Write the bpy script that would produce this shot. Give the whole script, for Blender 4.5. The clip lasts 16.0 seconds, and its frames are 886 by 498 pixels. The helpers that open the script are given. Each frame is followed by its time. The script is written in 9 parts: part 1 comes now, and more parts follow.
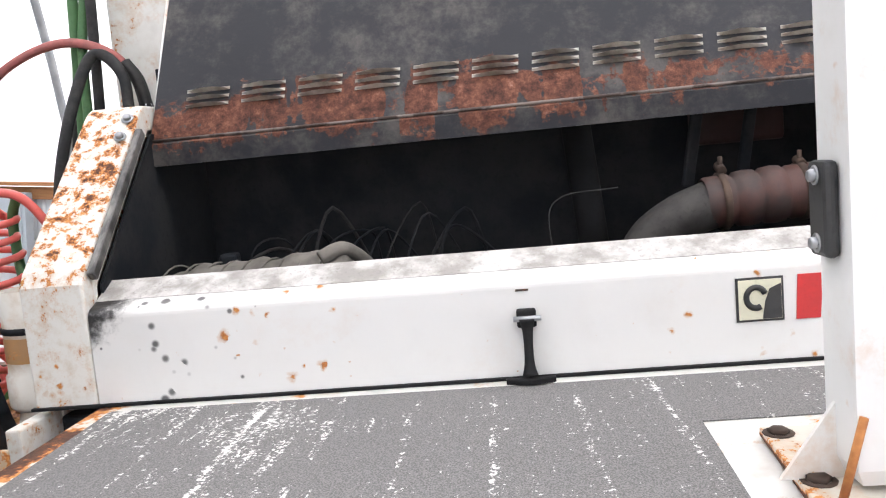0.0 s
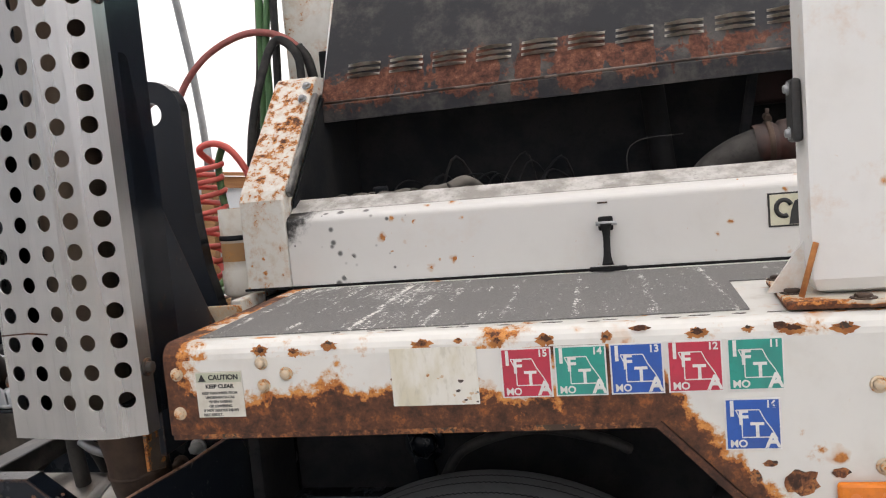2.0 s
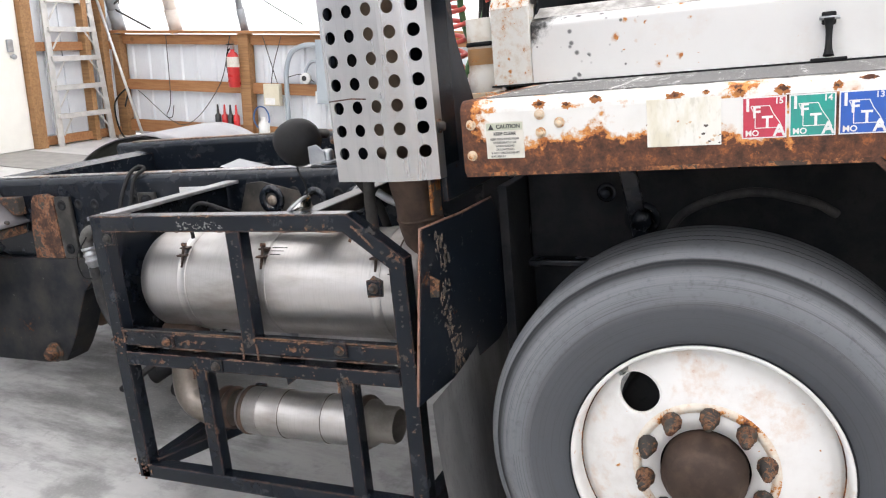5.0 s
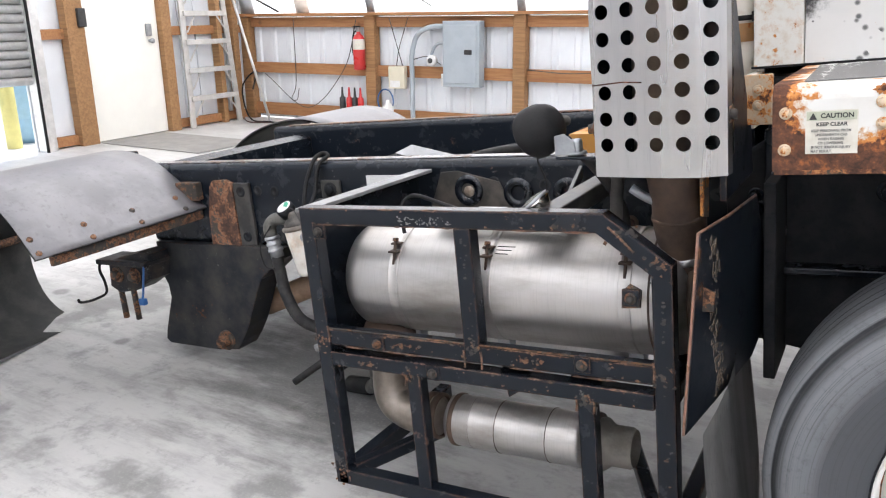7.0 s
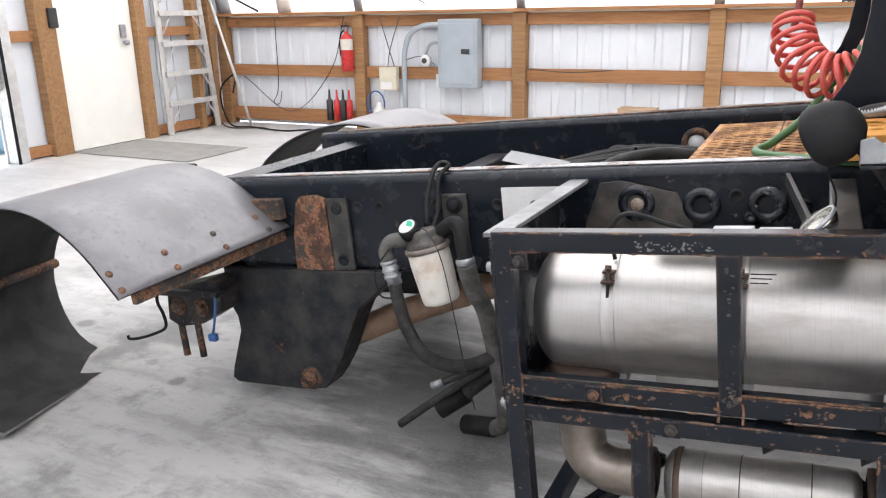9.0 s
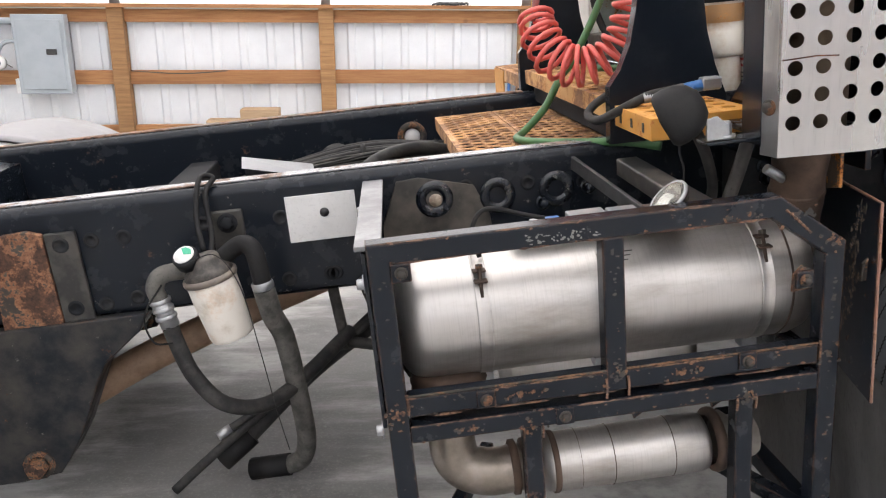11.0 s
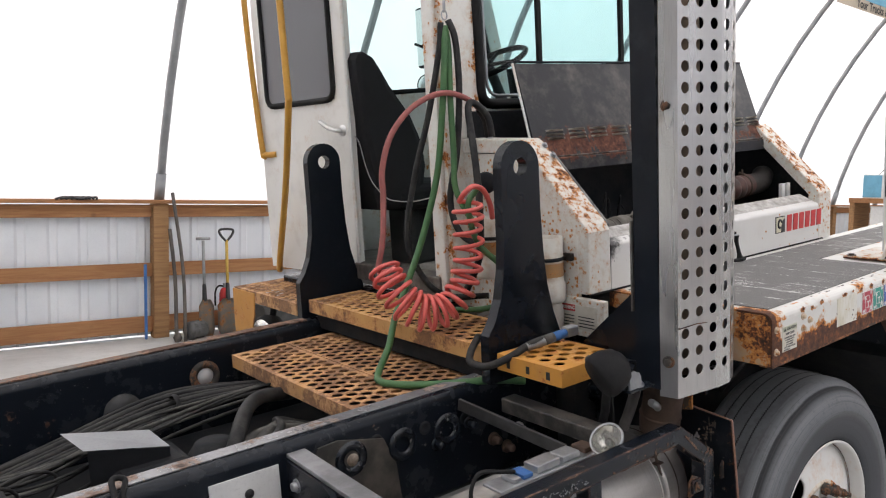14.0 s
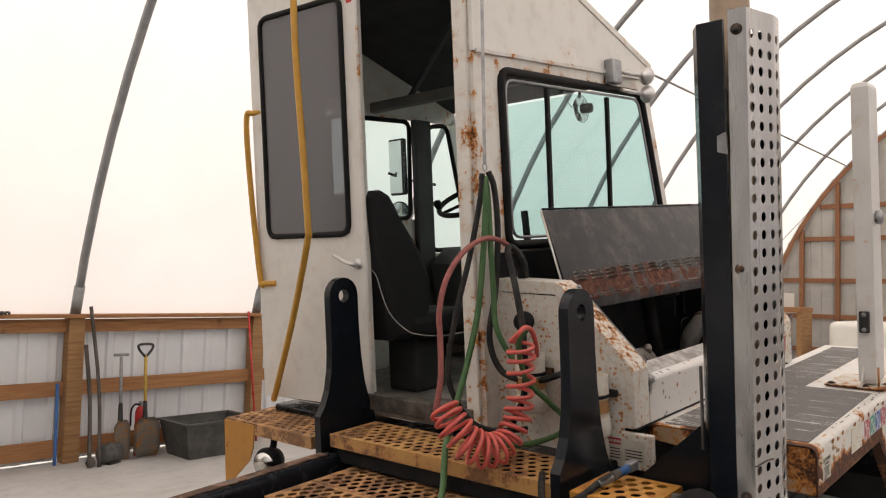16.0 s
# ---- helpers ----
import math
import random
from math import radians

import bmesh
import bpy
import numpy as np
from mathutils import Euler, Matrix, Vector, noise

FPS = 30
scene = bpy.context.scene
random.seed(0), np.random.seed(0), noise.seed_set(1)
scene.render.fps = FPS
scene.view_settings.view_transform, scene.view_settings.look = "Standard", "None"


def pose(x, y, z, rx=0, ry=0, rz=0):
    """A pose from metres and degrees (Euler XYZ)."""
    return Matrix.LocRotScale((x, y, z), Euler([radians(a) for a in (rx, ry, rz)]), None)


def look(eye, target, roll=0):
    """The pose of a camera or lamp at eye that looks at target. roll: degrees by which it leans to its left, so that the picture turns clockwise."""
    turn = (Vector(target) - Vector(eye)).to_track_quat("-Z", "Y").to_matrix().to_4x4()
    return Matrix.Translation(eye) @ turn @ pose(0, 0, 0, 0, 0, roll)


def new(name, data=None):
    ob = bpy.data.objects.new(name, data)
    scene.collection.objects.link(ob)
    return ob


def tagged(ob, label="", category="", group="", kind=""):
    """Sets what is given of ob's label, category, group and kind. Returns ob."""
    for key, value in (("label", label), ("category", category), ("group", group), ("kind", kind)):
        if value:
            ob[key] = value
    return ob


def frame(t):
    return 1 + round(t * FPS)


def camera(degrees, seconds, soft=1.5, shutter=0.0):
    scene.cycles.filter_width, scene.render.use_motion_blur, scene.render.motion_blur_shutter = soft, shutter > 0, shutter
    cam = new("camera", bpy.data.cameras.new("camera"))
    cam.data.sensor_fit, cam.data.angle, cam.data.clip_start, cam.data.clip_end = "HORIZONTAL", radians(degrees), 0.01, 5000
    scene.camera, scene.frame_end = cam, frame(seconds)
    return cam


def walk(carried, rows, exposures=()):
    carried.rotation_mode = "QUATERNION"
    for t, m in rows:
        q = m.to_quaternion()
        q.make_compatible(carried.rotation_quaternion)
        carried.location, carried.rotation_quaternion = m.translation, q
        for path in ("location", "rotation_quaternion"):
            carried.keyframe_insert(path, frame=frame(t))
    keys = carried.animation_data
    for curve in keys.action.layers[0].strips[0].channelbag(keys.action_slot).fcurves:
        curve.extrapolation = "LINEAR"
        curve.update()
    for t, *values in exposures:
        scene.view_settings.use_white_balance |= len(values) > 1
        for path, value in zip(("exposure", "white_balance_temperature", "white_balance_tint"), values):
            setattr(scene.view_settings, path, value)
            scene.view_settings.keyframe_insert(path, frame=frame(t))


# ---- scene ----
cam = camera(59.6, 16.0, 1.15)
PATH = [
    (0, (0.284, 0.205, 1.887), (0.155, 2.187, 1.656), 0.7),
    (0.5, (0.282, 0.077, 1.846), (0.098, 2.055, 1.619), 0.7),
    (1, (0.281, -0.084, 1.817), (0.048, 1.888, 1.586), 0.6),
    (1.5, (0.29, -0.22, 1.793), (0.006, 1.746, 1.566), 0.6),
    (2, (0.317, -0.305, 1.758), (-0.063, 1.645, 1.528), 0.6),
    (2.5, (0.369, -0.421, 1.716), (-0.13, 1.502, 1.484), 0.41),
    (3, (0.412, -0.51, 1.677), (-0.197, 1.375, 1.404), 0.26),
    (3.5, (0.405, -0.56, 1.641), (-0.284, 1.282, 1.281), 0.2),
    (4, (0.334, -0.631, 1.605), (-0.372, 1.183, 1.143), 0.1),
    (4.2, (0.307, -0.661, 1.593), (-0.397, 1.145, 1.1), 0.0),
    (6.3, (0.003, -0.808, 1.579), (-0.883, 0.888, 0.997), -0.4),
    (6.5, (-0.056, -0.782, 1.58), (-0.972, 0.896, 0.992), -0.7),
    (7, (-0.234, -0.712, 1.566), (-1.182, 0.949, 0.981), -0.6),
    (7.5, (-0.392, -0.689, 1.561), (-1.349, 0.967, 0.974), -0.7),
    (8, (-0.614, -0.715, 1.554), (-1.575, 0.938, 0.968), -0.7),
    (8.2, (-0.7, -0.711, 1.553), (-1.662, 0.942, 0.967), -0.9),
    (10.3, (-1.487, -0.616, 1.482), (-1.688, 1.287, 0.899), 0.0),
    (10.5, (-1.554, -0.622, 1.495), (-1.627, 1.289, 0.91), 0.1),
    (11, (-1.683, -0.591, 1.498), (-1.49, 1.312, 0.913), 0.3),
    (11.5, (-1.849, -0.518, 1.525), (-1.385, 1.35, 0.98), 0.6),
    (12, (-1.983, -0.484, 1.576), (-1.287, 1.34, 1.144), 0.8),
    (12.5, (-2.185, -0.504, 1.637), (-1.343, 1.278, 1.299), 1.0),
    (13, (-2.368, -0.495, 1.692), (-1.408, 1.233, 1.391), 1.1),
    (13.5, (-2.524, -0.422, 1.732), (-1.429, 1.234, 1.496), 1.1),
    (14, (-2.691, -0.307, 1.794), (-1.459, 1.261, 1.634), 1.3),
    (14.5, (-2.837, -0.254, 1.838), (-1.514, 1.242, 1.735), 1.3),
    (15, (-3.04, -0.194, 1.899), (-1.651, 1.244, 1.852), 1.3),
    (15.5, (-3.195, -0.114, 1.933), (-1.768, 1.288, 1.943), 1.2),
    (16, (-3.325, 0.061, 1.94), (-1.849, 1.407, 2.045), 1.5),
]
EXPOSURES = [(0.0, 1.68, 6350, 11), (0.5, 1.0, 6400, 11), (1.0, 0.85, 6500, 11), (1.5, 0.86, 6600, 10), (2.0, 0.97, 6750, 11), (2.5, 1.06, 6800, 11), (3.0, 1.09, 6700, 11), (3.5, 1.47, 6500, 10), (4.0, 1.69, 6450, 10), (6.5, 1.71, 6350, 10), (8.0, 1.70, 6350, 10),
             (10.5, 1.62, 6600, 11), (11.5, 1.69, 6700, 11), (12.0, 1.70, 6700, 11), (12.5, 1.37, 6600, 10), (13.5, 1.32, 6450, 10), (14.0, 0.83, 6550, 11), (14.5, 0.40, 6800, 15), (15.0, 0.30, 7100, 15), (15.5, 0.59, 7250, 15), (16.0, 0.36, 7600, 15)]
walk(cam, [(t, look(eye, target, roll)) for t, eye, target, roll in PATH], EXPOSURES)

# ---- light: an overcast sky over a translucent hoop-barn cover ----
world = bpy.data.worlds.new("overcast_sky")
scene.world = world
world.use_nodes = True
wn = world.node_tree.nodes
sky = wn.new("ShaderNodeTexSky")
sky.sky_type, sky.sun_disc = "NISHITA", False
sky.sun_elevation, sky.sun_rotation = radians(75), radians(40)
sky.dust_density = 3.0
wn["Background"].inputs["Strength"].default_value = 0.12
world.node_tree.links.new(sky.outputs["Color"], wn["Background"].inputs["Color"])
sun = new("sun", bpy.data.lights.new("sun", "SUN"))
sun.data.energy, sun.data.angle, sun.data.color = 3.0, radians(20), (1.0, 0.92, 0.82)
sun.matrix_world = look((0, 0, 30), (5, -6, 0))

# ---- materials ----


def nodes_of(name):
    m = bpy.data.materials.new(name)
    m.use_nodes = True
    t = m.node_tree
    return m, t, t.nodes["Principled BSDF"]


def val(t, kind, **kw):
    n = t.nodes.new(kind)
    for k, v in kw.items():
        n.inputs[k].default_value = v
    return n


def math_node(t, op, a, b=None, clamp=False):
    n = t.nodes.new("ShaderNodeMath")
    n.operation, n.use_clamp = op, clamp
    for i, x in enumerate((a, b)):
        if x is None:
            continue
        if isinstance(x, (int, float)):
            n.inputs[i].default_value = x
        else:
            t.links.new(x, n.inputs[i])
    return n.outputs[0]


def noise_at(t, co, scale, detail=5.0, rough=0.6, stretch=None):
    n = val(t, "ShaderNodeTexNoise", Scale=scale, Detail=detail, Roughness=rough)
    if stretch:
        mp = val(t, "ShaderNodeMapping", Scale=stretch)
        t.links.new(co, mp.inputs["Vector"])
        co = mp.outputs[0]
    t.links.new(co, n.inputs["Vector"])
    return n.outputs["Fac"]


def ramp(t, fac, stops):
    n = t.nodes.new("ShaderNodeValToRGB")
    e = n.color_ramp.elements
    while len(e) < len(stops):
        e.new(0.5)
    for el, (p, c) in zip(e, stops):
        el.position, el.color = p, (*c, 1.0) if len(c) == 3 else c
    t.links.new(fac, n.inputs["Fac"])
    return n.outputs["Color"]


def mix(t, fac, a, b):
    n = t.nodes.new("ShaderNodeMix")
    n.data_type = "RGBA"
    t.links.new(fac, n.inputs["Factor"])
    for key, x in (("A", a), ("B", b)):
        sock = [q for q in n.inputs if q.name == key and q.type == "RGBA"][0]
        if isinstance(x, tuple):
            sock.default_value = (*x, 1.0)
        else:
            t.links.new(x, sock)
    return [q for q in n.outputs if q.type == "RGBA"][0]


def smooth(t, fac, lo, hi):
    n = t.nodes.new("ShaderNodeMapRange")
    n.interpolation_type = "SMOOTHSTEP"
    n.inputs["From Min"].default_value, n.inputs["From Max"].default_value = lo, hi
    t.links.new(fac, n.inputs["Value"])
    return n.outputs["Result"]


def bumped(t, b, height, strength, distance=0.002):
    n = val(t, "ShaderNodeBump", Strength=strength, Distance=distance)
    t.links.new(height, n.inputs["Height"])
    t.links.new(n.outputs[0], b.inputs["Normal"])


def coords(t):
    return t.nodes.new("ShaderNodeTexCoord").outputs["Object"]


def surface(name, c1, c2, scale=8.0, rough=0.6, metal=0.0, bump=0.15, grain=120.0, stretch=None, spread=(0.35, 0.65), random_tint=0.0, spec=0.5):
    """Two-tone surface with a fine grain."""
    m, t, b = nodes_of(name)
    co = coords(t)
    n1, n2 = noise_at(t, co, scale, stretch=stretch), noise_at(t, co, grain, 3.0, stretch=stretch)
    col = mix(t, smooth(t, n1, *spread), c1, c2)
    dark = tuple(0.72 * x for x in c1)
    col = mix(t, math_node(t, "MULTIPLY", smooth(t, n2, 0.52, 0.75), 0.55), col, dark)
    if random_tint:
        info = t.nodes.new("ShaderNodeObjectInfo")
        col = mix(t, math_node(t, "MULTIPLY", info.outputs["Random"], random_tint), col, tuple(0.55 * x for x in c2))
    t.links.new(col, b.inputs["Base Color"])
    b.inputs["Metallic"].default_value = metal
    b.inputs["Specular IOR Level"].default_value = spec
    r = math_node(t, "ADD", math_node(t, "MULTIPLY", n1, 0.3), rough - 0.15, True)
    t.links.new(r, b.inputs["Roughness"])
    if bump:
        bumped(t, b, math_node(t, "ADD", n2, math_node(t, "MULTIPLY", n1, 0.5)), bump)
    return m


RUST = [(0.22, (0.04, 0.018, 0.011)), (0.45, (0.11, 0.042, 0.02)), (0.66, (0.34, 0.11, 0.028)), (0.88, (0.60, 0.26, 0.07))]


def tyre_material():
    """Worn grey tyre: fine rings on the wall, a dark shoulder line, thin zigzag tread grooves."""
    m, t, b = nodes_of("worn_tyre_rubber")
    co = coords(t)
    xyz = t.nodes.new("ShaderNodeSeparateXYZ")
    t.links.new(co, xyz.inputs[0])
    x, z = math_node(t, "SUBTRACT", xyz.outputs[0], 0.226), math_node(t, "SUBTRACT", xyz.outputs[2], 0.545)
    r = math_node(t, "SQRT", math_node(t, "ADD", math_node(t, "MULTIPLY", x, x), math_node(t, "MULTIPLY", z, z)))
    blotch = noise_at(t, co, 7.0, 7.0, 0.7)
    rr = math_node(t, "ADD", r, math_node(t, "MULTIPLY", math_node(t, "SUBTRACT", blotch, 0.5), 0.005))
    tone = ramp(t, math_node(t, "DIVIDE", math_node(t, "SUBTRACT", rr, 0.33), 0.24, True), [(0.0, (0.065, 0.07, 0.077)), (0.36, (0.077, 0.081, 0.088)), (0.46, (0.136, 0.143, 0.151)), (0.68, (0.183, 0.19, 0.199)), (0.735, (0.118, 0.124, 0.13)), (0.765, (0.035, 0.037, 0.039)), (0.8, (0.022, 0.023, 0.025)), (0.815, (0.177, 0.184, 0.192)), (0.9, (0.136, 0.142, 0.149))])
    ang = t.nodes.new("ShaderNodeMath")
    ang.operation = "ARCTAN2"
    t.links.new(z, ang.inputs[0])
    t.links.new(x, ang.inputs[1])
    wob = math_node(t, "MULTIPLY", math_node(t, "PINGPONG", math_node(t, "MULTIPLY", ang.outputs[0], 100.0), 1.0), 0.005)
    yy = math_node(t, "SUBTRACT", xyz.outputs[1], wob)
    lines = None
    for y0 in (1.088, 1.125, 1.176, 1.213, 3.412, 3.375, 3.324, 3.287):
        d = math_node(t, "ABSOLUTE", math_node(t, "SUBTRACT", yy, y0))
        f = math_node(t, "LESS_THAN", d, 0.0026)
        lines = f if lines is None else math_node(t, "MAXIMUM", lines, f)
    lines = math_node(t, "MULTIPLY", lines, smooth(t, r, 0.535, 0.542))
    speck = noise_at(t, co, 60.0, 5.0, 0.7)
    col = mix(t, math_node(t, "MULTIPLY", smooth(t, speck, 0.5, 0.75), 0.42), tone, (0.06, 0.063, 0.067))
    rings = val(t, "ShaderNodeTexNoise", Scale=1.0, Detail=4.0, Roughness=0.7)
    rv = t.nodes.new("ShaderNodeCombineXYZ")
    t.links.new(math_node(t, "MULTIPLY", r, 260.0), rv.inputs[0])
    t.links.new(math_node(t, "MULTIPLY", ang.outputs[0], 0.6), rv.inputs[1])
    t.links.new(rv.outputs[0], rings.inputs["Vector"])
    col = mix(t, math_node(t, "MULTIPLY", smooth(t, rings.outputs["Fac"], 0.5, 0.66), 0.55), col, (0.055, 0.056, 0.058))
    col = mix(t, lines, col, (0.008, 0.008, 0.008))
    t.links.new(col, b.inputs["Base Color"])
    b.inputs["Roughness"].default_value = 0.75
    b.inputs["Specular IOR Level"].default_value = 0.3
    bumped(t, b, math_node(t, "SUBTRACT", math_node(t, "MULTIPLY", rings.outputs["Fac"], 0.5), lines), 0.3, 0.002)
    return m


def band(t, co, normal, offset, width, limit):
    """1 on the plane, falling to 0 at the width; limit ends the band at that x."""
    dot = t.nodes.new("ShaderNodeVectorMath")
    dot.operation = "DOT_PRODUCT"
    dot.inputs[1].default_value = normal
    t.links.new(co, dot.inputs[0])
    d = math_node(t, "ABSOLUTE", math_node(t, "SUBTRACT", dot.outputs["Value"], offset))
    near = math_node(t, "SUBTRACT", 1.0, math_node(t, "DIVIDE", d, width), True)
    if limit:
        xyz = t.nodes.new("ShaderNodeSeparateXYZ")
        t.links.new(co, xyz.inputs[0])
        near = math_node(t, "MULTIPLY", near, math_node(t, "SUBTRACT", 1.0, smooth(t, xyz.outputs[0], limit[0] - 0.03, limit[0] + 0.03)))
    return near


def worn_black(name, chips=0.0, rusty=0.0, edge=1.0, rough=0.26, dust=0.3, scale=1.0, dirt=(0.056, 0.059, 0.064), haze=(0.5, 0.8), spec=0.2):
    """Black enamel, chipped to grey and rust, most along its edges."""
    m, t, b = nodes_of(name)
    co = coords(t)
    big, mid, fine = noise_at(t, co, 5.0 * scale, 6.0, 0.65), noise_at(t, co, 24.0 * scale, 6.0, 0.7), noise_at(t, co, 95.0 * scale, 5.0, 0.7)
    bev = t.nodes.new("ShaderNodeBevel")
    bev.samples = 4
    bev.inputs["Radius"].default_value = 0.007
    geo = t.nodes.new("ShaderNodeNewGeometry")
    dot = t.nodes.new("ShaderNodeVectorMath")
    dot.operation = "DOT_PRODUCT"
    t.links.new(bev.outputs[0], dot.inputs[0])
    t.links.new(geo.outputs["Normal"], dot.inputs[1])
    rim = math_node(t, "MULTIPLY", smooth(t, math_node(t, "SUBTRACT", 1.0, dot.outputs["Value"]), 0.01, 0.16), edge)
    cm = math_node(t, "ADD", math_node(t, "ADD", math_node(t, "MULTIPLY", mid, 0.55), math_node(t, "MULTIPLY", fine, 0.45)), math_node(t, "MULTIPLY", rim, 0.09))
    cf = smooth(t, cm, 0.63 - chips, 0.66 - chips)
    rm = math_node(t, "ADD", math_node(t, "ADD", math_node(t, "MULTIPLY", big, 0.5), math_node(t, "MULTIPLY", mid, 0.5)), math_node(t, "MULTIPLY", rim, 0.13))
    rf = smooth(t, rm, 0.645 - rusty, 0.69 - rusty)
    film = math_node(t, "MULTIPLY", smooth(t, noise_at(t, co, 9.0, 6.0, 0.65), *haze), dust)
    col = mix(t, film, (0.0075, 0.0105, 0.0155), dirt)
    col = mix(t, cf, col, (0.13, 0.125, 0.115))
    rc = ramp(t, fine, [(0.3, (0.03, 0.017, 0.012)), (0.5, (0.085, 0.042, 0.025)), (0.7, (0.18, 0.085, 0.045))])
    col = mix(t, rf, col, rc)
    t.links.new(col, b.inputs["Base Color"])
    rr = math_node(t, "ADD", math_node(t, "ADD", rough, math_node(t, "MULTIPLY", film, 0.6)), math_node(t, "MULTIPLY", math_node(t, "MAXIMUM", cf, rf), 0.5), True)
    t.links.new(rr, b.inputs["Roughness"])
    b.inputs["Specular IOR Level"].default_value = spec
    bumped(t, b, math_node(t, "ADD", math_node(t, "MULTIPLY", big, 0.4), math_node(t, "MULTIPLY", math_node(t, "MAXIMUM", cf, rf), 0.5)), 0.3, 0.0015)
    return m


def painted(name, paint, amount, rough=0.35, scale=6.0, spots=0.0, spot_scale=16.0, edges=(), dirt=0.25, dirt_col=(0.3, 0.24, 0.17), rust=RUST, spec=0.5, soot=(), specks=None, stain=0.35, rows=(), seep=0.12):
    """Paint worn through to rust. amount: share of rust by noise; spots: size of round rust specks;
    edges: (normal xyz, offset, width, gain) bands along which the rust has eaten in."""
    m, t, b = nodes_of(name)
    co = coords(t)
    big, fine = noise_at(t, co, scale, 8.0, 0.65), noise_at(t, co, scale * 9, 6.0, 0.7)
    mask = math_node(t, "ADD", math_node(t, "MULTIPLY", big, 0.75), math_node(t, "MULTIPLY", fine, 0.25))
    for normal, offset, width, gain, *limit in edges:
        mask = math_node(t, "ADD", mask, math_node(t, "MULTIPLY", band(t, co, normal, offset, width, limit), gain))
    thr = 0.62 - 0.2 * amount
    for normal, offset, width, step, level in rows:
        spot = noise_at(t, co, step, 3.0, 0.6, (1.0, 0.35, 0.35))
        mask = math_node(t, "MAXIMUM", mask, math_node(t, "ADD", math_node(t, "ADD", math_node(t, "MULTIPLY", band(t, co, normal, offset, width, ()), 0.3), math_node(t, "MULTIPLY", math_node(t, "SUBTRACT", fine, 0.5), 0.12)), math_node(t, "ADD", spot, thr - level)))
    fac = smooth(t, mask, thr, thr + 0.014)
    halo = None
    if spots:
        v = val(t, "ShaderNodeTexVoronoi", Scale=spot_scale)
        warp = t.nodes.new("ShaderNodeVectorMath")
        warp.operation = "ADD"
        t.links.new(co, warp.inputs[0])
        nz = val(t, "ShaderNodeTexNoise", Scale=spot_scale * 2.2, Detail=3.0)
        t.links.new(co, nz.inputs["Vector"])
        sc = t.nodes.new("ShaderNodeVectorMath")
        sc.operation = "SCALE"
        sc.inputs["Scale"].default_value = 0.6 / spot_scale
        t.links.new(nz.outputs["Color"], sc.inputs[0])
        t.links.new(sc.outputs[0], warp.inputs[1])
        t.links.new(warp.outputs[0], v.inputs["Vector"])
        rnd = t.nodes.new("ShaderNodeSeparateColor")
        t.links.new(v.outputs["Color"], rnd.inputs[0])
        size = math_node(t, "MULTIPLY", math_node(t, "POWER", rnd.outputs[0], 3.0), spots)
        size = math_node(t, "MULTIPLY", size, smooth(t, noise_at(t, co, 3.0, 2.0), 0.38, 0.62))
        dist = math_node(t, "DIVIDE", v.outputs["Distance"], math_node(t, "ADD", size, 0.001))
        fac = math_node(t, "MAXIMUM", fac, math_node(t, "SUBTRACT", 1.0, smooth(t, dist, 0.55, 0.95)))
        halo = math_node(t, "MULTIPLY", math_node(t, "SUBTRACT", 1.0, smooth(t, dist, 0.75, 1.5)), math_node(t, "GREATER_THAN", size, 0.02))
    deep = smooth(t, mask, thr + 0.035, thr + 0.085)
    tone = math_node(t, "ADD", math_node(t, "SUBTRACT", math_node(t, "MULTIPLY", noise_at(t, co, scale * 5, 8.0, 0.78), 1.35), 0.29), math_node(t, "MULTIPLY", math_node(t, "SUBTRACT", 1.0, deep), 0.42))
    rcol = ramp(t, tone, rust)
    film = math_node(t, "MULTIPLY", smooth(t, noise_at(t, co, scale * 1.7, 6.0, 0.6), 0.45, 0.8), dirt)
    pcol = mix(t, film, paint, dirt_col)
    bleed = math_node(t, "MULTIPLY", smooth(t, mask, thr - seep, thr + 0.015), stain)
    if halo is not None:
        bleed = math_node(t, "MAXIMUM", bleed, math_node(t, "MULTIPLY", halo, 0.45))
    pcol = mix(t, bleed, pcol, (0.50, 0.25, 0.075) if sum(paint) > 0.6 else (0.06, 0.045, 0.035))
    if specks:
        v2 = val(t, "ShaderNodeTexVoronoi", Scale=specks[0])
        t.links.new(co, v2.inputs["Vector"])
        rnd2 = t.nodes.new("ShaderNodeSeparateColor")
        t.links.new(v2.outputs["Color"], rnd2.inputs[0])
        near = band(t, co, (1, 0, 0), specks[2], specks[3], ())
        size2 = math_node(t, "ADD", math_node(t, "MULTIPLY", math_node(t, "MULTIPLY", math_node(t, "POWER", rnd2.outputs[1], 1.6), near), specks[1]), 0.0005)
        f2 = math_node(t, "SUBTRACT", 1.0, smooth(t, math_node(t, "DIVIDE", v2.outputs["Distance"], size2), 0.5, 1.1))
        pcol = mix(t, math_node(t, "MULTIPLY", f2, 0.85), pcol, (0.03, 0.03, 0.03))
    for normal, offset, width, gain, *limit in soot:
        near = band(t, co, normal, offset, width, limit)
        f3 = smooth(t, math_node(t, "ADD", math_node(t, "MULTIPLY", near, gain), math_node(t, "MULTIPLY", fine, 0.6)), 0.52, 0.85)
        pcol = mix(t, f3, pcol, (0.03, 0.029, 0.028))
    t.links.new(mix(t, fac, pcol, rcol), b.inputs["Base Color"])
    r = math_node(t, "ADD", rough, math_node(t, "MULTIPLY", fac, 0.85 - rough), True)
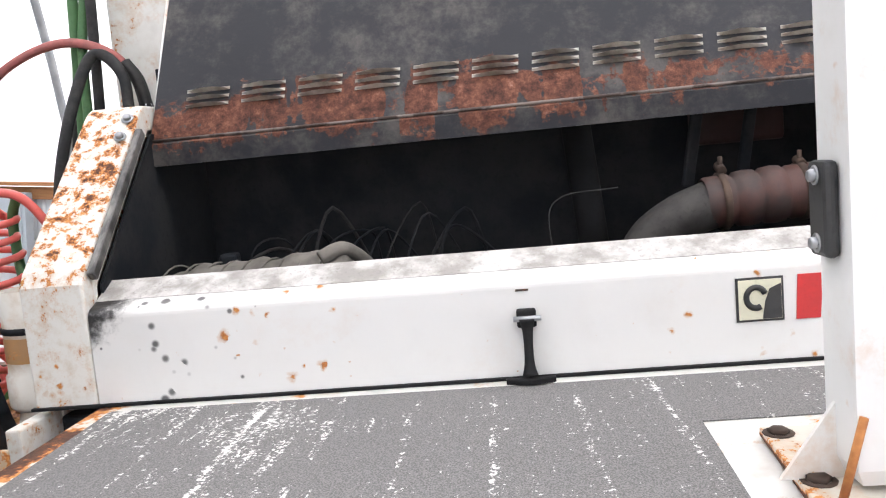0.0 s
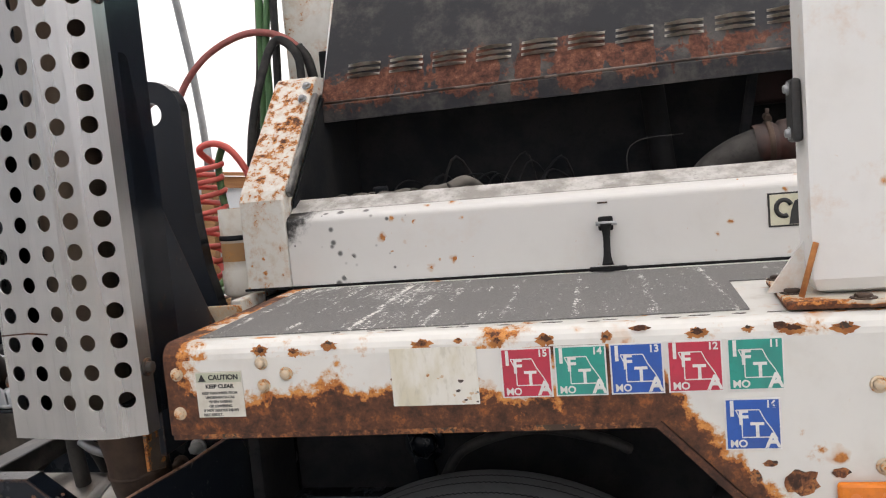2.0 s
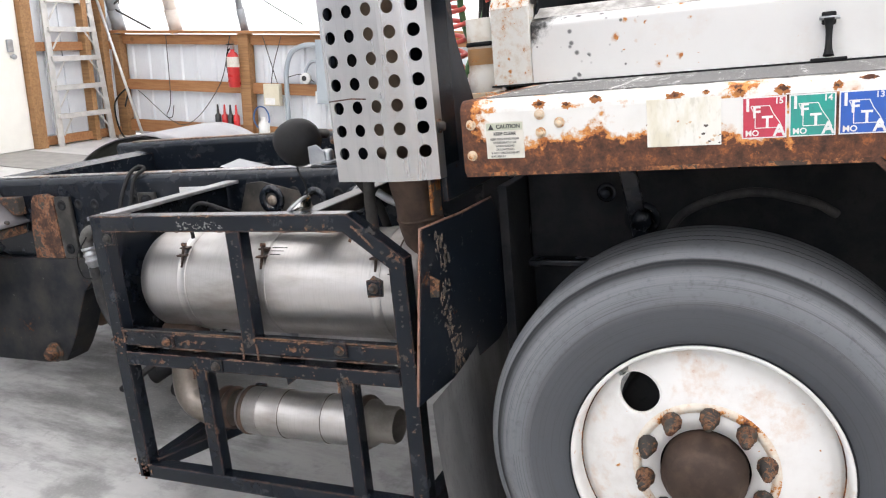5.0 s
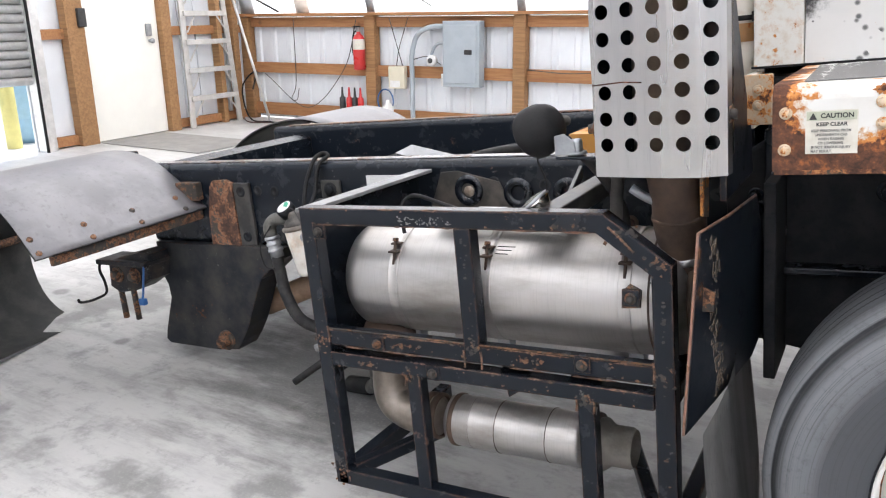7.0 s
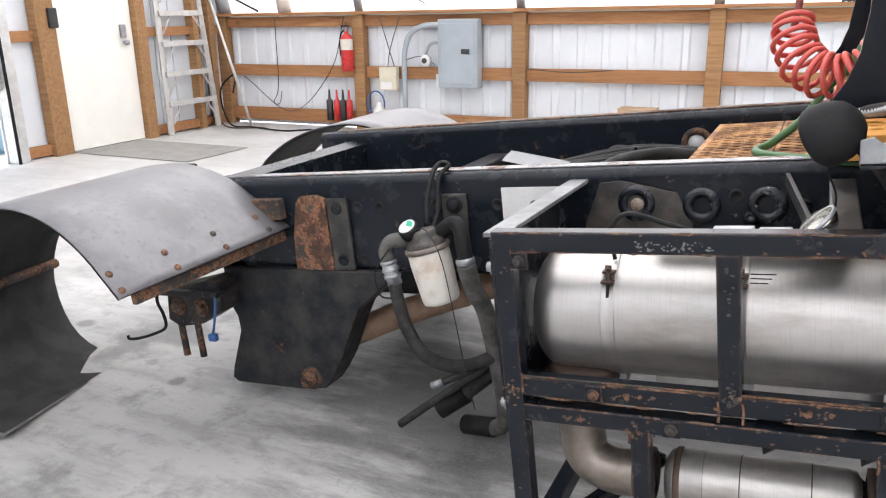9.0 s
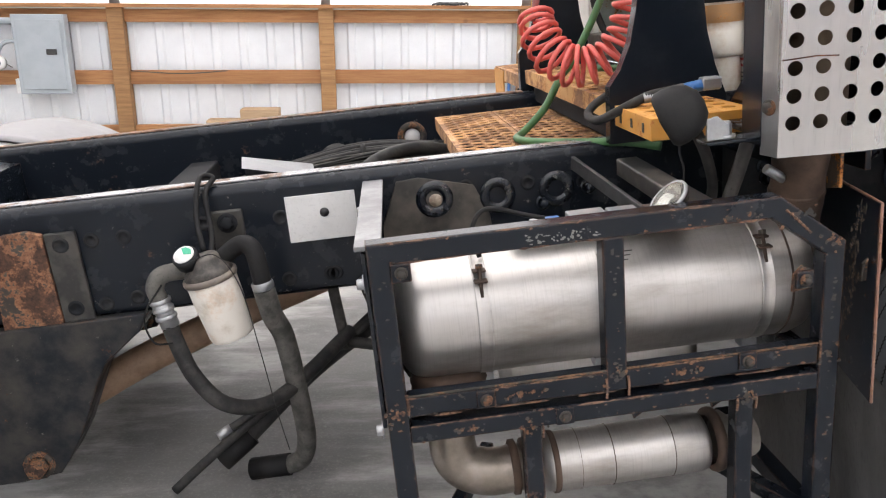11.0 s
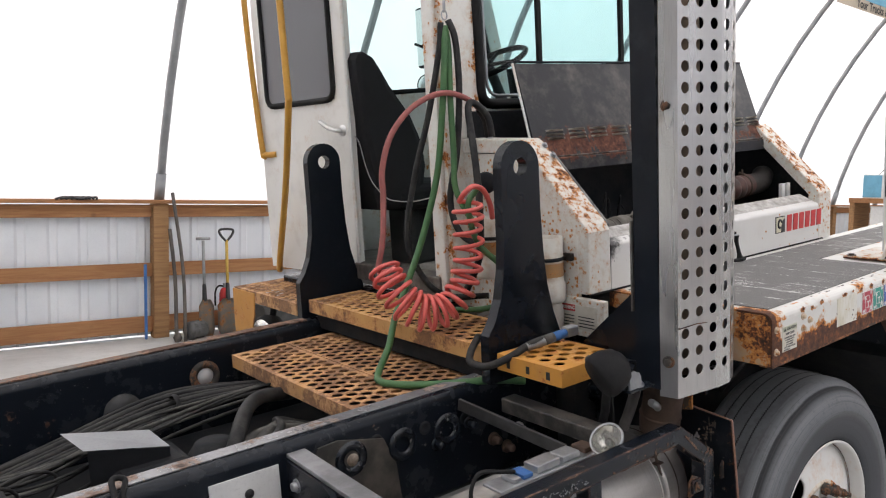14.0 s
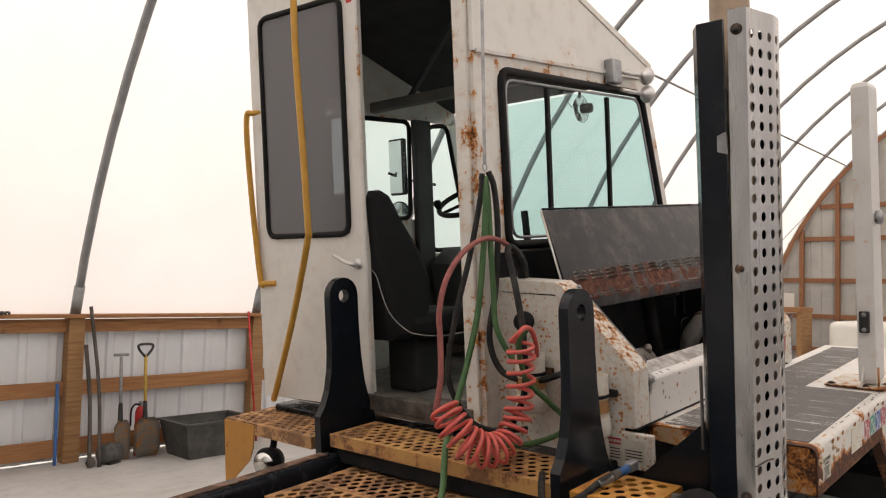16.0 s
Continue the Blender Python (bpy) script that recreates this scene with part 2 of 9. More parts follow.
    r = math_node(t, "ADD", r, math_node(t, "MULTIPLY", film, 0.4), True)
    t.links.new(r, b.inputs["Roughness"])
    b.inputs["Specular IOR Level"].default_value = spec
    h = math_node(t, "ADD", math_node(t, "MULTIPLY", fac, math_node(t, "ADD", fine, 0.4)), math_node(t, "MULTIPLY", big, 0.3))
    bumped(t, b, h, 0.5, 0.002)
    return m


def glassy(name, tint, rough=0.02, clear=0.9):
    m, t, b = nodes_of(name)
    tr = t.nodes.new("ShaderNodeBsdfTransparent")
    tr.inputs[0].default_value = (*tint, 1.0)
    gl = t.nodes.new("ShaderNodeBsdfGlossy")
    gl.inputs["Roughness"].default_value = rough
    lw = val(t, "ShaderNodeLayerWeight", Blend=0.3)
    gloss = math_node(t, "ADD", math_node(t, "MULTIPLY", math_node(t, "POWER", lw.outputs["Facing"], 3.0), 0.5), 0.04)
    mx = t.nodes.new("ShaderNodeMixShader")
    t.links.new(gloss, mx.inputs[0])
    t.links.new(tr.outputs[0], mx.inputs[1])
    t.links.new(gl.outputs[0], mx.inputs[2])
    t.links.new(mx.outputs[0], t.nodes["Material Output"].inputs[0])
    return m


def hazy(name, film, tint, share):
    """Clouded tinted plastic: part of the light scatters, the rest passes."""
    m, t, b = nodes_of(name)
    b.inputs["Base Color"].default_value = (*film, 1.0)
    b.inputs["Roughness"].default_value = 0.25
    tr = t.nodes.new("ShaderNodeBsdfTransparent")
    tr.inputs[0].default_value = (*tint, 1.0)
    mx = t.nodes.new("ShaderNodeMixShader")
    mx.inputs[0].default_value = share
    t.links.new(tr.outputs[0], mx.inputs[1])
    t.links.new(b.outputs[0], mx.inputs[2])
    t.links.new(mx.outputs[0], t.nodes["Material Output"].inputs[0])
    return m


def cover_material():
    """Woven white plastic cover that lets daylight through."""
    m, t, b = nodes_of("cover_fabric")
    co = coords(t)
    n = noise_at(t, co, 0.35, 4.0)
    col = mix(t, smooth(t, n, 0.3, 0.7), (0.86, 0.86, 0.85), (0.92, 0.92, 0.92))
    d, tl = t.nodes.new("ShaderNodeBsdfDiffuse"), t.nodes.new("ShaderNodeBsdfTranslucent")
    t.links.new(col, d.inputs[0])
    t.links.new(col, tl.inputs[0])
    mx = t.nodes.new("ShaderNodeMixShader")
    mx.inputs[0].default_value = 0.74
    t.links.new(d.outputs[0], mx.inputs[1])
    t.links.new(tl.outputs[0], mx.inputs[2])
    t.links.new(mx.outputs[0], t.nodes["Material Output"].inputs[0])
    return m


def concrete_material():
    m, t, b = nodes_of("concrete")
    co = coords(t)
    a, c, f = noise_at(t, co, 0.9, 6.0, 0.6), noise_at(t, co, 1.9, 10.0, 0.72, (0.7, 2.6, 1.0)), noise_at(t, co, 90.0, 3.0)
    col = mix(t, smooth(t, a, 0.35, 0.65), (0.45, 0.445, 0.43), (0.56, 0.555, 0.54))
    gap = t.nodes.new("ShaderNodeVectorMath")
    gap.operation = "DISTANCE"
    gap.inputs[1].default_value = (-2.0, 0.8, 0.0)
    t.links.new(co, gap.inputs[0])
    near = math_node(t, "SUBTRACT", 1.0, smooth(t, math_node(t, "ADD", gap.outputs["Value"], math_node(t, "MULTIPLY", a, 2.5)), 3.0, 6.0))
    streak = math_node(t, "MULTIPLY", smooth(t, c, 0.43, 0.64), math_node(t, "ADD", math_node(t, "MULTIPLY", near, 0.45), 0.14))
    col = mix(t, streak, col, (0.19, 0.19, 0.182))
    col = mix(t, math_node(t, "MULTIPLY", near, 0.42), col, (0.22, 0.22, 0.215))
    spill = noise_at(t, co, 2.2, 6.0, 0.6)
    col = mix(t, math_node(t, "MULTIPLY", math_node(t, "MULTIPLY", smooth(t, spill, 0.51, 0.62), near), 0.62), col, (0.09, 0.09, 0.087))
    pool = t.nodes.new("ShaderNodeVectorMath")
    pool.operation = "DISTANCE"
    pool.inputs[1].default_value = (-2.15, 1.95, 0.0)
    t.links.new(co, pool.inputs[0])
    smear = noise_at(t, co, 3.2, 8.0, 0.7, (0.45, 1.6, 1.0))
    # Second pool: oil stain and the shade below the frame in one.
    frame_shade = t.nodes.new("ShaderNodeVectorMath")
    frame_shade.operation = "DISTANCE"
    frame_shade.inputs[1].default_value = (-1.55, 3.0, 0.0)
    t.links.new(co, frame_shade.inputs[0])
    reach = math_node(t, "MINIMUM", pool.outputs["Value"], frame_shade.outputs["Value"])
    oil_and_shade = math_node(t, "SUBTRACT", 1.0, smooth(t, math_node(t, "ADD", reach, math_node(t, "MULTIPLY", math_node(t, "SUBTRACT", smear, 0.5), 2.2)), 0.35, 0.95))
    col = mix(t, math_node(t, "MULTIPLY", oil_and_shade, 0.75), col, (0.06, 0.06, 0.058))
    drip = val(t, "ShaderNodeTexVoronoi", Scale=2.3)
    t.links.new(co, drip.inputs["Vector"])
    spot = math_node(t, "MULTIPLY", math_node(t, "SUBTRACT", 1.0, smooth(t, math_node(t, "ADD", drip.outputs["Distance"], math_node(t, "MULTIPLY", math_node(t, "SUBTRACT", spill, 0.5), 0.3)), 0.05, 0.11)), near)
    col = mix(t, math_node(t, "MULTIPLY", spot, 0.6), col, (0.05, 0.05, 0.048))
    d = noise_at(t, co, 9.0, 9.0, 0.78)
    col = mix(t, math_node(t, "MULTIPLY", smooth(t, d, 0.50, 0.64), math_node(t, "ADD", math_node(t, "MULTIPLY", near, 0.35), 0.22)), col, (0.19, 0.19, 0.185))
    col = mix(t, math_node(t, "MULTIPLY", smooth(t, f, 0.5, 0.7), 0.25), col, (0.34, 0.33, 0.31))
    t.links.new(col, b.inputs["Base Color"])
    t.links.new(math_node(t, "ADD", math_node(t, "MULTIPLY", c, 0.35), 0.35), b.inputs["Roughness"])
    bumped(t, b, math_node(t, "ADD", f, c), 0.1)
    return m


def wood_material(name, c1, c2):
    m, t, b = nodes_of(name)
    co = coords(t)
    info = t.nodes.new("ShaderNodeObjectInfo")
    off = t.nodes.new("ShaderNodeVectorMath")
    off.operation = "ADD"
    t.links.new(co, off.inputs[0])
    sh = t.nodes.new("ShaderNodeVectorMath")
    sh.operation = "SCALE"
    sh.inputs[0].default_value = (7.0, 3.0, 5.0)
    t.links.new(info.outputs["Random"], sh.inputs["Scale"])
    t.links.new(sh.outputs[0], off.inputs[1])
    co = off.outputs[0]
    g = noise_at(t, co, 9.0, 6.0, 0.65, (0.25, 4.0, 4.0))
    f = noise_at(t, co, 60.0, 4.0, 0.6, (0.1, 3.0, 3.0))
    v = val(t, "ShaderNodeTexVoronoi", Scale=2.6)
    t.links.new(co, v.inputs["Vector"])
    knot = math_node(t, "SUBTRACT", 1.0, smooth(t, v.outputs["Distance"], 0.06, 0.13))
    col = mix(t, smooth(t, g, 0.35, 0.7), c1, c2)
    col = mix(t, math_node(t, "MULTIPLY", smooth(t, f, 0.5, 0.7), 0.35), col, tuple(0.6 * x for x in c2))
    col = mix(t, math_node(t, "MULTIPLY", info.outputs["Random"], 0.35), col, tuple(0.7 * x for x in c2))
    col = mix(t, math_node(t, "MULTIPLY", knot, 0.6), col, (0.12, 0.06, 0.025))
    t.links.new(col, b.inputs["Base Color"])
    b.inputs["Roughness"].default_value = 0.75
    bumped(t, b, f, 0.2)
    return m


def tank_steel():
    """Brushed stainless steel, brushed round the barrel, with heat tint and soot films."""
    m, t, b = nodes_of("brushed_steel")
    co = coords(t)
    brush = noise_at(t, co, 260.0, 3.0, 0.6, (1.0, 0.04, 0.04))
    film = noise_at(t, co, 7.0, 6.0, 0.65, (0.5, 1.0, 1.6))
    col = mix(t, smooth(t, film, 0.4, 0.75), (0.53, 0.515, 0.495), (0.36, 0.33, 0.295))
    col = mix(t, math_node(t, "MULTIPLY", smooth(t, brush, 0.45, 0.7), 0.28), col, (0.36, 0.35, 0.33))
    t.links.new(col, b.inputs["Base Color"])
    b.inputs["Metallic"].default_value = 1.0
    t.links.new(math_node(t, "ADD", math_node(t, "MULTIPLY", film, 0.28), 0.34), b.inputs["Roughness"])
    b.inputs["Anisotropic"].default_value = 0.2
    bumped(t, b, brush, 0.12, 0.001)
    return m


def grit_material():
    """Grey anti-slip sheet, worn and scratched through to white."""
    m, t, b = nodes_of("grip_sheet")
    co = coords(t)
    fine, big = noise_at(t, co, 420.0, 2.0), noise_at(t, co, 5.0, 7.0, 0.7)
    runs = noise_at(t, co, 34.0, 8.0, 0.78, (2.2, 0.35, 1.0))
    col = mix(t, smooth(t, fine, 0.35, 0.65), (0.10, 0.098, 0.095), (0.21, 0.205, 0.198))
    crumbs = noise_at(t, co, 130.0, 4.0, 0.7)
    wear = math_node(t, "ADD", math_node(t, "ADD", math_node(t, "MULTIPLY", big, 0.28), math_node(t, "MULTIPLY", runs, 0.36)), math_node(t, "MULTIPLY", crumbs, 0.36))
    sep = t.nodes.new("ShaderNodeSeparateXYZ")
    t.links.new(co, sep.inputs[0])
    lane = smooth(t, math_node(t, "PINGPONG", math_node(t, "ADD", math_node(t, "DIVIDE", sep.outputs[0], 0.065), math_node(t, "MULTIPLY", big, 0.5)), 1.0), 0.80, 1.0)
    scuff = math_node(t, "SUBTRACT", 1.0, math_node(t, "DIVIDE", math_node(t, "ABSOLUTE", math_node(t, "SUBTRACT", sep.outputs[0], 0.02)), 0.28), True)
    wear = math_node(t, "ADD", wear, math_node(t, "ADD", math_node(t, "MULTIPLY", lane, 0.05), math_node(t, "MULTIPLY", scuff, 0.016)))
    col = mix(t, smooth(t, wear, 0.562, 0.582), col, (0.66, 0.65, 0.62))
    t.links.new(col, b.inputs["Base Color"])
    b.inputs["Roughness"].default_value = 0.85
    bumped(t, b, fine, 0.6, 0.0015)
    return m


def hood_material():
    """Black underside paint with a long scorched rust band near its lower edge."""
    m, t, b = nodes_of("hood_underside")
    co = coords(t)
    xyz = t.nodes.new("ShaderNodeSeparateXYZ")
    t.links.new(co, xyz.inputs[0])
    big, fine = noise_at(t, co, 4.0, 8.0, 0.68, (0.7, 1.0, 1.4)), noise_at(t, co, 42.0, 6.0, 0.7)
    band = math_node(t, "SUBTRACT", 1.0, math_node(t, "DIVIDE", math_node(t, "ABSOLUTE", math_node(t, "SUBTRACT", xyz.outputs[2], 2.0)), 0.11), True)
    mask = math_node(t, "ADD", math_node(t, "ADD", math_node(t, "MULTIPLY", big, 0.62), math_node(t, "MULTIPLY", fine, 0.38)), math_node(t, "MULTIPLY", band, 0.27))
    drips = smooth(t, noise_at(t, co, 13.0, 3.0, 0.6, (1.0, 0.25, 0.1)), 0.56, 0.64)
    mask = math_node(t, "SUBTRACT", mask, math_node(t, "MULTIPLY", drips, 0.12))
    fac = smooth(t, mask, 0.645, 0.69)
    rcol = ramp(t, noise_at(t, co, 30.0, 9.0, 0.85), [(0.34, (0.022, 0.013, 0.011)), (0.45, (0.075, 0.032, 0.023)), (0.55, (0.15, 0.06, 0.038)), (0.64, (0.26, 0.125, 0.085)), (0.74, (0.40, 0.29, 0.24))])
    pcol = mix(t, smooth(t, noise_at(t, co, 6.0, 8.0, 0.75), 0.44, 0.74), (0.021, 0.022, 0.026), (0.10, 0.092, 0.083))
    t.links.new(mix(t, fac, pcol, rcol), b.inputs["Base Color"])
    b.inputs["Specular IOR Level"].default_value = 0.22
    t.links.new(math_node(t, "ADD", math_node(t, "MULTIPLY", fac, 0.45), 0.35), b.inputs["Roughness"])
    bumped(t, b, math_node(t, "ADD", fine, fac), 0.3)
    return m


S2 = 0.7071
WHITE = painted("white_paint", (0.70, 0.70, 0.67), 0.18, spots=0.34, spot_scale=15.0, dirt=0.18)
RIVET = painted("rusty_rivet", (0.58, 0.47, 0.34), 0.35, scale=60.0)
FENDER = painted("fender_paint", (0.66, 0.655, 0.62), -0.05, scale=8.0, spots=0.40, spot_scale=19.0, dirt=0.15, stain=0.75, seep=0.05, rows=[((0, 0, 1), 1.447, 0.02, 9.0, 0.90)],
                 edges=[((0, 0, 1), 1.290, 0.10, 0.40, 0.56), ((S2, 0, S2), 1.312, 0.078, 0.38), ((1, 0, 0), -0.29, 0.13, 0.25)])
DECK = painted("deck_paint", (0.66, 0.655, 0.62), 0.0, scale=9.0, spots=0.4, spot_scale=17.0, dirt=0.3, seep=0.06, edges=[((1, 0, 0), -0.29, 0.10, 0.26), ((0, 1, 0), 0.93, 0.03, 0.05)], stain=0.6, rows=[((0, 1, 0), 0.948, 0.022, 10.0, 0.91)])
COWL = painted("cowl_paint", (0.70, 0.695, 0.67), -0.14, spots=0.42, spot_scale=34.0, dirt=0.08, stain=0.08, soot=[((0, 0, 1), 1.69, 0.06, 0.62), ((0, 1, 0), 1.63, 0.06, 0.7), ((S2, 0, -S2), -1.355, 0.085, 0.6)], specks=(46.0, 0.62, -0.13, 0.2))
CORNER = painted("corner_paint", (0.70, 0.69, 0.64), 0.05, spots=0.7, spot_scale=62.0, scale=34.0, dirt=0.45, dirt_col=(0.48, 0.36, 0.21), edges=[((0, S2, -S2), -0.113, 0.03, 0.11)])
CABPAINT = painted("cab_paint", (0.75, 0.74, 0.69), 0.04, rough=0.4, spots=0.34, spot_scale=22.0, scale=10.0, dirt=0.2, edges=[((0, 0, 1), 3.02, 0.05, 0.06), ((1, 0, 0), -0.33, 0.03, 0.08), ((1, 0, 0), -0.5, 0.03, 0.09)])
DOORPAINT = painted("door_paint", (0.77, 0.76, 0.72), -0.3, rough=0.4, dirt=0.2)
BLACK = worn_black("black_paint", 0.0, 0.0, 0.8, spec=0.3)
FRAMEBLACK = worn_black("frame_black", 0.0, 0.035, 2.2, 0.24, 0.16, spec=0.28)
RAILBLACK = worn_black("rail_black", 0.025, 0.03, 0.9, 0.25, 0.3, spec=0.25)
HANGBLACK = worn_black("hanger_black", 0.01, 0.06, 0.9, 0.3, 0.95, dirt=(0.07, 0.064, 0.056), haze=(0.32, 0.85))
LUGBLACK = worn_black("lug_black", -0.06, -0.08, 0.3, 0.2, 0.14, spec=0.32)
RUSTED = painted("rusted_plate", (0.02, 0.018, 0.016), 0.6, rough=0.65, scale=14.0, rust=[(0.25, (0.018, 0.012, 0.009)), (0.5, (0.055, 0.028, 0.018)), (0.7, (0.12, 0.055, 0.028)), (0.9, (0.22, 0.11, 0.055))])
LIPRUST = painted("flaking_lip_rust", (0.05, 0.03, 0.02), 0.9, rough=0.8, scale=11.0, rust=[(0.25, (0.035, 0.016, 0.010)), (0.5, (0.09, 0.036, 0.019)), (0.75, (0.20, 0.075, 0.03)), (0.92, (0.40, 0.17, 0.06))])
YELLOW = painted("yellow_paint", (0.56, 0.26, 0.045), 0.24, rough=0.5, scale=11.0, dirt=0.5, dirt_col=(0.33, 0.17, 0.07), spots=0.3, spot_scale=25.0)
GRATE = painted("worn_yellow_grate", (0.55, 0.29, 0.105), 0.95, rough=0.5, scale=7.0, dirt=0.8, dirt_col=(0.52, 0.30, 0.16), rust=[(0.2, (0.16, 0.09, 0.052)), (0.45, (0.29, 0.15, 0.075)), (0.65, (0.42, 0.22, 0.10)), (0.85, (0.54, 0.31, 0.15))])
HANDRAIL = surface("yellow_rail_paint", (0.62, 0.33, 0.05), (0.55, 0.28, 0.04), 10, 0.4, bump=0.03)
STEEL = tank_steel()
SHIELD = surface("stainless_shield", (0.52, 0.515, 0.505), (0.43, 0.425, 0.42), 5.0, 0.28, metal=0.9, bump=0.03, grain=180.0, stretch=(1, 1, 0.08))
GALV = surface("galvanised_steel", (0.42, 0.43, 0.44), (0.3, 0.31, 0.32), 14.0, 0.45, metal=0.8, bump=0.05)
LADDERALU = surface("weathered_aluminium", (0.60, 0.59, 0.56), (0.48, 0.47, 0.45), 9.0, 0.42, metal=0.2, bump=0.04)
ALU = surface("aluminium", (0.72, 0.72, 0.71), (0.6, 0.6, 0.59), 9.0, 0.38, metal=0.7, bump=0.04)
PIPEGREY = surface("grey_hoop_pipe", (0.30, 0.31, 0.32), (0.24, 0.25, 0.26), 6.0, 0.5, metal=0.4, bump=0.03)
HEATRUST = surface("heat_rusted_pipe", (0.10, 0.064, 0.045), (0.045, 0.029, 0.021), 9.0, 0.7, metal=0.3, bump=0.15, grain=70)
# Greasy metal, taken near black so it also carries the engine bay's shade.
DARKPART = surface("greasy_shaded_metal", (0.010, 0.012, 0.015), (0.026, 0.026, 0.027), 9.0, 0.7, spec=0.15, bump=0.3, grain=60)
DUSTY = surface("dusty_wrap", (0.17, 0.155, 0.135), (0.09, 0.083, 0.07), 11.0, 0.9, bump=0.5, grain=50)
RUBBER = surface("black_rubber", (0.010, 0.010, 0.011), (0.018, 0.018, 0.018), 12.0, 0.6, spec=0.15, bump=0.1)
TYRE = tyre_material()
HOSE = surface("dusty_hose", (0.014, 0.014, 0.015), (0.040, 0.039, 0.037), 18.0, 0.65, spec=0.25, bump=0.1)
GREYHOSE = surface("grey_dusty_hose", (0.045, 0.044, 0.041), (0.11, 0.106, 0.097), 18.0, 0.8, spec=0.3, bump=0.1)
REDHOSE = surface("red_hose", (0.72, 0.13, 0.11), (0.62, 0.12, 0.10), 12.0, 0.42, bump=0.03)
REDDUST = surface("dusty_red_hose", (0.34, 0.10, 0.09), (0.26, 0.09, 0.08), 40.0, 0.7, bump=0.2)
GREENHOSE = surface("green_hose", (0.045, 0.13, 0.045), (0.07, 0.17, 0.06), 14.0, 0.5, bump=0.05)
SILICONE = surface("red_silicone", (0.085, 0.036, 0.028), (0.045, 0.03, 0.026), 14.0, 0.6, bump=0.1)
ELBOW = surface("dusty_elbow", (0.030, 0.028, 0.027), (0.065, 0.06, 0.055), 8.0, 0.6, spec=0.25, bump=0.15)
WHEELWHITE = painted("wheel_paint", (0.72, 0.71, 0.68), -0.1, rough=0.45, spots=0.2, spot_scale=30.0, dirt=0.3)
PVC = painted("dirty_white_plastic", (0.64, 0.62, 0.56), -0.1, rough=0.5, dirt=0.85, dirt_col=(0.36, 0.22, 0.10), scale=7.0)
FILTER = painted("cream_filter", (0.66, 0.63, 0.57), -0.15, rough=0.5, dirt=0.75, dirt_col=(0.30, 0.23, 0.15), scale=9.0)
GRIP = grit_material()
HOODMAT = hood_material()
GLASS = glassy("cab_glass", (0.63, 0.80, 0.80))
DARKGLASS = hazy("hazy_tinted_acrylic", (0.21, 0.21, 0.225), (0.40, 0.41, 0.44), 0.7)
SEAT = surface("dark_seat_cloth", (0.006, 0.0065, 0.008), (0.011, 0.0115, 0.0135), 30.0, 0.9, bump=0.2)
INTERIOR = surface("grey_cab_lining", (0.030, 0.032, 0.033), (0.055, 0.056, 0.056), 6.0, 0.7, bump=0.05)
HEADLINER = surface("dark_headliner", (0.02, 0.022, 0.022), (0.035, 0.036, 0.036), 8.0, 0.9, bump=0.1)
CABFLOOR = surface("worn_floor_mat", (0.16, 0.15, 0.135), (0.28, 0.265, 0.24), 7.0, 0.85, bump=0.2)
COVER = cover_material()
CONCRETE = concrete_material()
REDWOOD = wood_material("brown_framing", (0.34, 0.15, 0.07), (0.22, 0.09, 0.04))
WOOD = wood_material("construction_lumber", (0.43, 0.215, 0.09), (0.29, 0.125, 0.048))
POSTWOOD = wood_material("treated_post", (0.38, 0.21, 0.09), (0.235, 0.12, 0.05))
LINER = surface("white_steel_liner", (0.74, 0.77, 0.80), (0.68, 0.71, 0.745), 2.0, 0.4, bump=0.02)
DOORWHITE = surface("white_door_paint", (0.82, 0.81, 0.75), (0.78, 0.77, 0.71), 3.0, 0.45, bump=0.02)
EXTRED = surface("extinguisher_red", (0.55, 0.03, 0.03), (0.45, 0.025, 0.025), 8.0, 0.3, bump=0.02)
PANELGREY = surface("panel_grey", (0.36, 0.40, 0.43), (0.32, 0.36, 0.39), 5.0, 0.45, bump=0.02)
PAPER = painted("weathered_paper", (0.62, 0.60, 0.53), -0.1, rough=0.7, dirt=0.6, dirt_col=(0.42, 0.38, 0.29), scale=12.0)
INKBLACK = surface("black_ink", (0.02, 0.02, 0.02), (0.035, 0.035, 0.035), 20, 0.5, bump=0)
INKWHITE = surface("white_ink", (0.72, 0.72, 0.70), (0.66, 0.66, 0.64), 20, 0.5, bump=0)
DRED = surface("decal_red", (0.50, 0.035, 0.07), (0.42, 0.04, 0.065), 14.0, 0.4, bump=0)
DGREEN = surface("decal_green", (0.02, 0.30, 0.24), (0.03, 0.25, 0.21), 14.0, 0.4, bump=0)
DBLUE = surface("decal_blue", (0.02, 0.10, 0.42), (0.03, 0.09, 0.34), 14.0, 0.4, bump=0)
BRANDRED = surface("brand_red", (0.60, 0.03, 0.03), (0.5, 0.03, 0.03), 20.0, 0.45, bump=0)
ORANGE = surface("orange_reflector", (0.75, 0.22, 0.02), (0.65, 0.18, 0.02), 30.0, 0.25, bump=0.05)
BLUEPLASTIC = surface("blue_plastic", (0.03, 0.13, 0.36), (0.03, 0.10, 0.28), 9.0, 0.45, bump=0.02)
WHITEPLATE = surface("bare_primed_plate", (0.62, 0.62, 0.61), (0.54, 0.54, 0.53), 6.0, 0.5, bump=0.05)
TARP = surface("banner_vinyl", (0.52, 0.46, 0.36), (0.46, 0.40, 0.31), 1.5, 0.7, bump=0.02)
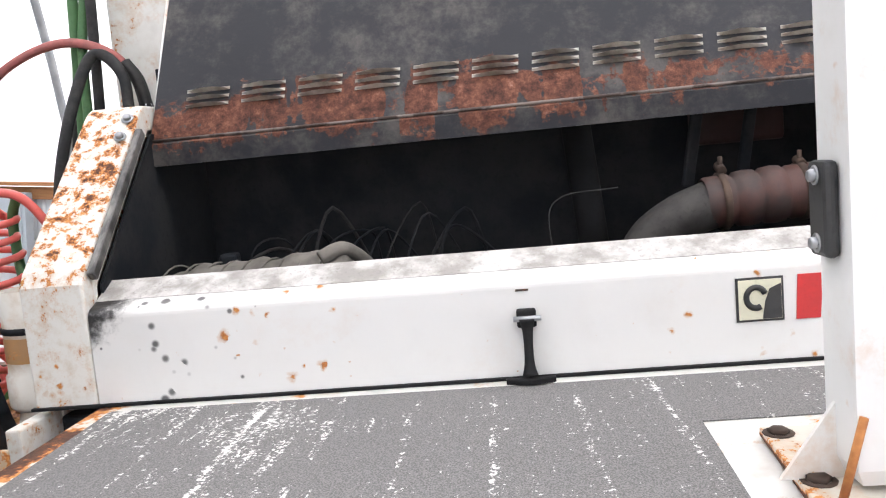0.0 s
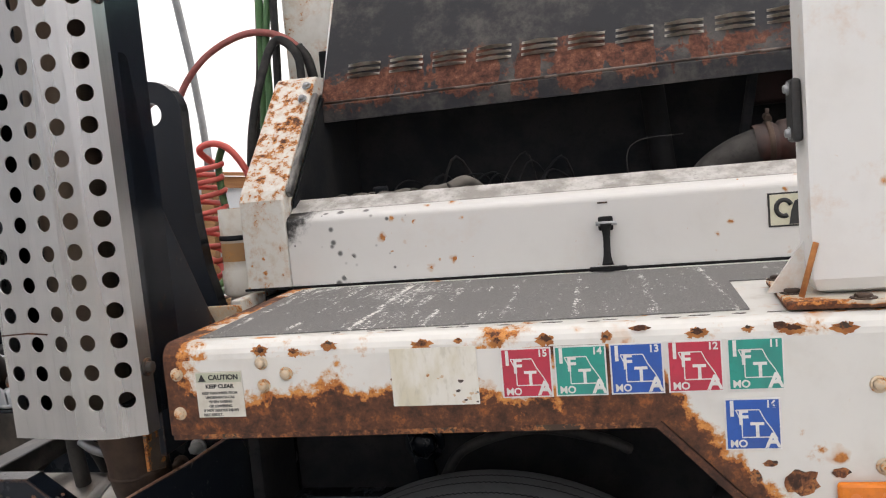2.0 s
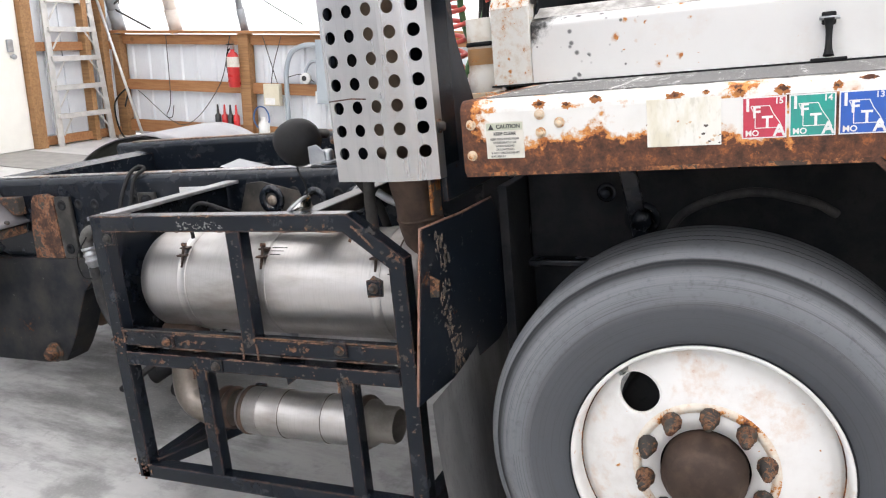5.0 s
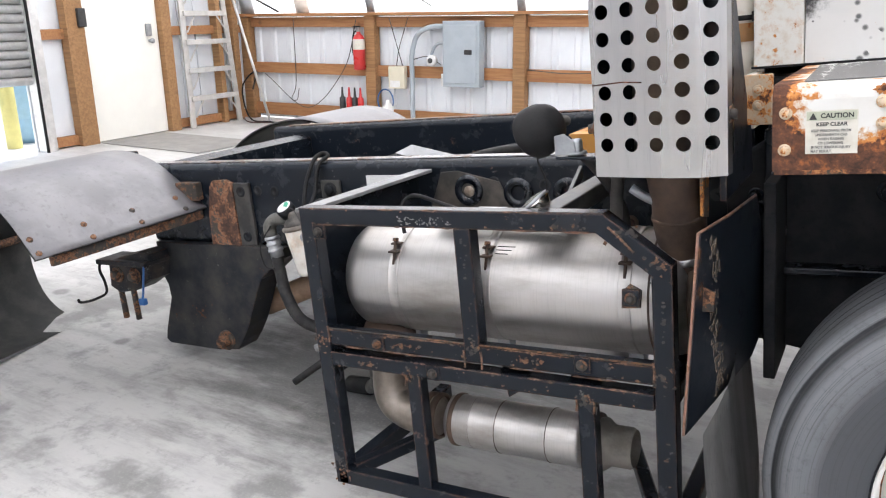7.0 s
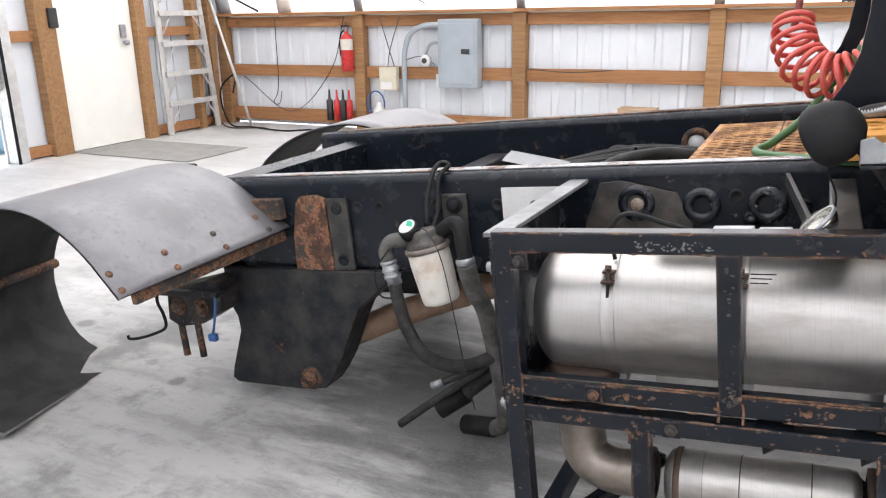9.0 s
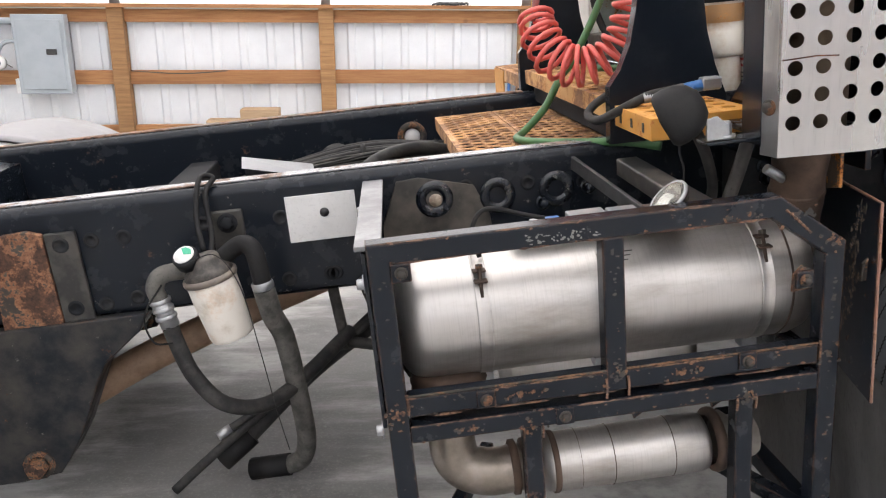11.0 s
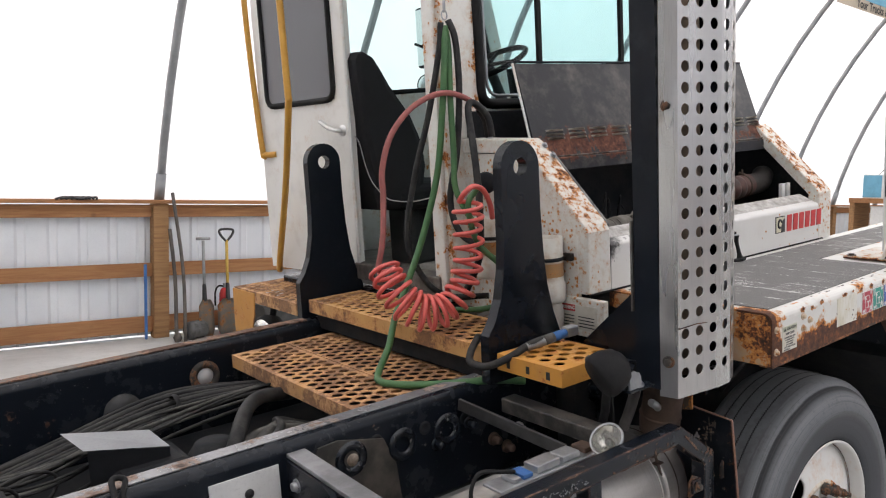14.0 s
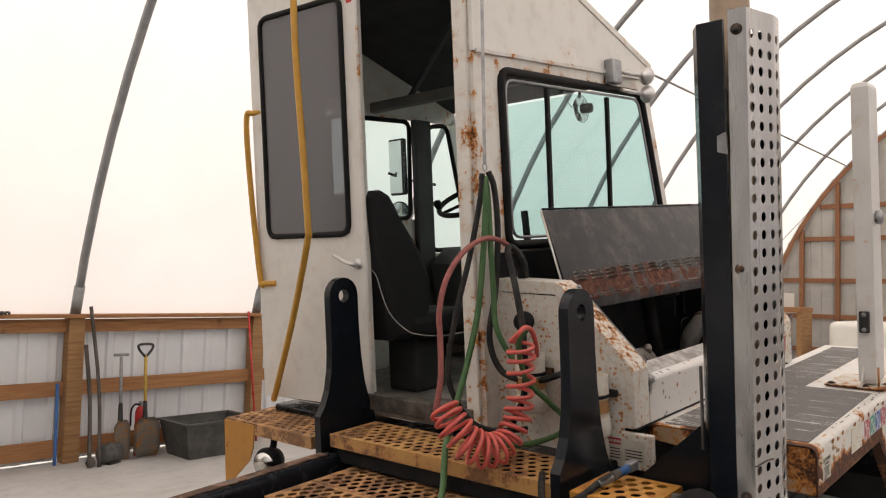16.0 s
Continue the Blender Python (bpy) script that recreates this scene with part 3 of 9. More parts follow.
LIGHTBLUE = surface("pale_blue_print", (0.16, 0.42, 0.58), (0.14, 0.36, 0.5), 6.0, 0.6, bump=0)
TUBGREY = surface("dirty_tub_and_fender_shade", (0.045, 0.047, 0.047), (0.085, 0.085, 0.08), 8.0, 0.75, bump=0.1)
SPADE = painted("worn_shovel_steel", (0.22, 0.21, 0.19), 0.3, rough=0.5, scale=9.0)
GREENISH = surface("gauge_green", (0.02, 0.35, 0.2), (0.02, 0.3, 0.18), 9.0, 0.4, bump=0)
CHROME = surface("lamp_reflector", (0.75, 0.74, 0.70), (0.65, 0.64, 0.6), 20.0, 0.15, metal=1.0, bump=0.02)

# ---- mesh helpers ----


def link_mesh(name, bm, material, smooth_faces=False):
    me = bpy.data.meshes.new(name)
    bm.normal_update()
    bm.to_mesh(me)
    bm.free()
    if smooth_faces:
        for p in me.polygons:
            p.use_smooth = True
    me.materials.append(material)
    return me


def part(name, bm, material, parent, label="", smooth_faces=False):
    ob = new(name, link_mesh(name, bm, material, smooth_faces))
    ob.parent = parent
    return tagged(ob, label)


def thing(name, m, label, category, group="", kind=""):
    ob = new(name)
    ob.empty_display_size = 0.1
    ob.matrix_world = m
    return tagged(ob, label, category, group, kind)


def single(name, bm, material, m, label, category, group="", kind="", smooth_faces=False):
    ob = new(name, link_mesh(name, bm, material, smooth_faces))
    ob.matrix_world = m
    return tagged(ob, label, category, group, kind)


def box(lo, hi, bevel=0.0, bm=None, seg=2):
    bm = bm or bmesh.new()
    lo, hi = Vector(lo), Vector(hi)
    size, mid = hi - lo, (lo + hi) / 2
    r = bmesh.ops.create_cube(bm, size=1.0, matrix=Matrix.Translation(mid) @ Matrix.Diagonal((*size, 1)))
    if bevel:
        es = list({e for v in r["verts"] for e in v.link_edges})
        bmesh.ops.bevel(bm, geom=es, offset=min(bevel, 0.45 * min(abs(x) for x in size)), segments=seg, affect="EDGES", profile=0.5)
    return bm


def beam(a, b, w, h, bevel=0.004, up=(0, 0, 1), bm=None):
    """A square tube of section w x h from a to b."""
    a, b = Vector(a), Vector(b)
    z = (b - a).normalized()
    x = Vector(up).cross(z)
    x = x.normalized() if x.length > 1e-4 else Vector((1, 0, 0))
    y = z.cross(x)
    m = Matrix((x, y, z)).transposed().to_4x4()
    m.translation = (a + b) / 2
    bm = bm or bmesh.new()
    r = bmesh.ops.create_cube(bm, size=1.0, matrix=m @ Matrix.Diagonal((w, h, (b - a).length, 1)))
    if bevel:
        es = list({e for v in r["verts"] for e in v.link_edges})
        bmesh.ops.bevel(bm, geom=es, offset=bevel, segments=2, affect="EDGES", profile=0.5)
    return bm


def prism(poly, axis, a, b, bm=None, bevel=0.0):
    """A polygon of two coordinates pushed along the axis (0, 1, 2) from a to b."""
    bm = bm or bmesh.new()
    rest = [i for i in range(3) if i != axis]

    def place(p, d):
        v = [0.0] * 3
        v[rest[0]], v[rest[1]], v[axis] = p[0], p[1], d
        return v
    lo, hi = [bm.verts.new(place(p, a)) for p in poly], [bm.verts.new(place(p, b)) for p in poly]
    n = len(poly)
    fs = [bm.faces.new(lo), bm.faces.new(hi[::-1])] + [bm.faces.new((lo[i], lo[(i + 1) % n], hi[(i + 1) % n], hi[i])) for i in range(n)]
    bmesh.ops.recalc_face_normals(bm, faces=fs)
    if bevel:
        bmesh.ops.bevel(bm, geom=list({e for f in fs[:2] for e in f.edges}), offset=bevel, segments=2, affect="EDGES", profile=0.5)
    return bm


def curve_points(pts, n=8, closed=False):
    """Catmull-Rom through the points."""
    p = [Vector(q) for q in pts]
    if closed:
        p = [p[-1]] + p + [p[0], p[1]]
    else:
        p = [2 * p[0] - p[1]] + p + [2 * p[-1] - p[-2]]
    out = []
    for i in range(1, len(p) - 2):
        a, b, c, d = p[i - 1:i + 3]
        for k in range(n):
            s = k / n
            out.append(0.5 * ((2 * b) + (c - a) * s + (2 * a - 5 * b + 4 * c - d) * s * s + (3 * b - a - 3 * c + d) * s ** 3))
    if not closed:
        out.append(p[-2])
    return out


def tube(pts, radius, seg=10, bm=None, closed=False, cap=True):
    """A round tube along points; radius may be a function of 0..1."""
    bm = bm or bmesh.new()
    p = [Vector(q) for q in pts]
    n = len(p)
    rings, side = [], None
    for i, q in enumerate(p):
        d = (p[(i + 1) % n] - p[i - 1]) if closed else (p[min(i + 1, n - 1)] - p[max(i - 1, 0)])
        d.normalize()
        if side is None:
            side = d.orthogonal().normalized()
        side = (side - d * side.dot(d)).normalized()
        up = d.cross(side)
        r = radius(i / max(n - 1, 1)) if callable(radius) else radius
        rings.append([bm.verts.new(q + r * (math.cos(2 * math.pi * k / seg) * side + math.sin(2 * math.pi * k / seg) * up)) for k in range(seg)])
    pairs = list(zip(rings, rings[1:])) + ([(rings[-1], rings[0])] if closed else [])
    for a, b in pairs:
        for k in range(seg):
            bm.faces.new((a[k], a[(k + 1) % seg], b[(k + 1) % seg], b[k])).smooth = True
    if cap and not closed:
        bm.faces.new(rings[0][::-1])
        bm.faces.new(rings[-1])
    return bm


def hose(pts, radius, n=8, seg=10, bm=None):
    return tube(curve_points(pts, n), radius, seg, bm)


def lathe(profile, centre, axis, seg=32, bm=None, closed=False):
    """Profile of (radius, height) turned about the axis through the centre."""
    bm = bm or bmesh.new()
    ax = Vector(axis).normalized()
    s = ax.orthogonal().normalized()
    u = ax.cross(s)
    c = Vector(centre)
    rings = []
    for r, h in profile:
        if r < 1e-5:
            rings.append([bm.verts.new(c + ax * h)])
        else:
            rings.append([bm.verts.new(c + ax * h + r * (math.cos(2 * math.pi * k / seg) * s + math.sin(2 * math.pi * k / seg) * u)) for k in range(seg)])
    pairs = list(zip(rings, rings[1:])) + ([(rings[-1], rings[0])] if closed else [])
    for a, b in pairs:
        for k in range(seg):
            q = [a[k % len(a)], a[(k + 1) % len(a)], b[(k + 1) % len(b)], b[k % len(b)]]
            q = [v for i, v in enumerate(q) if v not in q[:i]]
            if len(q) > 2:
                bm.faces.new(q).smooth = True
    bmesh.ops.recalc_face_normals(bm, faces=bm.faces)
    return bm


def disc(centre, axis, radius, depth, seg=20, bm=None, bevel=0.0):
    b = min(bevel, depth * 0.4)
    prof = [(0, 0), (radius, 0), (radius, depth - b), (radius - b, depth), (0, depth)] if b else [(0, 0), (radius, 0), (radius, depth), (0, depth)]
    return lathe(prof, centre, axis, seg, bm)


def bolt(centre, axis, r=0.012, h=0.01, bm=None):
    """A hexagonal head on a washer."""
    bm = lathe([(0, 0), (1.5 * r, 0), (1.5 * r, 0.25 * h), (r, 0.25 * h)], centre, axis, 12, bm)
    c = Vector(centre) + Vector(axis).normalized() * 0.25 * h
    return lathe([(r, 0), (r, 0.75 * h), (0.8 * r, h), (0, h)], c, axis, 6, bm)


def holed_cell(bm, at, ex, ey, nrm, w, h, r, depth, seg=10, cone=0.0, lip=0.0):
    """A flat rectangular cell of a sheet with a round hole whose wall goes back by depth; lip raises the hole's rim."""
    at, ex, ey, nrm = Vector(at), Vector(ex), Vector(ey), Vector(nrm)
    outer, rim, back = [], [], []
    for k in range(seg):
        a = 2 * math.pi * (k + 0.5) / seg
        c, s = math.cos(a), math.sin(a)
        f = min(w / 2 / max(abs(c), 1e-6), h / 2 / max(abs(s), 1e-6))
        outer.append(bm.verts.new(at + ex * c * f + ey * s * f))
        rim.append(bm.verts.new(at + (ex * c + ey * s) * r + nrm * lip))
        back.append(bm.verts.new(at + (ex * c + ey * s) * (r - cone) - nrm * depth))
    corners = [bm.verts.new(at + ex * sx * w / 2 + ey * sy * h / 2) for sx, sy in ((1, 1), (-1, 1), (-1, -1), (1, -1))]

    def quadrant(k):
        a = (2 * math.pi * (k + 0.5) / seg) % (2 * math.pi)
        c, s = math.cos(a), math.sin(a)
        return 0 if w / 2 * abs(s) <= h / 2 * abs(c) and c > 0 else 1 if w / 2 * abs(s) > h / 2 * abs(c) and s > 0 else 2 if c < 0 and w / 2 * abs(s) <= h / 2 * abs(c) else 3
    for k in range(seg):
        j = (k + 1) % seg
        q0, q1 = quadrant(k), quadrant(j)
        face = [rim[k], outer[k]] + ([corners[q0]] if q0 != q1 else []) + [outer[j], rim[j]]
        bm.faces.new(face)
        bm.faces.new((rim[j], back[j], back[k], rim[k])).smooth = True


def quad(bm, a, b, c, d):
    return bm.faces.new([bm.verts.new(p) for p in (a, b, c, d)])


def perforated(bm, origin, ex, ey, cols, rows, px, py, r, depth, stagger=False, seg=10, cone=0.0, lip=0.0, margin=(0, 0)):
    """A sheet of holed cells from its corner, with plain margins; staggered rows are shifted by half a pitch."""
    o, ex, ey = Vector(origin), Vector(ex).normalized(), Vector(ey).normalized()
    n = ex.cross(ey)
    mx, my = margin
    for j in range(rows):
        sh = px / 2 if stagger and j % 2 else 0.0
        count = cols - (1 if sh else 0)
        y0 = my + j * py
        for i in range(count):
            holed_cell(bm, o + ex * (mx + sh + (i + 0.5) * px) + ey * (y0 + py / 2), ex, ey, n, px, py, r, depth, seg, cone, lip)
        left, right, end = mx + sh, mx + sh + count * px, 2 * mx + cols * px
        for a, b in ((0, left), (right, end)):
            if b - a > 1e-5:
                quad(bm, o + ex * a + ey * y0, o + ex * b + ey * y0, o + ex * b + ey * (y0 + py), o + ex * a + ey * (y0 + py))
    W, H = 2 * mx + cols * px, 2 * my + rows * py
    if my > 1e-5:
        for a, b in ((0, my), (H - my, H)):
            quad(bm, o + ey * a, o + ex * W + ey * a, o + ex * W + ey * b, o + ey * b)
    return W, H


TEXTS = {}


def text_mesh(body, material, size):
    key = (body, material.name, size)
    if key not in TEXTS:
        cu = bpy.data.curves.new("text", "FONT")
        cu.body, cu.size, cu.align_x, cu.align_y, cu.extrude, cu.offset = body, size, "CENTER", "CENTER", 0.0003, size * 0.028
        ob = new("text", cu)
        me = bpy.data.meshes.new_from_object(ob.evaluated_get(bpy.context.evaluated_depsgraph_get()))
        bpy.data.objects.remove(ob)
        me.materials.clear()
        me.materials.append(material)
        TEXTS[key] = me
    return TEXTS[key]


def letters(body, material, size, m, parent, name="lettering", sx=1.0):
    ob = new(name, text_mesh(body, material, size))
    ob.parent = parent
    ob.matrix_basis = m @ Matrix.Diagonal((sx, 1, 1, 1))
    return ob

# ---- the building: hoop barn on a timber knee wall ----
WALL_Y, BACK_Y, END_X, FAR_X = 8.6, -8.95, -9.1, 20.6
ARC_Y, ARC_Z, ARC_R = -0.17, -0.52, 9.03
SILL = 1.57
ID = Matrix.Identity(4)

floor = single("floor", box((END_X - 3.0, BACK_Y - 0.3, -0.2), (FAR_X + 0.2, WALL_Y + 0.3, 0.0)), CONCRETE, ID, "grey stained concrete shop floor", "floor", kind="structure")
ground = single("ground", box((-400, -400, -0.3), (400, 400, -0.21)), surface("gravel_ground", (0.42, 0.41, 0.38), (0.34, 0.33, 0.3), 2.0, 0.9, bump=0.3), ID, "pale gravel yard outside the barn", "ground", kind="structure")


def arc(r, y_from, y_to, n):
    a0, a1 = (math.asin((y - ARC_Y) / r) for y in (y_from, y_to))
    return [(ARC_Y + r * math.sin(a0 + (a1 - a0) * i / n), ARC_Z + r * math.cos(a0 + (a1 - a0) * i / n)) for i in range(n + 1)]


def build_cover():
    bm = bmesh.new()
    pts = arc(ARC_R + 0.07, WALL_Y + 0.09, BACK_Y - 0.09, 40)
    xs = [END_X + i * (FAR_X - END_X) / 13 for i in range(14)]
    grid = [[bm.verts.new((x, y, z)) for y, z in pts] for x in xs]
    for a, b in zip(grid, grid[1:]):
        for i in range(len(pts) - 1):
            bm.faces.new((a[i], a[i + 1], b[i + 1], b[i])).smooth = True
    return single("ceiling", bm, COVER, ID, "white translucent fabric cover of the hoop barn", "ceiling", kind="structure")


build_cover()
HOOPS = [-8.95, -7.88] + [0.2 + 2.29 * k for k in range(-3, 9)]


# Grey hoop pipe made pale: the glare of the bright cover as colour.
GLAREPIPE = surface("glare_pale_hoop_pipe", (0.60, 0.53, 0.47), (0.50, 0.44, 0.39), 6.0, 0.5, bump=0.03)


def build_hoop(x):
    pts = [(x, y, z) for y, z in arc(ARC_R, WALL_Y + 0.02, BACK_Y - 0.02, 36)]
    rad = 0.045 if x > -7.0 else 0.085
    bm = tube(pts, rad, 12)
    for s in (0, -1):
        a = Vector(pts[s])
        b = Vector(pts[1 if s == 0 else -2])
        tube([a, a + (b - a) * 0.5], rad + 0.011, 12, bm)
    return single("hoop", bm, GLAREPIPE if -8.0 < x < -7.0 else PIPEGREY, ID, "steel hoop pipe under the white fabric cover", "hoop", "hoops of the barn")


for x in HOOPS:
    build_hoop(x)


def build_purlin(y):
    z = ARC_Z + math.sqrt(ARC_R ** 2 - (y - ARC_Y) ** 2) - 0.05
    bm = tube([(END_X, y, z), (FAR_X, y, z)], 0.02, 8)
    return single("purlin", bm, PIPEGREY, ID, "thin grey steel purlin pipe between the hoops", "purlin", "purlins of the barn")


for y in (6.3, 2.6, -2.6):
    build_purlin(y)
for p, q in (((17.6, 8.3, 2.2), (20.4, 7.2, 4.6)), ((17.6, 7.3, 4.5), (20.4, 8.3, 2.3)), ((-7.8, 8.35, 3.63), (-8.9, 8.58, 1.95)), ((-8.9, 8.2, 3.45), (-5.6, 8.45, 1.65))):
    single("bracing_cable", hose([p, q], 0.008, 1, 6), INKBLACK, ID, "thin dark bracing cable between two hoops", "cable", "bracing cables")
for p, q in (((-8.93, 7.9, 3.62), (-7.8, 7.85, 3.36)), ((-7.8, 7.85, 3.36), (-8.93, 8.1, 2.98)), ((-8.93, 8.1, 2.98), (-7.8, 8.2, 2.47)), ((-7.8, 8.2, 2.47), (-8.93, 8.5, 1.93)), ((-8.93, 8.5, 1.89), (-8.3, 8.55, 1.6))):
    single("truss_web", tube([p, q], 0.016, 8), INKBLACK, ID, "dark zigzag rod between the two end hoops", "truss rod", "truss rods of the end hoops")


def ribbed_sheet(p0, p1, z0, z1, inward, pitch=0.305):
    """White steel liner with trapezoid ribs, from p0 to p1 in plan."""
    bm = bmesh.new()
    p0, p1, inward = Vector((*p0, 0)), Vector((*p1, 0)), Vector((*inward, 0))
    d = (p1 - p0)
    n = max(1, int(d.length / pitch))
    step, out = d / n, []
    for i in range(n):
        for f, dep in ((0.0, 0.0), (0.62, 0.0), (0.70, 0.022), (0.90, 0.022), (0.98, 0.0)):
            out.append(p0 + step * (i + f) + inward * dep)
    out.append(p1)
    lo, hi = [bm.verts.new((q.x, q.y, z0)) for q in out], [bm.verts.new((q.x, q.y, z1)) for q in out]
    for i in range(len(out) - 1):
        bm.faces.new((lo[i], lo[i + 1], hi[i + 1], hi[i]))
    back = [bm.verts.new((q.x - inward.x * 0.012, q.y - inward.y * 0.012, z)) for q in (out[0], out[-1]) for z in (z0, z1)]
    bm.faces.new((back[0], back[2], back[3], back[1]))
    return bm


def knee_wall(name, y, s, label):
    """s: +1 when the wall looks towards -y."""
    w = single(name, ribbed_sheet((END_X, y + 0.11 * s), (FAR_X, y + 0.11 * s), 0.02, 1.5, (0, -s)), LINER, ID, label, "wall", kind="structure")
    part("sill_board", box((END_X, min(y - 0.1 * s, y + 0.14 * s), SILL - 0.035), (FAR_X, max(y - 0.1 * s, y + 0.14 * s), SILL + 0.005), 0.004), WOOD, w, "flat lumber sill board")
    xs = [END_X + 0.1, -6.67, -4.38] + [-2.09 + 2.29 * k for k in range(10)]
    for i, x in enumerate(xs):
        part("post", box((x - 0.085, min(y - 0.06 * s, y + 0.08 * s), 0), (x + 0.085, max(y - 0.06 * s, y + 0.08 * s), SILL - 0.036), 0.006), POSTWOOD, w)
    for a, b in zip(xs, xs[1:] + [FAR_X]):
        for z0, z1 in ((0.07, 0.25), (0.705, 0.86), (1.38, 1.52)):
            lo, hi = sorted((y + 0.005 * s, y + 0.045 * s))
            part("girt", box((a + 0.085, lo, z0), (b - 0.085, hi, z1), 0.004), WOOD, w)
    return w


knee_wall("wall_north", WALL_Y, 1, "timber knee wall with white steel liner panels")
knee_wall("wall_south", BACK_Y, -1, "timber knee wall with white steel liner panels")


def end_wall(name, x, s, gap=None, liner=LINER):
    """An arched end wall of white ribbed steel, with an opening for the roller door."""
    bm = bmesh.new()
    ys = np.linspace(BACK_Y + 0.02, WALL_Y - 0.02, 59)
    tops = [max(SILL, ARC_Z + math.sqrt(max(ARC_R ** 2 - (yy - ARC_Y) ** 2, 0.0))) for yy in ys]
    for i in range(58):
        y0, y1 = float(ys[i]), float(ys[i + 1])
        z0 = 0.0
        if gap and gap[0] < (y0 + y1) / 2 < gap[1]:
            z0 = gap[2]
        prism([(y0, z0), (y1 - 0.05, z0), (y1 - 0.05, tops[i + 1]), (y0, tops[i])], 0, x - 0.03, x, bm)
        prism([(y1 - 0.05, z0), (y1, z0), (y1, tops[i + 1]), (y1 - 0.05, tops[i])], 0, x - 0.03 + 0.02 * s, x + 0.02 * s, bm)
    return single(name, bm, liner, ID, "white ribbed steel end wall with timber framing", "wall", kind="structure")


west = end_wall("wall_west", END_X, 1, (1.2, 4.95, 3.6))
for y0, y1 in ((5.47, 5.765), (6.91, 7.12), (7.92, 8.06), (8.24, 8.40)):
    part("stud", box((END_X + 0.022, y0, 0), (END_X + 0.16, y1 - 0.05, 3.2), 0.004), POSTWOOD, west)
for z in (0.02, 1.3, 2.3):
    part("girt", box((END_X + 0.022, 7.07, z), (END_X + 0.09, 8.5, z + 0.12), 0.004), WOOD, west)
    part("girt", box((END_X + 0.022, 5.1, z), (END_X + 0.09, 5.47, z + 0.12), 0.004), WOOD, west)
east = end_wall("wall_east", FAR_X, -1, None, surface("grey_end_panel", (0.46, 0.45, 0.42), (0.38, 0.37, 0.35), 1.5, 0.6, bump=0.03))
for y0 in (7.48, 6.51, 5.54, 4.57, 3.6, 2.63, 1.66, 0.69):
    part("stud", box((FAR_X - 0.16, y0, 0), (FAR_X - 0.06, y0 + 0.12, ARC_Z + math.sqrt(ARC_R ** 2 - (y0 + 0.12 - ARC_Y) ** 2) - 0.12), 0.004), REDWOOD, east)
for z in (0.44, 1.39, 2.42, 3.62, 4.55):
    part("girt", box((FAR_X - 0.11, 0.0, z), (FAR_X - 0.055, ARC_Y + math.sqrt(ARC_R ** 2 - (z + 0.13 - ARC_Z) ** 2) - 0.15, z + 0.13), 0.004), REDWOOD, east)
angs = np.linspace(0.15, 1.4, 24)
ring = [(ARC_Y + (ARC_R - 0.02) * math.cos(a), ARC_Z + (ARC_R - 0.02) * math.sin(a)) for a in angs] + [(ARC_Y + (ARC_R - 0.14) * math.cos(a), ARC_Z + (ARC_R - 0.14) * math.sin(a)) for a in angs[::-1]]
part("arch_board", prism(ring, 0, FAR_X - 0.2, FAR_X - 0.165), REDWOOD, east)

# man door in the west wall
door = single("door_1", box((END_X + 0.03, 5.73, 0.01), (END_X + 0.075, 6.90, 2.08), 0.004), DOORWHITE, ID, "plain white closed steel man door", "door", kind="structure")
part("closer", box((END_X + 0.08, 5.62, 1.44), (END_X + 0.2, 5.73, 1.66), 0.01), INKBLACK, door, "small black box beside the door")
part("keypad_lock", box((END_X + 0.077, 6.69, 1.30), (END_X + 0.12, 6.77, 1.46), 0.01), GALV, door, "dark and chrome keypad lock")
part("knob", lathe([(0, 0), (0.02, 0), (0.02, 0.03), (0.035, 0.05), (0.03, 0.075), (0, 0.08)], (END_X + 0.077, 6.745, 1.24), (1, 0, 0), 16), GALV, door, "chrome door knob", True)

# roller door, half open
roller = single("door_2", tube([(END_X + 0.2, 1.3, 3.5), (END_X + 0.2, 4.95, 3.5)], 0.2, 16), ALU, ID, "half-open galvanised roller door", "roller door", kind="structure")
for i in range(26):
    z = 0.80 + i * 0.1
    part("slat", tube([(END_X + 0.09, 1.3, z + 0.05), (END_X + 0.09, 4.96, z + 0.05)], 0.052, 8), ALU, roller)
part("track", box((END_X + 0.03, 4.96, 0), (END_X + 0.18, 5.11, 3.4), 0.004), ALU, roller, "galvanised door track")
part("rubber_strip", box((END_X + 0.18, 4.955, 0), (END_X + 0.2, 4.985, 3.4), 0.002), RUBBER, roller)

mat = single("floor_mat", box((-8.95, 5.72, 0.004), (-7.2, 6.75, 0.012), 0.003), surface("grey_mat", (0.28, 0.27, 0.25), (0.24, 0.23, 0.22), 6, 0.95), ID, "worn grey rubber mat before the man door", "mat")
post = thing("bollard", pose(-9.62, 5.0, 0.0), "yellow painted bollard standing outside the roller door", "bollard")
part("pole", lathe([(0.09, 0), (0.09, 1.0), (0.06, 1.07), (0, 1.09)], (0, 0, 0), (0, 0, 1), 20), surface("bollard_yellow", (0.66, 0.6, 0.22), (0.58, 0.53, 0.2), 6, 0.5), post, smooth_faces=True)
drum = thing("blue_barrel", pose(-9.98, 5.52, 0.0), "pale blue plastic barrel standing outside", "barrel")
part("barrel_body", lathe([(0, 0), (0.26, 0), (0.29, 0.1), (0.29, 0.3), (0.275, 0.32), (0.29, 0.34), (0.29, 0.62), (0.27, 0.84), (0.24, 0.88), (0, 0.88)], (0, 0, 0), (0, 0, 1), 28), surface("barrel_blue", (0.3, 0.47, 0.62), (0.26, 0.42, 0.56), 6, 0.5), drum, smooth_faces=True)

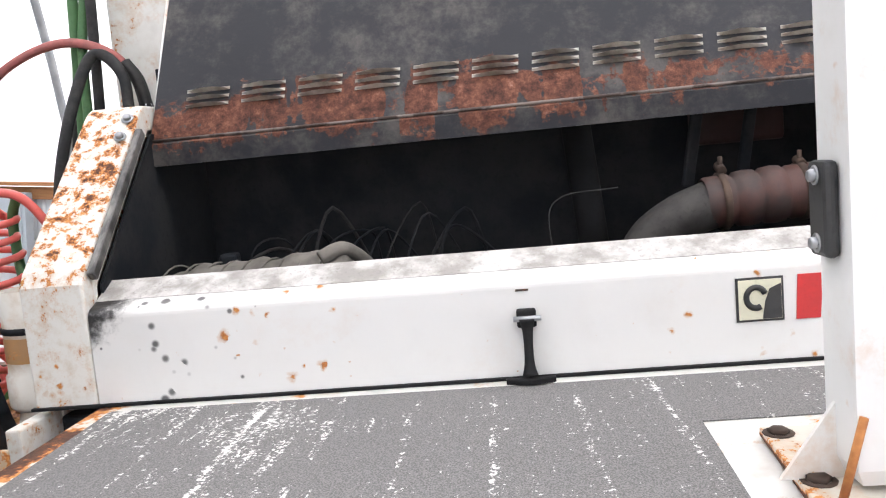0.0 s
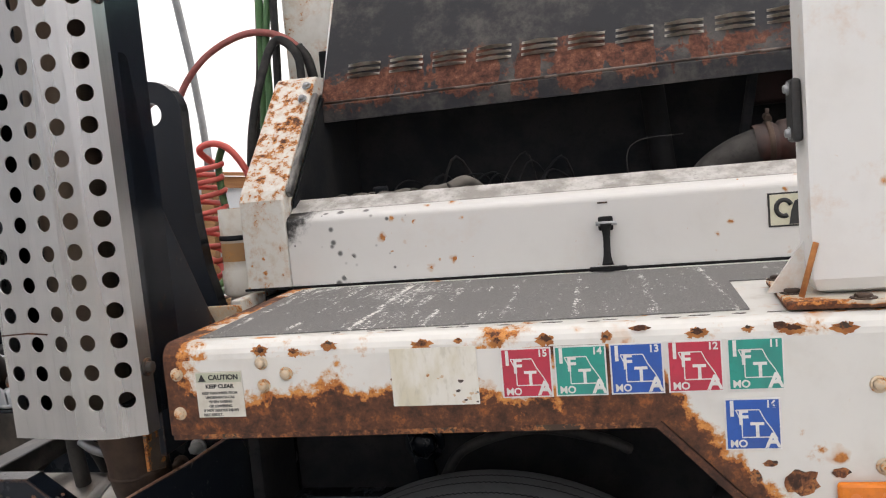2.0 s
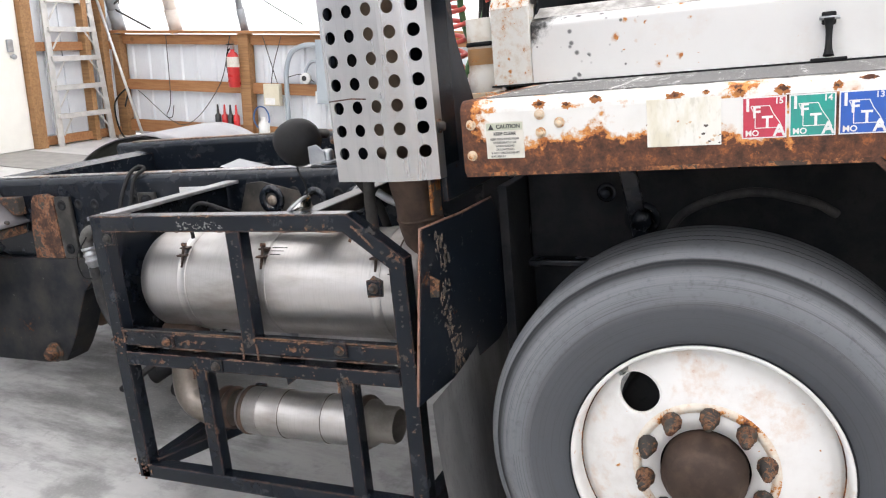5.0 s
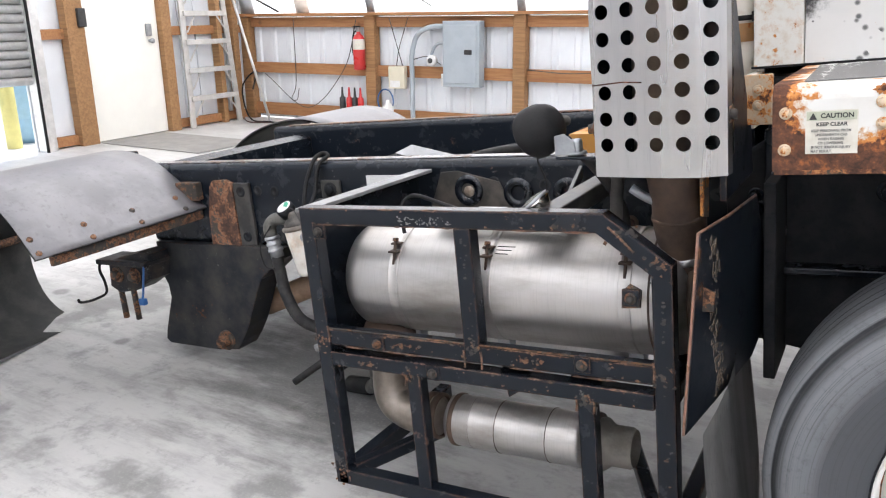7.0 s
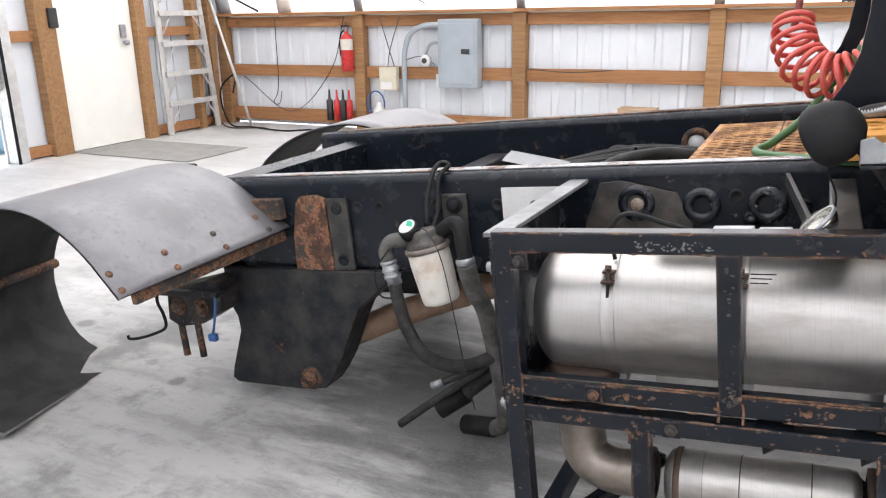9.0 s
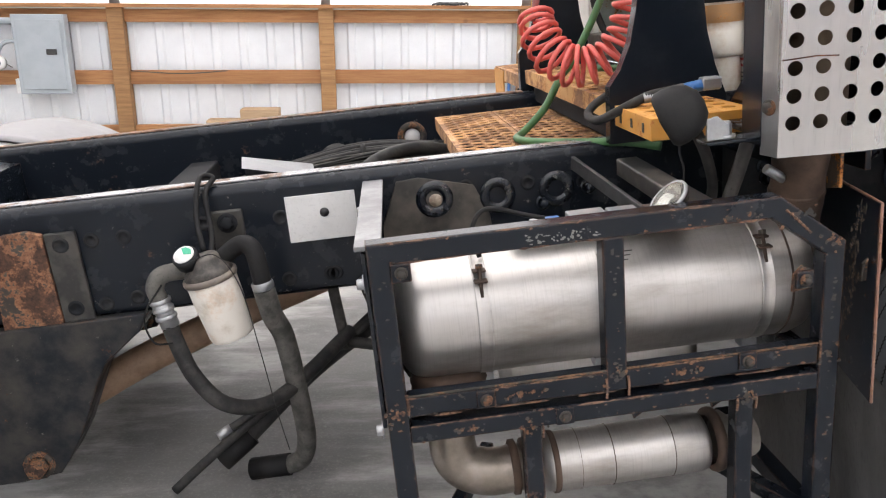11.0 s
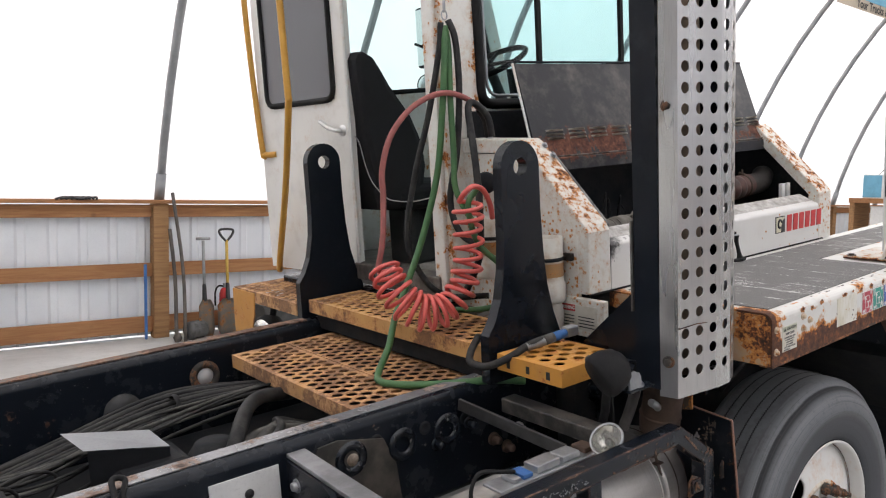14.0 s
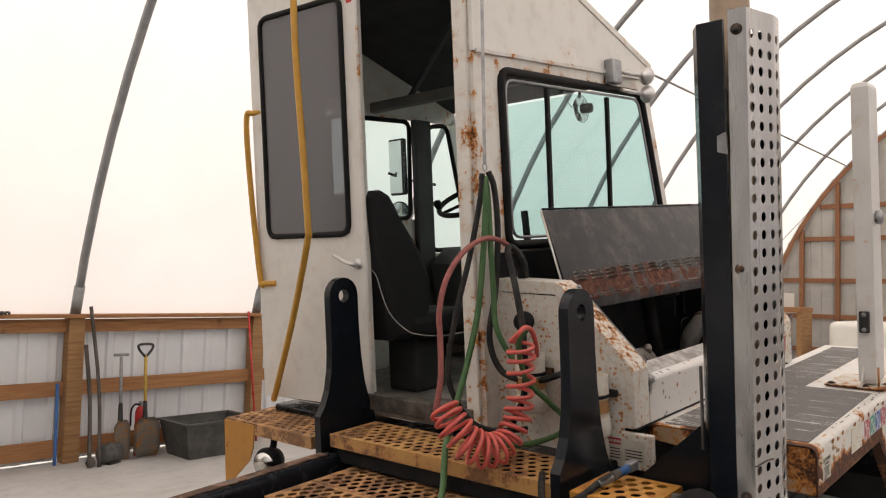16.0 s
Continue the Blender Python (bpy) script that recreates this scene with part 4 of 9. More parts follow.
# step ladder leaning by the door
lad = thing("step_ladder", pose(-8.90, 7.25, 0, 0, -3, 0), "aluminium step ladder leaning on the end wall", "ladder")
for y in (0.0, 0.94):
    inset = 0.14 * (1 if y == 0 else -1)
    part("rail", beam((0, y, 0), (0, y + inset, 3.4), 0.03, 0.095, 0.004, (0, 1, 0)), LADDERALU, lad)
for i in range(8):
    z = 0.41 + i * 0.393
    ins = 0.14 * z / 3.4
    tread = part("tread", box((-0.05, ins, z - 0.035), (0.05, 0.94 - ins, z + 0.035), 0.004), LADDERALU, lad)
    for y, s in ((ins, 1), (0.94 - ins, -1)):
        part("brace", beam((0.04, y + 0.02 * s, z - 0.26), (0.04, y + 0.2 * s, z - 0.03), 0.006, 0.026, 0.001), LADDERALU, tread)
pole = thing("leaning_pole", ID, "thin aluminium pole leaning into the corner", "pole")
part("pole_tube", tube([(-8.25, 8.15, 0.02), (-9.0, 8.25, 2.1)], 0.02, 10), ALU, pole)
cable = single("extension_cable", hose([(-8.5, 8.1, 0.5), (-8.6, 8.3, 0.75), (-8.9, 8.3, 0.5), (-8.7, 8.2, 0.05), (-8.2, 8.1, 0.03), (-7.6, 8.0, 0.02), (-7.3, 8.2, 0.02), (-7.1, 8.0, 0.03)], 0.012, 8, 8), RUBBER, ID, "black extension cable lying in the corner", "cable")
single("air_line", hose([(-8.95, 8.3, 0.03), (-8.5, 8.0, 0.02), (-8.1, 8.15, 0.02), (-7.8, 8.0, 0.02)], 0.01, 8, 8), SILICONE, ID, "dull red air line lying in the corner", "hose")

# things on the north wall
ext = thing("fire_extinguisher", pose(-6.80, 8.47, 0.80), "red fire extinguisher hung on a timber post", "extinguisher")
part("cylinder", lathe([(0, 0), (0.07, 0), (0.085, 0.015), (0.085, 0.42), (0.06, 0.47), (0.03, 0.49), (0.03, 0.52), (0, 0.52)], (0, 0, 0), (0, 0, 1), 24), EXTRED, ext, smooth_faces=True)
part("label_band", lathe([(0.0862, 0.28), (0.0862, 0.42)], (0, 0, 0), (0, 0, 1), 24), PAPER, ext, "white label band", True)
part("valve", box((-0.02, -0.03, 0.52), (0.02, 0.03, 0.58), 0.006), GALV, ext)
part("handle", box((-0.015, -0.12, 0.58), (0.015, 0.03, 0.6), 0.004), INKBLACK, ext)
part("nozzle_hose", hose([(0, 0.03, 0.55), (-0.09, 0.02, 0.5), (-0.11, 0, 0.35), (-0.1, 0, 0.2)], 0.012, 6, 8), RUBBER, ext)
pan = thing("electrical_panel", pose(-5.14, 8.46, 0.62), "grey steel electrical panel box on the wall", "electrical panel")
part("case", box((-0.27, -0.06, 0), (0.27, 0.09, 0.84), 0.008), PANELGREY, pan)
part("cover_door", box((-0.23, -0.075, 0.05), (0.23, -0.06, 0.79), 0.006), PANELGREY, pan)
part("latch", box((0.06, -0.083, 0.42), (0.17, -0.075, 0.48), 0.003), INKBLACK, pan)
cond = thing("conduit", ID, "grey plastic conduit pipe running into the panel", "conduit")
part("pipe", hose([(-5.95, 8.5, 0.1), (-5.95, 8.5, 0.8), (-5.94, 8.5, 1.05), (-5.85, 8.5, 1.28), (-5.65, 8.5, 1.38), (-5.42, 8.5, 1.39)], 0.035, 8, 12), PANELGREY, cond)
part("branch_pipe", hose([(-5.64, 8.5, 0.9), (-5.63, 8.5, 1.05), (-5.55, 8.5, 1.16), (-5.42, 8.5, 1.18)], 0.022, 8, 10), PANELGREY, cond)
jb = thing("junction_box", pose(-6.18, 8.5, 0.56), "beige plastic junction box with cables", "junction box")
part("box_body", box((-0.13, -0.05, 0), (0.13, 0.04, 0.3), 0.01), surface("beige_plastic", (0.62, 0.58, 0.45), (0.56, 0.52, 0.4), 6, 0.5), jb)
part("box_label", box((-0.1, -0.054, 0.02), (0.06, -0.051, 0.11), 0.001), INKWHITE, jb)
cm = thing("wall_sensor", pose(-5.63, 8.47, 0.95), "round black and white sensor on the wall", "sensor")
part("housing", lathe([(0, 0), (0.08, 0), (0.07, 0.05), (0.045, 0.06), (0, 0.06)], (0, 0.04, 0), (0, -1, 0), 20), INKWHITE, cm, smooth_faces=True)
part("lens", disc((0, -0.02, 0), (0, -1, 0), 0.035, 0.01), INKBLACK, cm)
ob_ = thing("outlet_box", pose(-5.42, 8.5, 0.62), "small white outlet box below the sensor", "outlet")
part("outlet_body", box((-0.06, -0.03, 0), (0.06, 0.04, 0.16), 0.006), INKWHITE, ob_)
for i, (x, c) in enumerate(((-7.12, INKBLACK), (-7.0, EXTRED), (-6.9, INKBLACK), (-6.8, EXTRED))):
    can = thing("sealant_tube", pose(x, 8.46, 0.13), "sealant cartridge standing below the extinguisher", "cartridge", "cartridges by the wall")
    part("cartridge", lathe([(0, 0), (0.045, 0), (0.045, 0.27), (0.02, 0.29), (0.012, 0.42), (0, 0.42)], (0, 0, 0), (0, 0, 1), 16), c, can, smooth_faces=True)
single("rope_coil", hose([(-6.4 + 0.13 * math.cos(a), 8.5, 0.38 + 0.16 * math.sin(a)) for a in np.linspace(0, 18, 50)], 0.01, 3, 6), BLUEPLASTIC, ID, "blue and red rope coil hung on the wall", "rope")
jug = thing("white_bottle", pose(-6.32, 8.44, 0.1), "white plastic bottle standing by the wall", "bottle")
part("bottle_body", lathe([(0, 0), (0.08, 0), (0.08, 0.2), (0.03, 0.26), (0.03, 0.3), (0, 0.3)], (0, 0, 0), (0, 0, 1), 16), INKWHITE, jug, smooth_faces=True)
for pts in ([(-8.0, 8.52, 1.5), (-8.0, 8.5, 0.6), (-8.1, 8.5, 0.35), (-8.0, 8.5, 0.33), (-7.95, 8.5, 0.5)], [(-6.85, 8.5, 1.5), (-7.1, 8.5, 0.8), (-7.8, 8.5, 0.22), (-8.6, 8.5, 0.7)], [(-6.0, 8.5, 1.5), (-6.15, 8.5, 1.1), (-6.2, 8.5, 0.86)], [(-6.3, 8.5, 1.5), (-6.1, 8.5, 0.87)], [(-5.95, 8.5, 0.95), (-5.7, 8.5, 1.0), (-5.5, 8.5, 0.9)], [(-4.25, 8.5, 0.86), (-3.7, 8.5, 0.83), (-3.2, 8.5, 0.86)]):
    single("wall_wire", hose(pts, 0.006, 8, 6), INKBLACK, ID, "thin dark wire hanging on the wall", "wire", "wires on the wall")
PALEWOOD = wood_material("weathered_offcut", (0.50, 0.36, 0.23), (0.38, 0.255, 0.15))
for x, y, z, l in ((-3.55, 8.2, 0.0, 1.0), (-3.5, 8.24, 0.116, 0.62), (-2.86, 8.22, 0.116, 0.30), (-3.42, 8.26, 0.232, 0.78), (-3.05, 8.28, 0.348, 0.42)):
    single("lumber_offcut", box((x, y - 0.1, z), (x + l, y + 0.14, z + 0.115), 0.005), PALEWOOD, ID, "pale sawn lumber offcut stacked by the wall", "lumber", "lumber stack")

# tools leaning on the wall


def shovel(x, dhandle):
    t = thing("shovel", pose(x, 8.30, 0, -4, 0, 0), "spade with a D handle leaning on the wall" if dhandle else "long-handled shovel leaning on the wall", "shovel", "tools by the wall")
    hm = YELLOWTOOL if dhandle else GREYTOOL
    part("shaft", tube([(0, 0, 0.5), (0, 0, 1.12)], 0.017, 10), hm, t)
    part("socket", lathe([(0.028, 0.42), (0.022, 0.6), (0.018, 0.62)], (0, 0, 0), (0, 0, 1), 12), INKBLACK, t, smooth_faces=True)
    if dhandle:
        part("grip", hose([(0, 0, 1.1), (-0.07, 0, 1.18), (-0.075, 0, 1.24), (0.075, 0, 1.24), (0.07, 0, 1.18), (0, 0, 1.1)], 0.014, 5, 8), INKBLACK, t)
    else:
        part("grip", tube([(-0.08, 0, 1.14), (0.08, 0, 1.14)], 0.016, 8), GREYTOOL, t)
    w = 0.15 if dhandle else 0.09
    bm = bmesh.new()
    rows = []
    for i in range(7):
        z = 0.02 + i * 0.07
        hw = w * (0.75 if i == 0 else 1.0 if i < 6 else 0.55)
        rows.append([bm.verts.new((hw * k / 3, 0.03 * (abs(k) / 3) ** 2 * -1 - 0.02, z)) for k in range(-3, 4)])
    for a, b in zip(rows, rows[1:]):
        for k in range(6):
            bm.faces.new((a[k], a[k + 1], b[k + 1], b[k])).smooth = True
    bmesh.ops.solidify(bm, geom=bm.faces[:], thickness=0.004)
    part("blade", bm, SPADE, t)


YELLOWTOOL = surface("yellow_handle", (0.55, 0.36, 0.06), (0.45, 0.3, 0.06), 10, 0.5)
DARKTOOL = surface("dark_tool_steel", (0.05, 0.042, 0.037), (0.10, 0.085, 0.072), 12.0, 0.6, bump=0.1)
MOTORGREY = surface("greasy_motor_grey", (0.10, 0.10, 0.097), (0.05, 0.048, 0.045), 12.0, 0.6, bump=0.15)
GREYTOOL = surface("grey_handle", (0.3, 0.31, 0.31), (0.22, 0.23, 0.23), 10, 0.6)
shovel(0.62, False)
shovel(0.90, True)
bar = thing("pry_bar", ID, "long dark steel pry bar leaning on the wall", "bar", "tools by the wall")
part("bar_shaft", hose([(0.34, 8.17, 0.0), (0.37, 8.33, 0.8), (0.30, 8.46, 1.66)], 0.02, 4, 8), DARKTOOL, bar)
bar2 = thing("steel_bar", ID, "dark rusty steel bar leaning beside the post", "bar", "tools by the wall")
part("bar_shaft", hose([(0.25, 8.2, 0.0), (0.29, 8.36, 0.7), (0.27, 8.47, 1.25)], 0.022, 4, 8), DARKTOOL, bar2)
part("bar_claw", lathe([(0, 0), (0.03, 0.01), (0.05, 0.05), (0.03, 0.1), (0, 0.12)], (0.26, 8.2, 0.0), (0.1, 0.2, 1), 12), DARKTOOL, bar2)
mot = thing("old_motor", pose(0.50, 8.28, 0.11, 0, 0, 25), "small greasy grey electric motor lying on the floor", "motor")
part("housing", lathe([(0, -0.13), (0.06, -0.13), (0.095, -0.11), (0.10, -0.10), (0.10, 0.09), (0.09, 0.11), (0.05, 0.13), (0, 0.13)], (0, 0, 0), (1, 0, 0), 20), MOTORGREY, mot)
for k in range(8):
    a = math.pi * (k - 0.5) / 7
    part("cooling_rib", box((-0.09, 0.099 * math.cos(a) - 0.004, 0.099 * math.sin(a) - 0.004), (0.08, 0.099 * math.cos(a) + 0.004, 0.099 * math.sin(a) + 0.004)), MOTORGREY, mot)
part("shaft", tube([(0.13, 0, 0), (0.19, 0, 0)], 0.014, 8), GALV, mot)
part("foot", box((-0.08, -0.08, -0.11), (0.08, 0.08, -0.092), 0.004), DARKTOOL, mot)
sheet = bmesh.new()
rows = [[sheet.verts.new((-0.45 + 0.42 * a + 0.05 * b, 6.55 + 0.10 * a + 0.17 * b, 0.006 + 0.012 * math.sin(5 * a + 2 * b) ** 2)) for a in np.linspace(0, 1, 7)] for b in np.linspace(0, 1, 4)]
for a, b in zip(rows, rows[1:]):
    for k in range(6):
        sheet.faces.new((a[k], a[k + 1], b[k + 1], b[k])).smooth = True
bmesh.ops.solidify(sheet, geom=sheet.faces[:], thickness=0.003)
single("plastic_sheet", sheet, INKWHITE, ID, "crumpled white plastic sheet lying on the floor", "sheet")
single("hose_offcut", hose([(-0.95, 6.55, 0.045), (-0.82, 6.60, 0.045), (-0.68, 6.56, 0.045), (-0.55, 6.47, 0.045)], 0.042, 6, 14), GREYHOSE, ID, "short grey hose offcut lying on the floor", "hose")
random.seed(83)
for k in range(5):
    x, y = -1.22 + 0.09 * k, 6.42 + random.uniform(-0.08, 0.12)
    single("scrap_fitting", lathe([(0, 0), (0.04, 0.004), (0.045, 0.03), (0.028, 0.05), (0.02, 0.09), (0, 0.095)], (x, y, 0.03), (random.uniform(-1, 1), random.uniform(-1, 1), 0.25), 10), DARKTOOL, ID, "greasy dark hose fitting lying on the floor", "fitting", "scrap fittings on the floor")
single("floor_wire", hose([(-1.25, 6.5, 0.012), (-1.1, 6.62, 0.012), (-0.95, 6.48, 0.06), (-0.88, 6.36, 0.012), (-1.05, 6.30, 0.012), (-1.2, 6.4, 0.012)], 0.010, 8, 6), RUBBER, ID, "black wire curled on the floor", "wire")
lev = thing("spirit_level", ID, "blue spirit level leaning on the post", "level", "tools by the wall")
part("level_bar", beam((-0.02, 8.4, 0.03), (0.0, 8.48, 0.86), 0.03, 0.06, 0.004), BLUEPLASTIC, lev)
ext2 = thing("small_extinguisher", pose(0.90, 8.44, 0.0), "small red fire extinguisher standing behind the spade", "extinguisher")
part("cylinder", lathe([(0, 0), (0.05, 0), (0.058, 0.012), (0.058, 0.48), (0.04, 0.53), (0.02, 0.55), (0, 0.55)], (0, 0, 0), (0, 0, 1), 20), EXTRED, ext2, smooth_faces=True)
part("valve", box((-0.015, -0.03, 0.55), (0.05, 0.02, 0.60), 0.005), GALV, ext2)
part("nozzle_hose", hose([(0, 0, 0.56), (-0.07, 0, 0.57), (-0.11, 0, 0.50), (-0.11, 0, 0.34)], 0.011, 6, 8), RUBBER, ext2)
tub = thing("mixing_tub", pose(1.55, 8.1, 0.0), "dirty grey plastic mixing tub standing on the floor", "tub")
bmt = bmesh.new()
outer = [[(-0.36, -0.24, 0.0), (0.36, -0.24, 0.0), (0.36, 0.24, 0.0), (-0.36, 0.24, 0.0)], [(-0.44, -0.3, 0.37), (0.44, -0.3, 0.37), (0.44, 0.3, 0.37), (-0.44, 0.3, 0.37)], [(-0.47, -0.33, 0.38), (0.47, -0.33, 0.38), (0.47, 0.33, 0.38), (-0.47, 0.33, 0.38)], [(-0.47, -0.33, 0.40), (0.47, -0.33, 0.40), (0.47, 0.33, 0.40), (-0.47, 0.33, 0.40)], [(-0.42, -0.28, 0.40), (0.42, -0.28, 0.40), (0.42, 0.28, 0.40), (-0.42, 0.28, 0.40)], [(-0.345, -0.22, 0.03), (0.345, -0.22, 0.03), (0.345, 0.22, 0.03), (-0.345, 0.22, 0.03)]]
rings = [[bmt.verts.new(p) for p in ring] for ring in outer]
for a, b in zip(rings, rings[1:]):
    for k in range(4):
        bmt.faces.new((a[k], a[(k + 1) % 4], b[(k + 1) % 4], b[k]))
bmt.faces.new(rings[0][::-1])
bmt.faces.new(rings[-1])
part("tub_body", bmt, TUBGREY, tub)
red = thing("red_pole", ID, "thin red pole leaning on the timber post", "pole", "tools by the wall")
part("red_shaft", tube([(2.35, 8.3, 0.0), (2.28, 8.47, 1.6)], 0.014, 8), EXTRED, red)
for k in range(6):
    a = k * 1.1
    single("sill_clutter", hose([(-0.9 + 0.05 * k, 8.5, SILL + 0.01), (-0.8 + 0.06 * k, 8.52, SILL + 0.03), (-0.65 + 0.03 * k, 8.48, SILL + 0.012)], 0.012, 4, 6), INKBLACK, ID, "dark strap scrap lying on the sill board", "strap", "scraps on the sill")
for k, (x, y, r) in enumerate(((-2.9, 6.0, 0.09), (-2.7, 6.2, 0.06), (-3.2, 6.1, 0.07), (-2.4, 5.9, 0.05), (-1.9, 6.3, 0.05))):
    single("floor_scrap", lathe([(0, 0), (r, 0.0), (0.8 * r, 0.5 * r), (0.3 * r, 0.8 * r), (0, 0.8 * r)], (x, y, 0), (0.2 * (k % 3 - 1), 0.1, 1), 7), DARKPART, ID, "dark scrap of metal lying on the floor", "scrap", "scraps on the floor")

# shelf, banner and machine at the far end
sh = thing("storage_shelf", pose(14.0, 6.3, 0), "timber shelf with boxes along the wall", "shelf")
part("board", box((-0.4, -0.9, 1.66), (0.4, 0.75, 1.76), 0.006), WOOD, sh)
part("lower_board", box((-0.4, -0.9, 0.3), (0.4, 0.75, 0.38), 0.006), WOOD, sh)
for y in (-0.85, 0.7):
    part("upright", box((-0.35, y - 0.05, 0), (0.35, y + 0.05, 1.66), 0.006), POSTWOOD, sh)
bx = thing("blue_carton", pose(14.0, 6.55, 1.76, 0, 0, 8), "blue and white printed carton on the shelf", "carton")
part("carton_body", box((-0.25, -0.2, 0), (0.25, 0.32, 0.48), 0.006), INKWHITE, bx)
part("print_panel", box((-0.254, -0.02, 0.02), (-0.251, 0.32, 0.46), 0.001), LIGHTBLUE, bx)
bx2 = thing("white_carton", pose(14.0, 6.0, 1.76, 0, 0, -6), "plain white carton on the shelf", "carton")
part("carton_body", box((-0.25, -0.25, 0), (0.25, 0.22, 0.30), 0.006), INKWHITE, bx2)
for i, (y, z) in enumerate(((6.0, 0.38), (6.45, 0.38), (6.0, 0.7), (6.45, 0.7), (6.0, 1.18), (6.45, 1.18))):
    c = thing("stored_carton", pose(14.0, y, z), "carton stacked on the lower shelf", "carton", "cartons on the shelf")
    part("carton_body", box((-0.3, -0.21, 0), (0.3, 0.21, 0.31 if z < 1 else 0.42), 0.008), DGREEN if z < 0.5 else BLUEPLASTIC if z < 1 else INKWHITE, c)
ban = single("banner", box((10.4, 5.98, 4.98), (13.4, 6.0, 5.86), 0.003), TARP, ID, "faded beige and blue vinyl banner hung from a purlin", "banner")
part("print_band", box((10.42, 5.974, 5.16), (13.38, 5.978, 5.30), 0.001), LIGHTBLUE, ban)
for x, w in ((10.9, 0.25), (11.25, 0.3), (11.62, 0.28), (11.98, 0.26), (12.35, 0.32), (12.75, 0.28)):
    part("name_bar", box((x, 5.972, 5.40), (x + w, 5.977, 5.62), 0.001), INKBLACK, ban)
letters("Your Trucks & Parts", INKBLACK, 0.2, pose(11.9, 5.972, 5.07, 90, 0, 0), ban)
mc = thing("white_machine", pose(14.2, 4.45, 0), "white vehicle nose with a round headlamp parked behind", "vehicle")
part("bodywork", box((-0.5, -0.7, 0.35), (1.5, 0.45, 1.5), 0.12, seg=4), DOORWHITE, mc)
part("headlamp", disc((-0.5, 0.0, 0.85), (-1, 0, 0), 0.16, 0.05, 24), CHROME, mc)
part("wheel", lathe([(0, 0), (0.25, 0), (0.36, 0.03), (0.38, 0.12), (0.36, 0.2), (0, 0.2)], (0.1, 0.25, 0.38), (0, 1, 0), 28), RUBBER, mc)
# ---- the yard tractor: it stands nose up, its rear axle removed ----
T = pose(0, 0, 0, 0, -5.7, 0)
TR = thing("yard_tractor", T, "worn white terminal tractor with rusted fender and no rear axle", "truck")


def tp(name, bm, material, label="", parent=None, smooth_faces=False):
    return part(name, bm, material, parent or TR, label, smooth_faces)


# frame rails and crossmembers
PALEPLATE = surface("dusty_pale_plate", (0.085, 0.074, 0.062), (0.022, 0.021, 0.019), 9.0, 0.5, bump=0.2, grain=60, spread=(0.35, 0.65))
GREASE = surface("greasy_grey_plate", (0.05, 0.047, 0.042), (0.014, 0.014, 0.014), 12.0, 0.36, bump=0.3, grain=60, spread=(0.4, 0.6))
def channel(v0, s, u0, u1, w0, w1, flange=0.09, t=0.012):
    """A C channel along u, with its web at v0 and flanges towards s."""
    r = 0.034
    out = [(v0 + s * flange, w1), (v0 + s * r, w1)]
    out += [(v0 + s * (r - r * math.sin(a)), w1 - r + r * math.cos(a)) for a in np.linspace(0.12, 1.57, 9)]
    out += [(v0 + s * (r - r * math.sin(a)), w0 + r - r * math.cos(a)) for a in np.linspace(1.57, 0.12, 9)]
    out += [(v0 + s * r, w0), (v0 + s * flange, w0), (v0 + s * flange, w0 + t), (v0 + s * t, w0 + t), (v0 + s * t, w1 - t), (v0 + s * flange, w1 - t)]
    return prism(out, 0, u0, u1)


tp("frame_rail", channel(1.67, 1, -3.08, 1.4, 0.85, 1.215), RAILBLACK, "black channel frame rail, worn at its top edge")
tp("frame_rail", channel(2.87, 1, -3.35, 1.4, 0.85, 1.245), RAILBLACK, "black channel frame rail, worn at its top edge")
# Scuffs and rust, on a base made paler for the black paint's sheen.
tp("rail_cap", box((-3.05, 1.702, 1.2155), (-0.75, 1.758, 1.2195), 0.001), painted("sheen_rail_top", (0.19, 0.19, 0.2), 0.38, rough=0.2, spec=0.8, scale=6.0, dirt=0.6, dirt_col=(0.09, 0.078, 0.068), rust=[(0.3, (0.045, 0.03, 0.024)), (0.6, (0.12, 0.075, 0.055)), (0.85, (0.22, 0.15, 0.115))]), "scuffed, rusty rail top, paler for the sheen on its paint")
tp("rail_cap", box((-3.25, 2.902, 1.2455), (-0.85, 2.958, 1.251), 0.001), painted("rusty_rail_top", (0.14, 0.11, 0.09), 0.7, rough=0.7, scale=6.0, rust=[(0.3, (0.05, 0.028, 0.02)), (0.6, (0.15, 0.075, 0.045)), (0.85, (0.26, 0.15, 0.10))]), "rusted strip on the rail top")
tp("rear_crossmember", prism([(-3.36, 0.87), (-3.06, 0.87), (-3.06, 1.18), (-3.14, 1.2)], 1, 1.77, 2.86), RAILBLACK, "black rear crossmember")
for u in (-2.35, -0.62, 0.4):
    tp("crossmember", box((u, 1.69, 0.9), (u + 0.12, 2.86, 1.1), 0.01), DARKPART)
BUSHBLACK = worn_black("scuffed_bushing", 0.045, 0.03, 1.2, 0.18, 0.6, spec=0.5)
for u, w, r in ((-1.378, 1.105, 0.057), (-1.187, 1.095, 0.055), (-1.006, 1.095, 0.055)):
    tp("bushing", lathe([(r * 0.45, 0.001), (r * 0.5, 0.005), (r * 0.92, 0.007), (r, 0.0)], (u, 1.66, w), (0, -1, 0), 24), BUSHBLACK, smooth_faces=True)
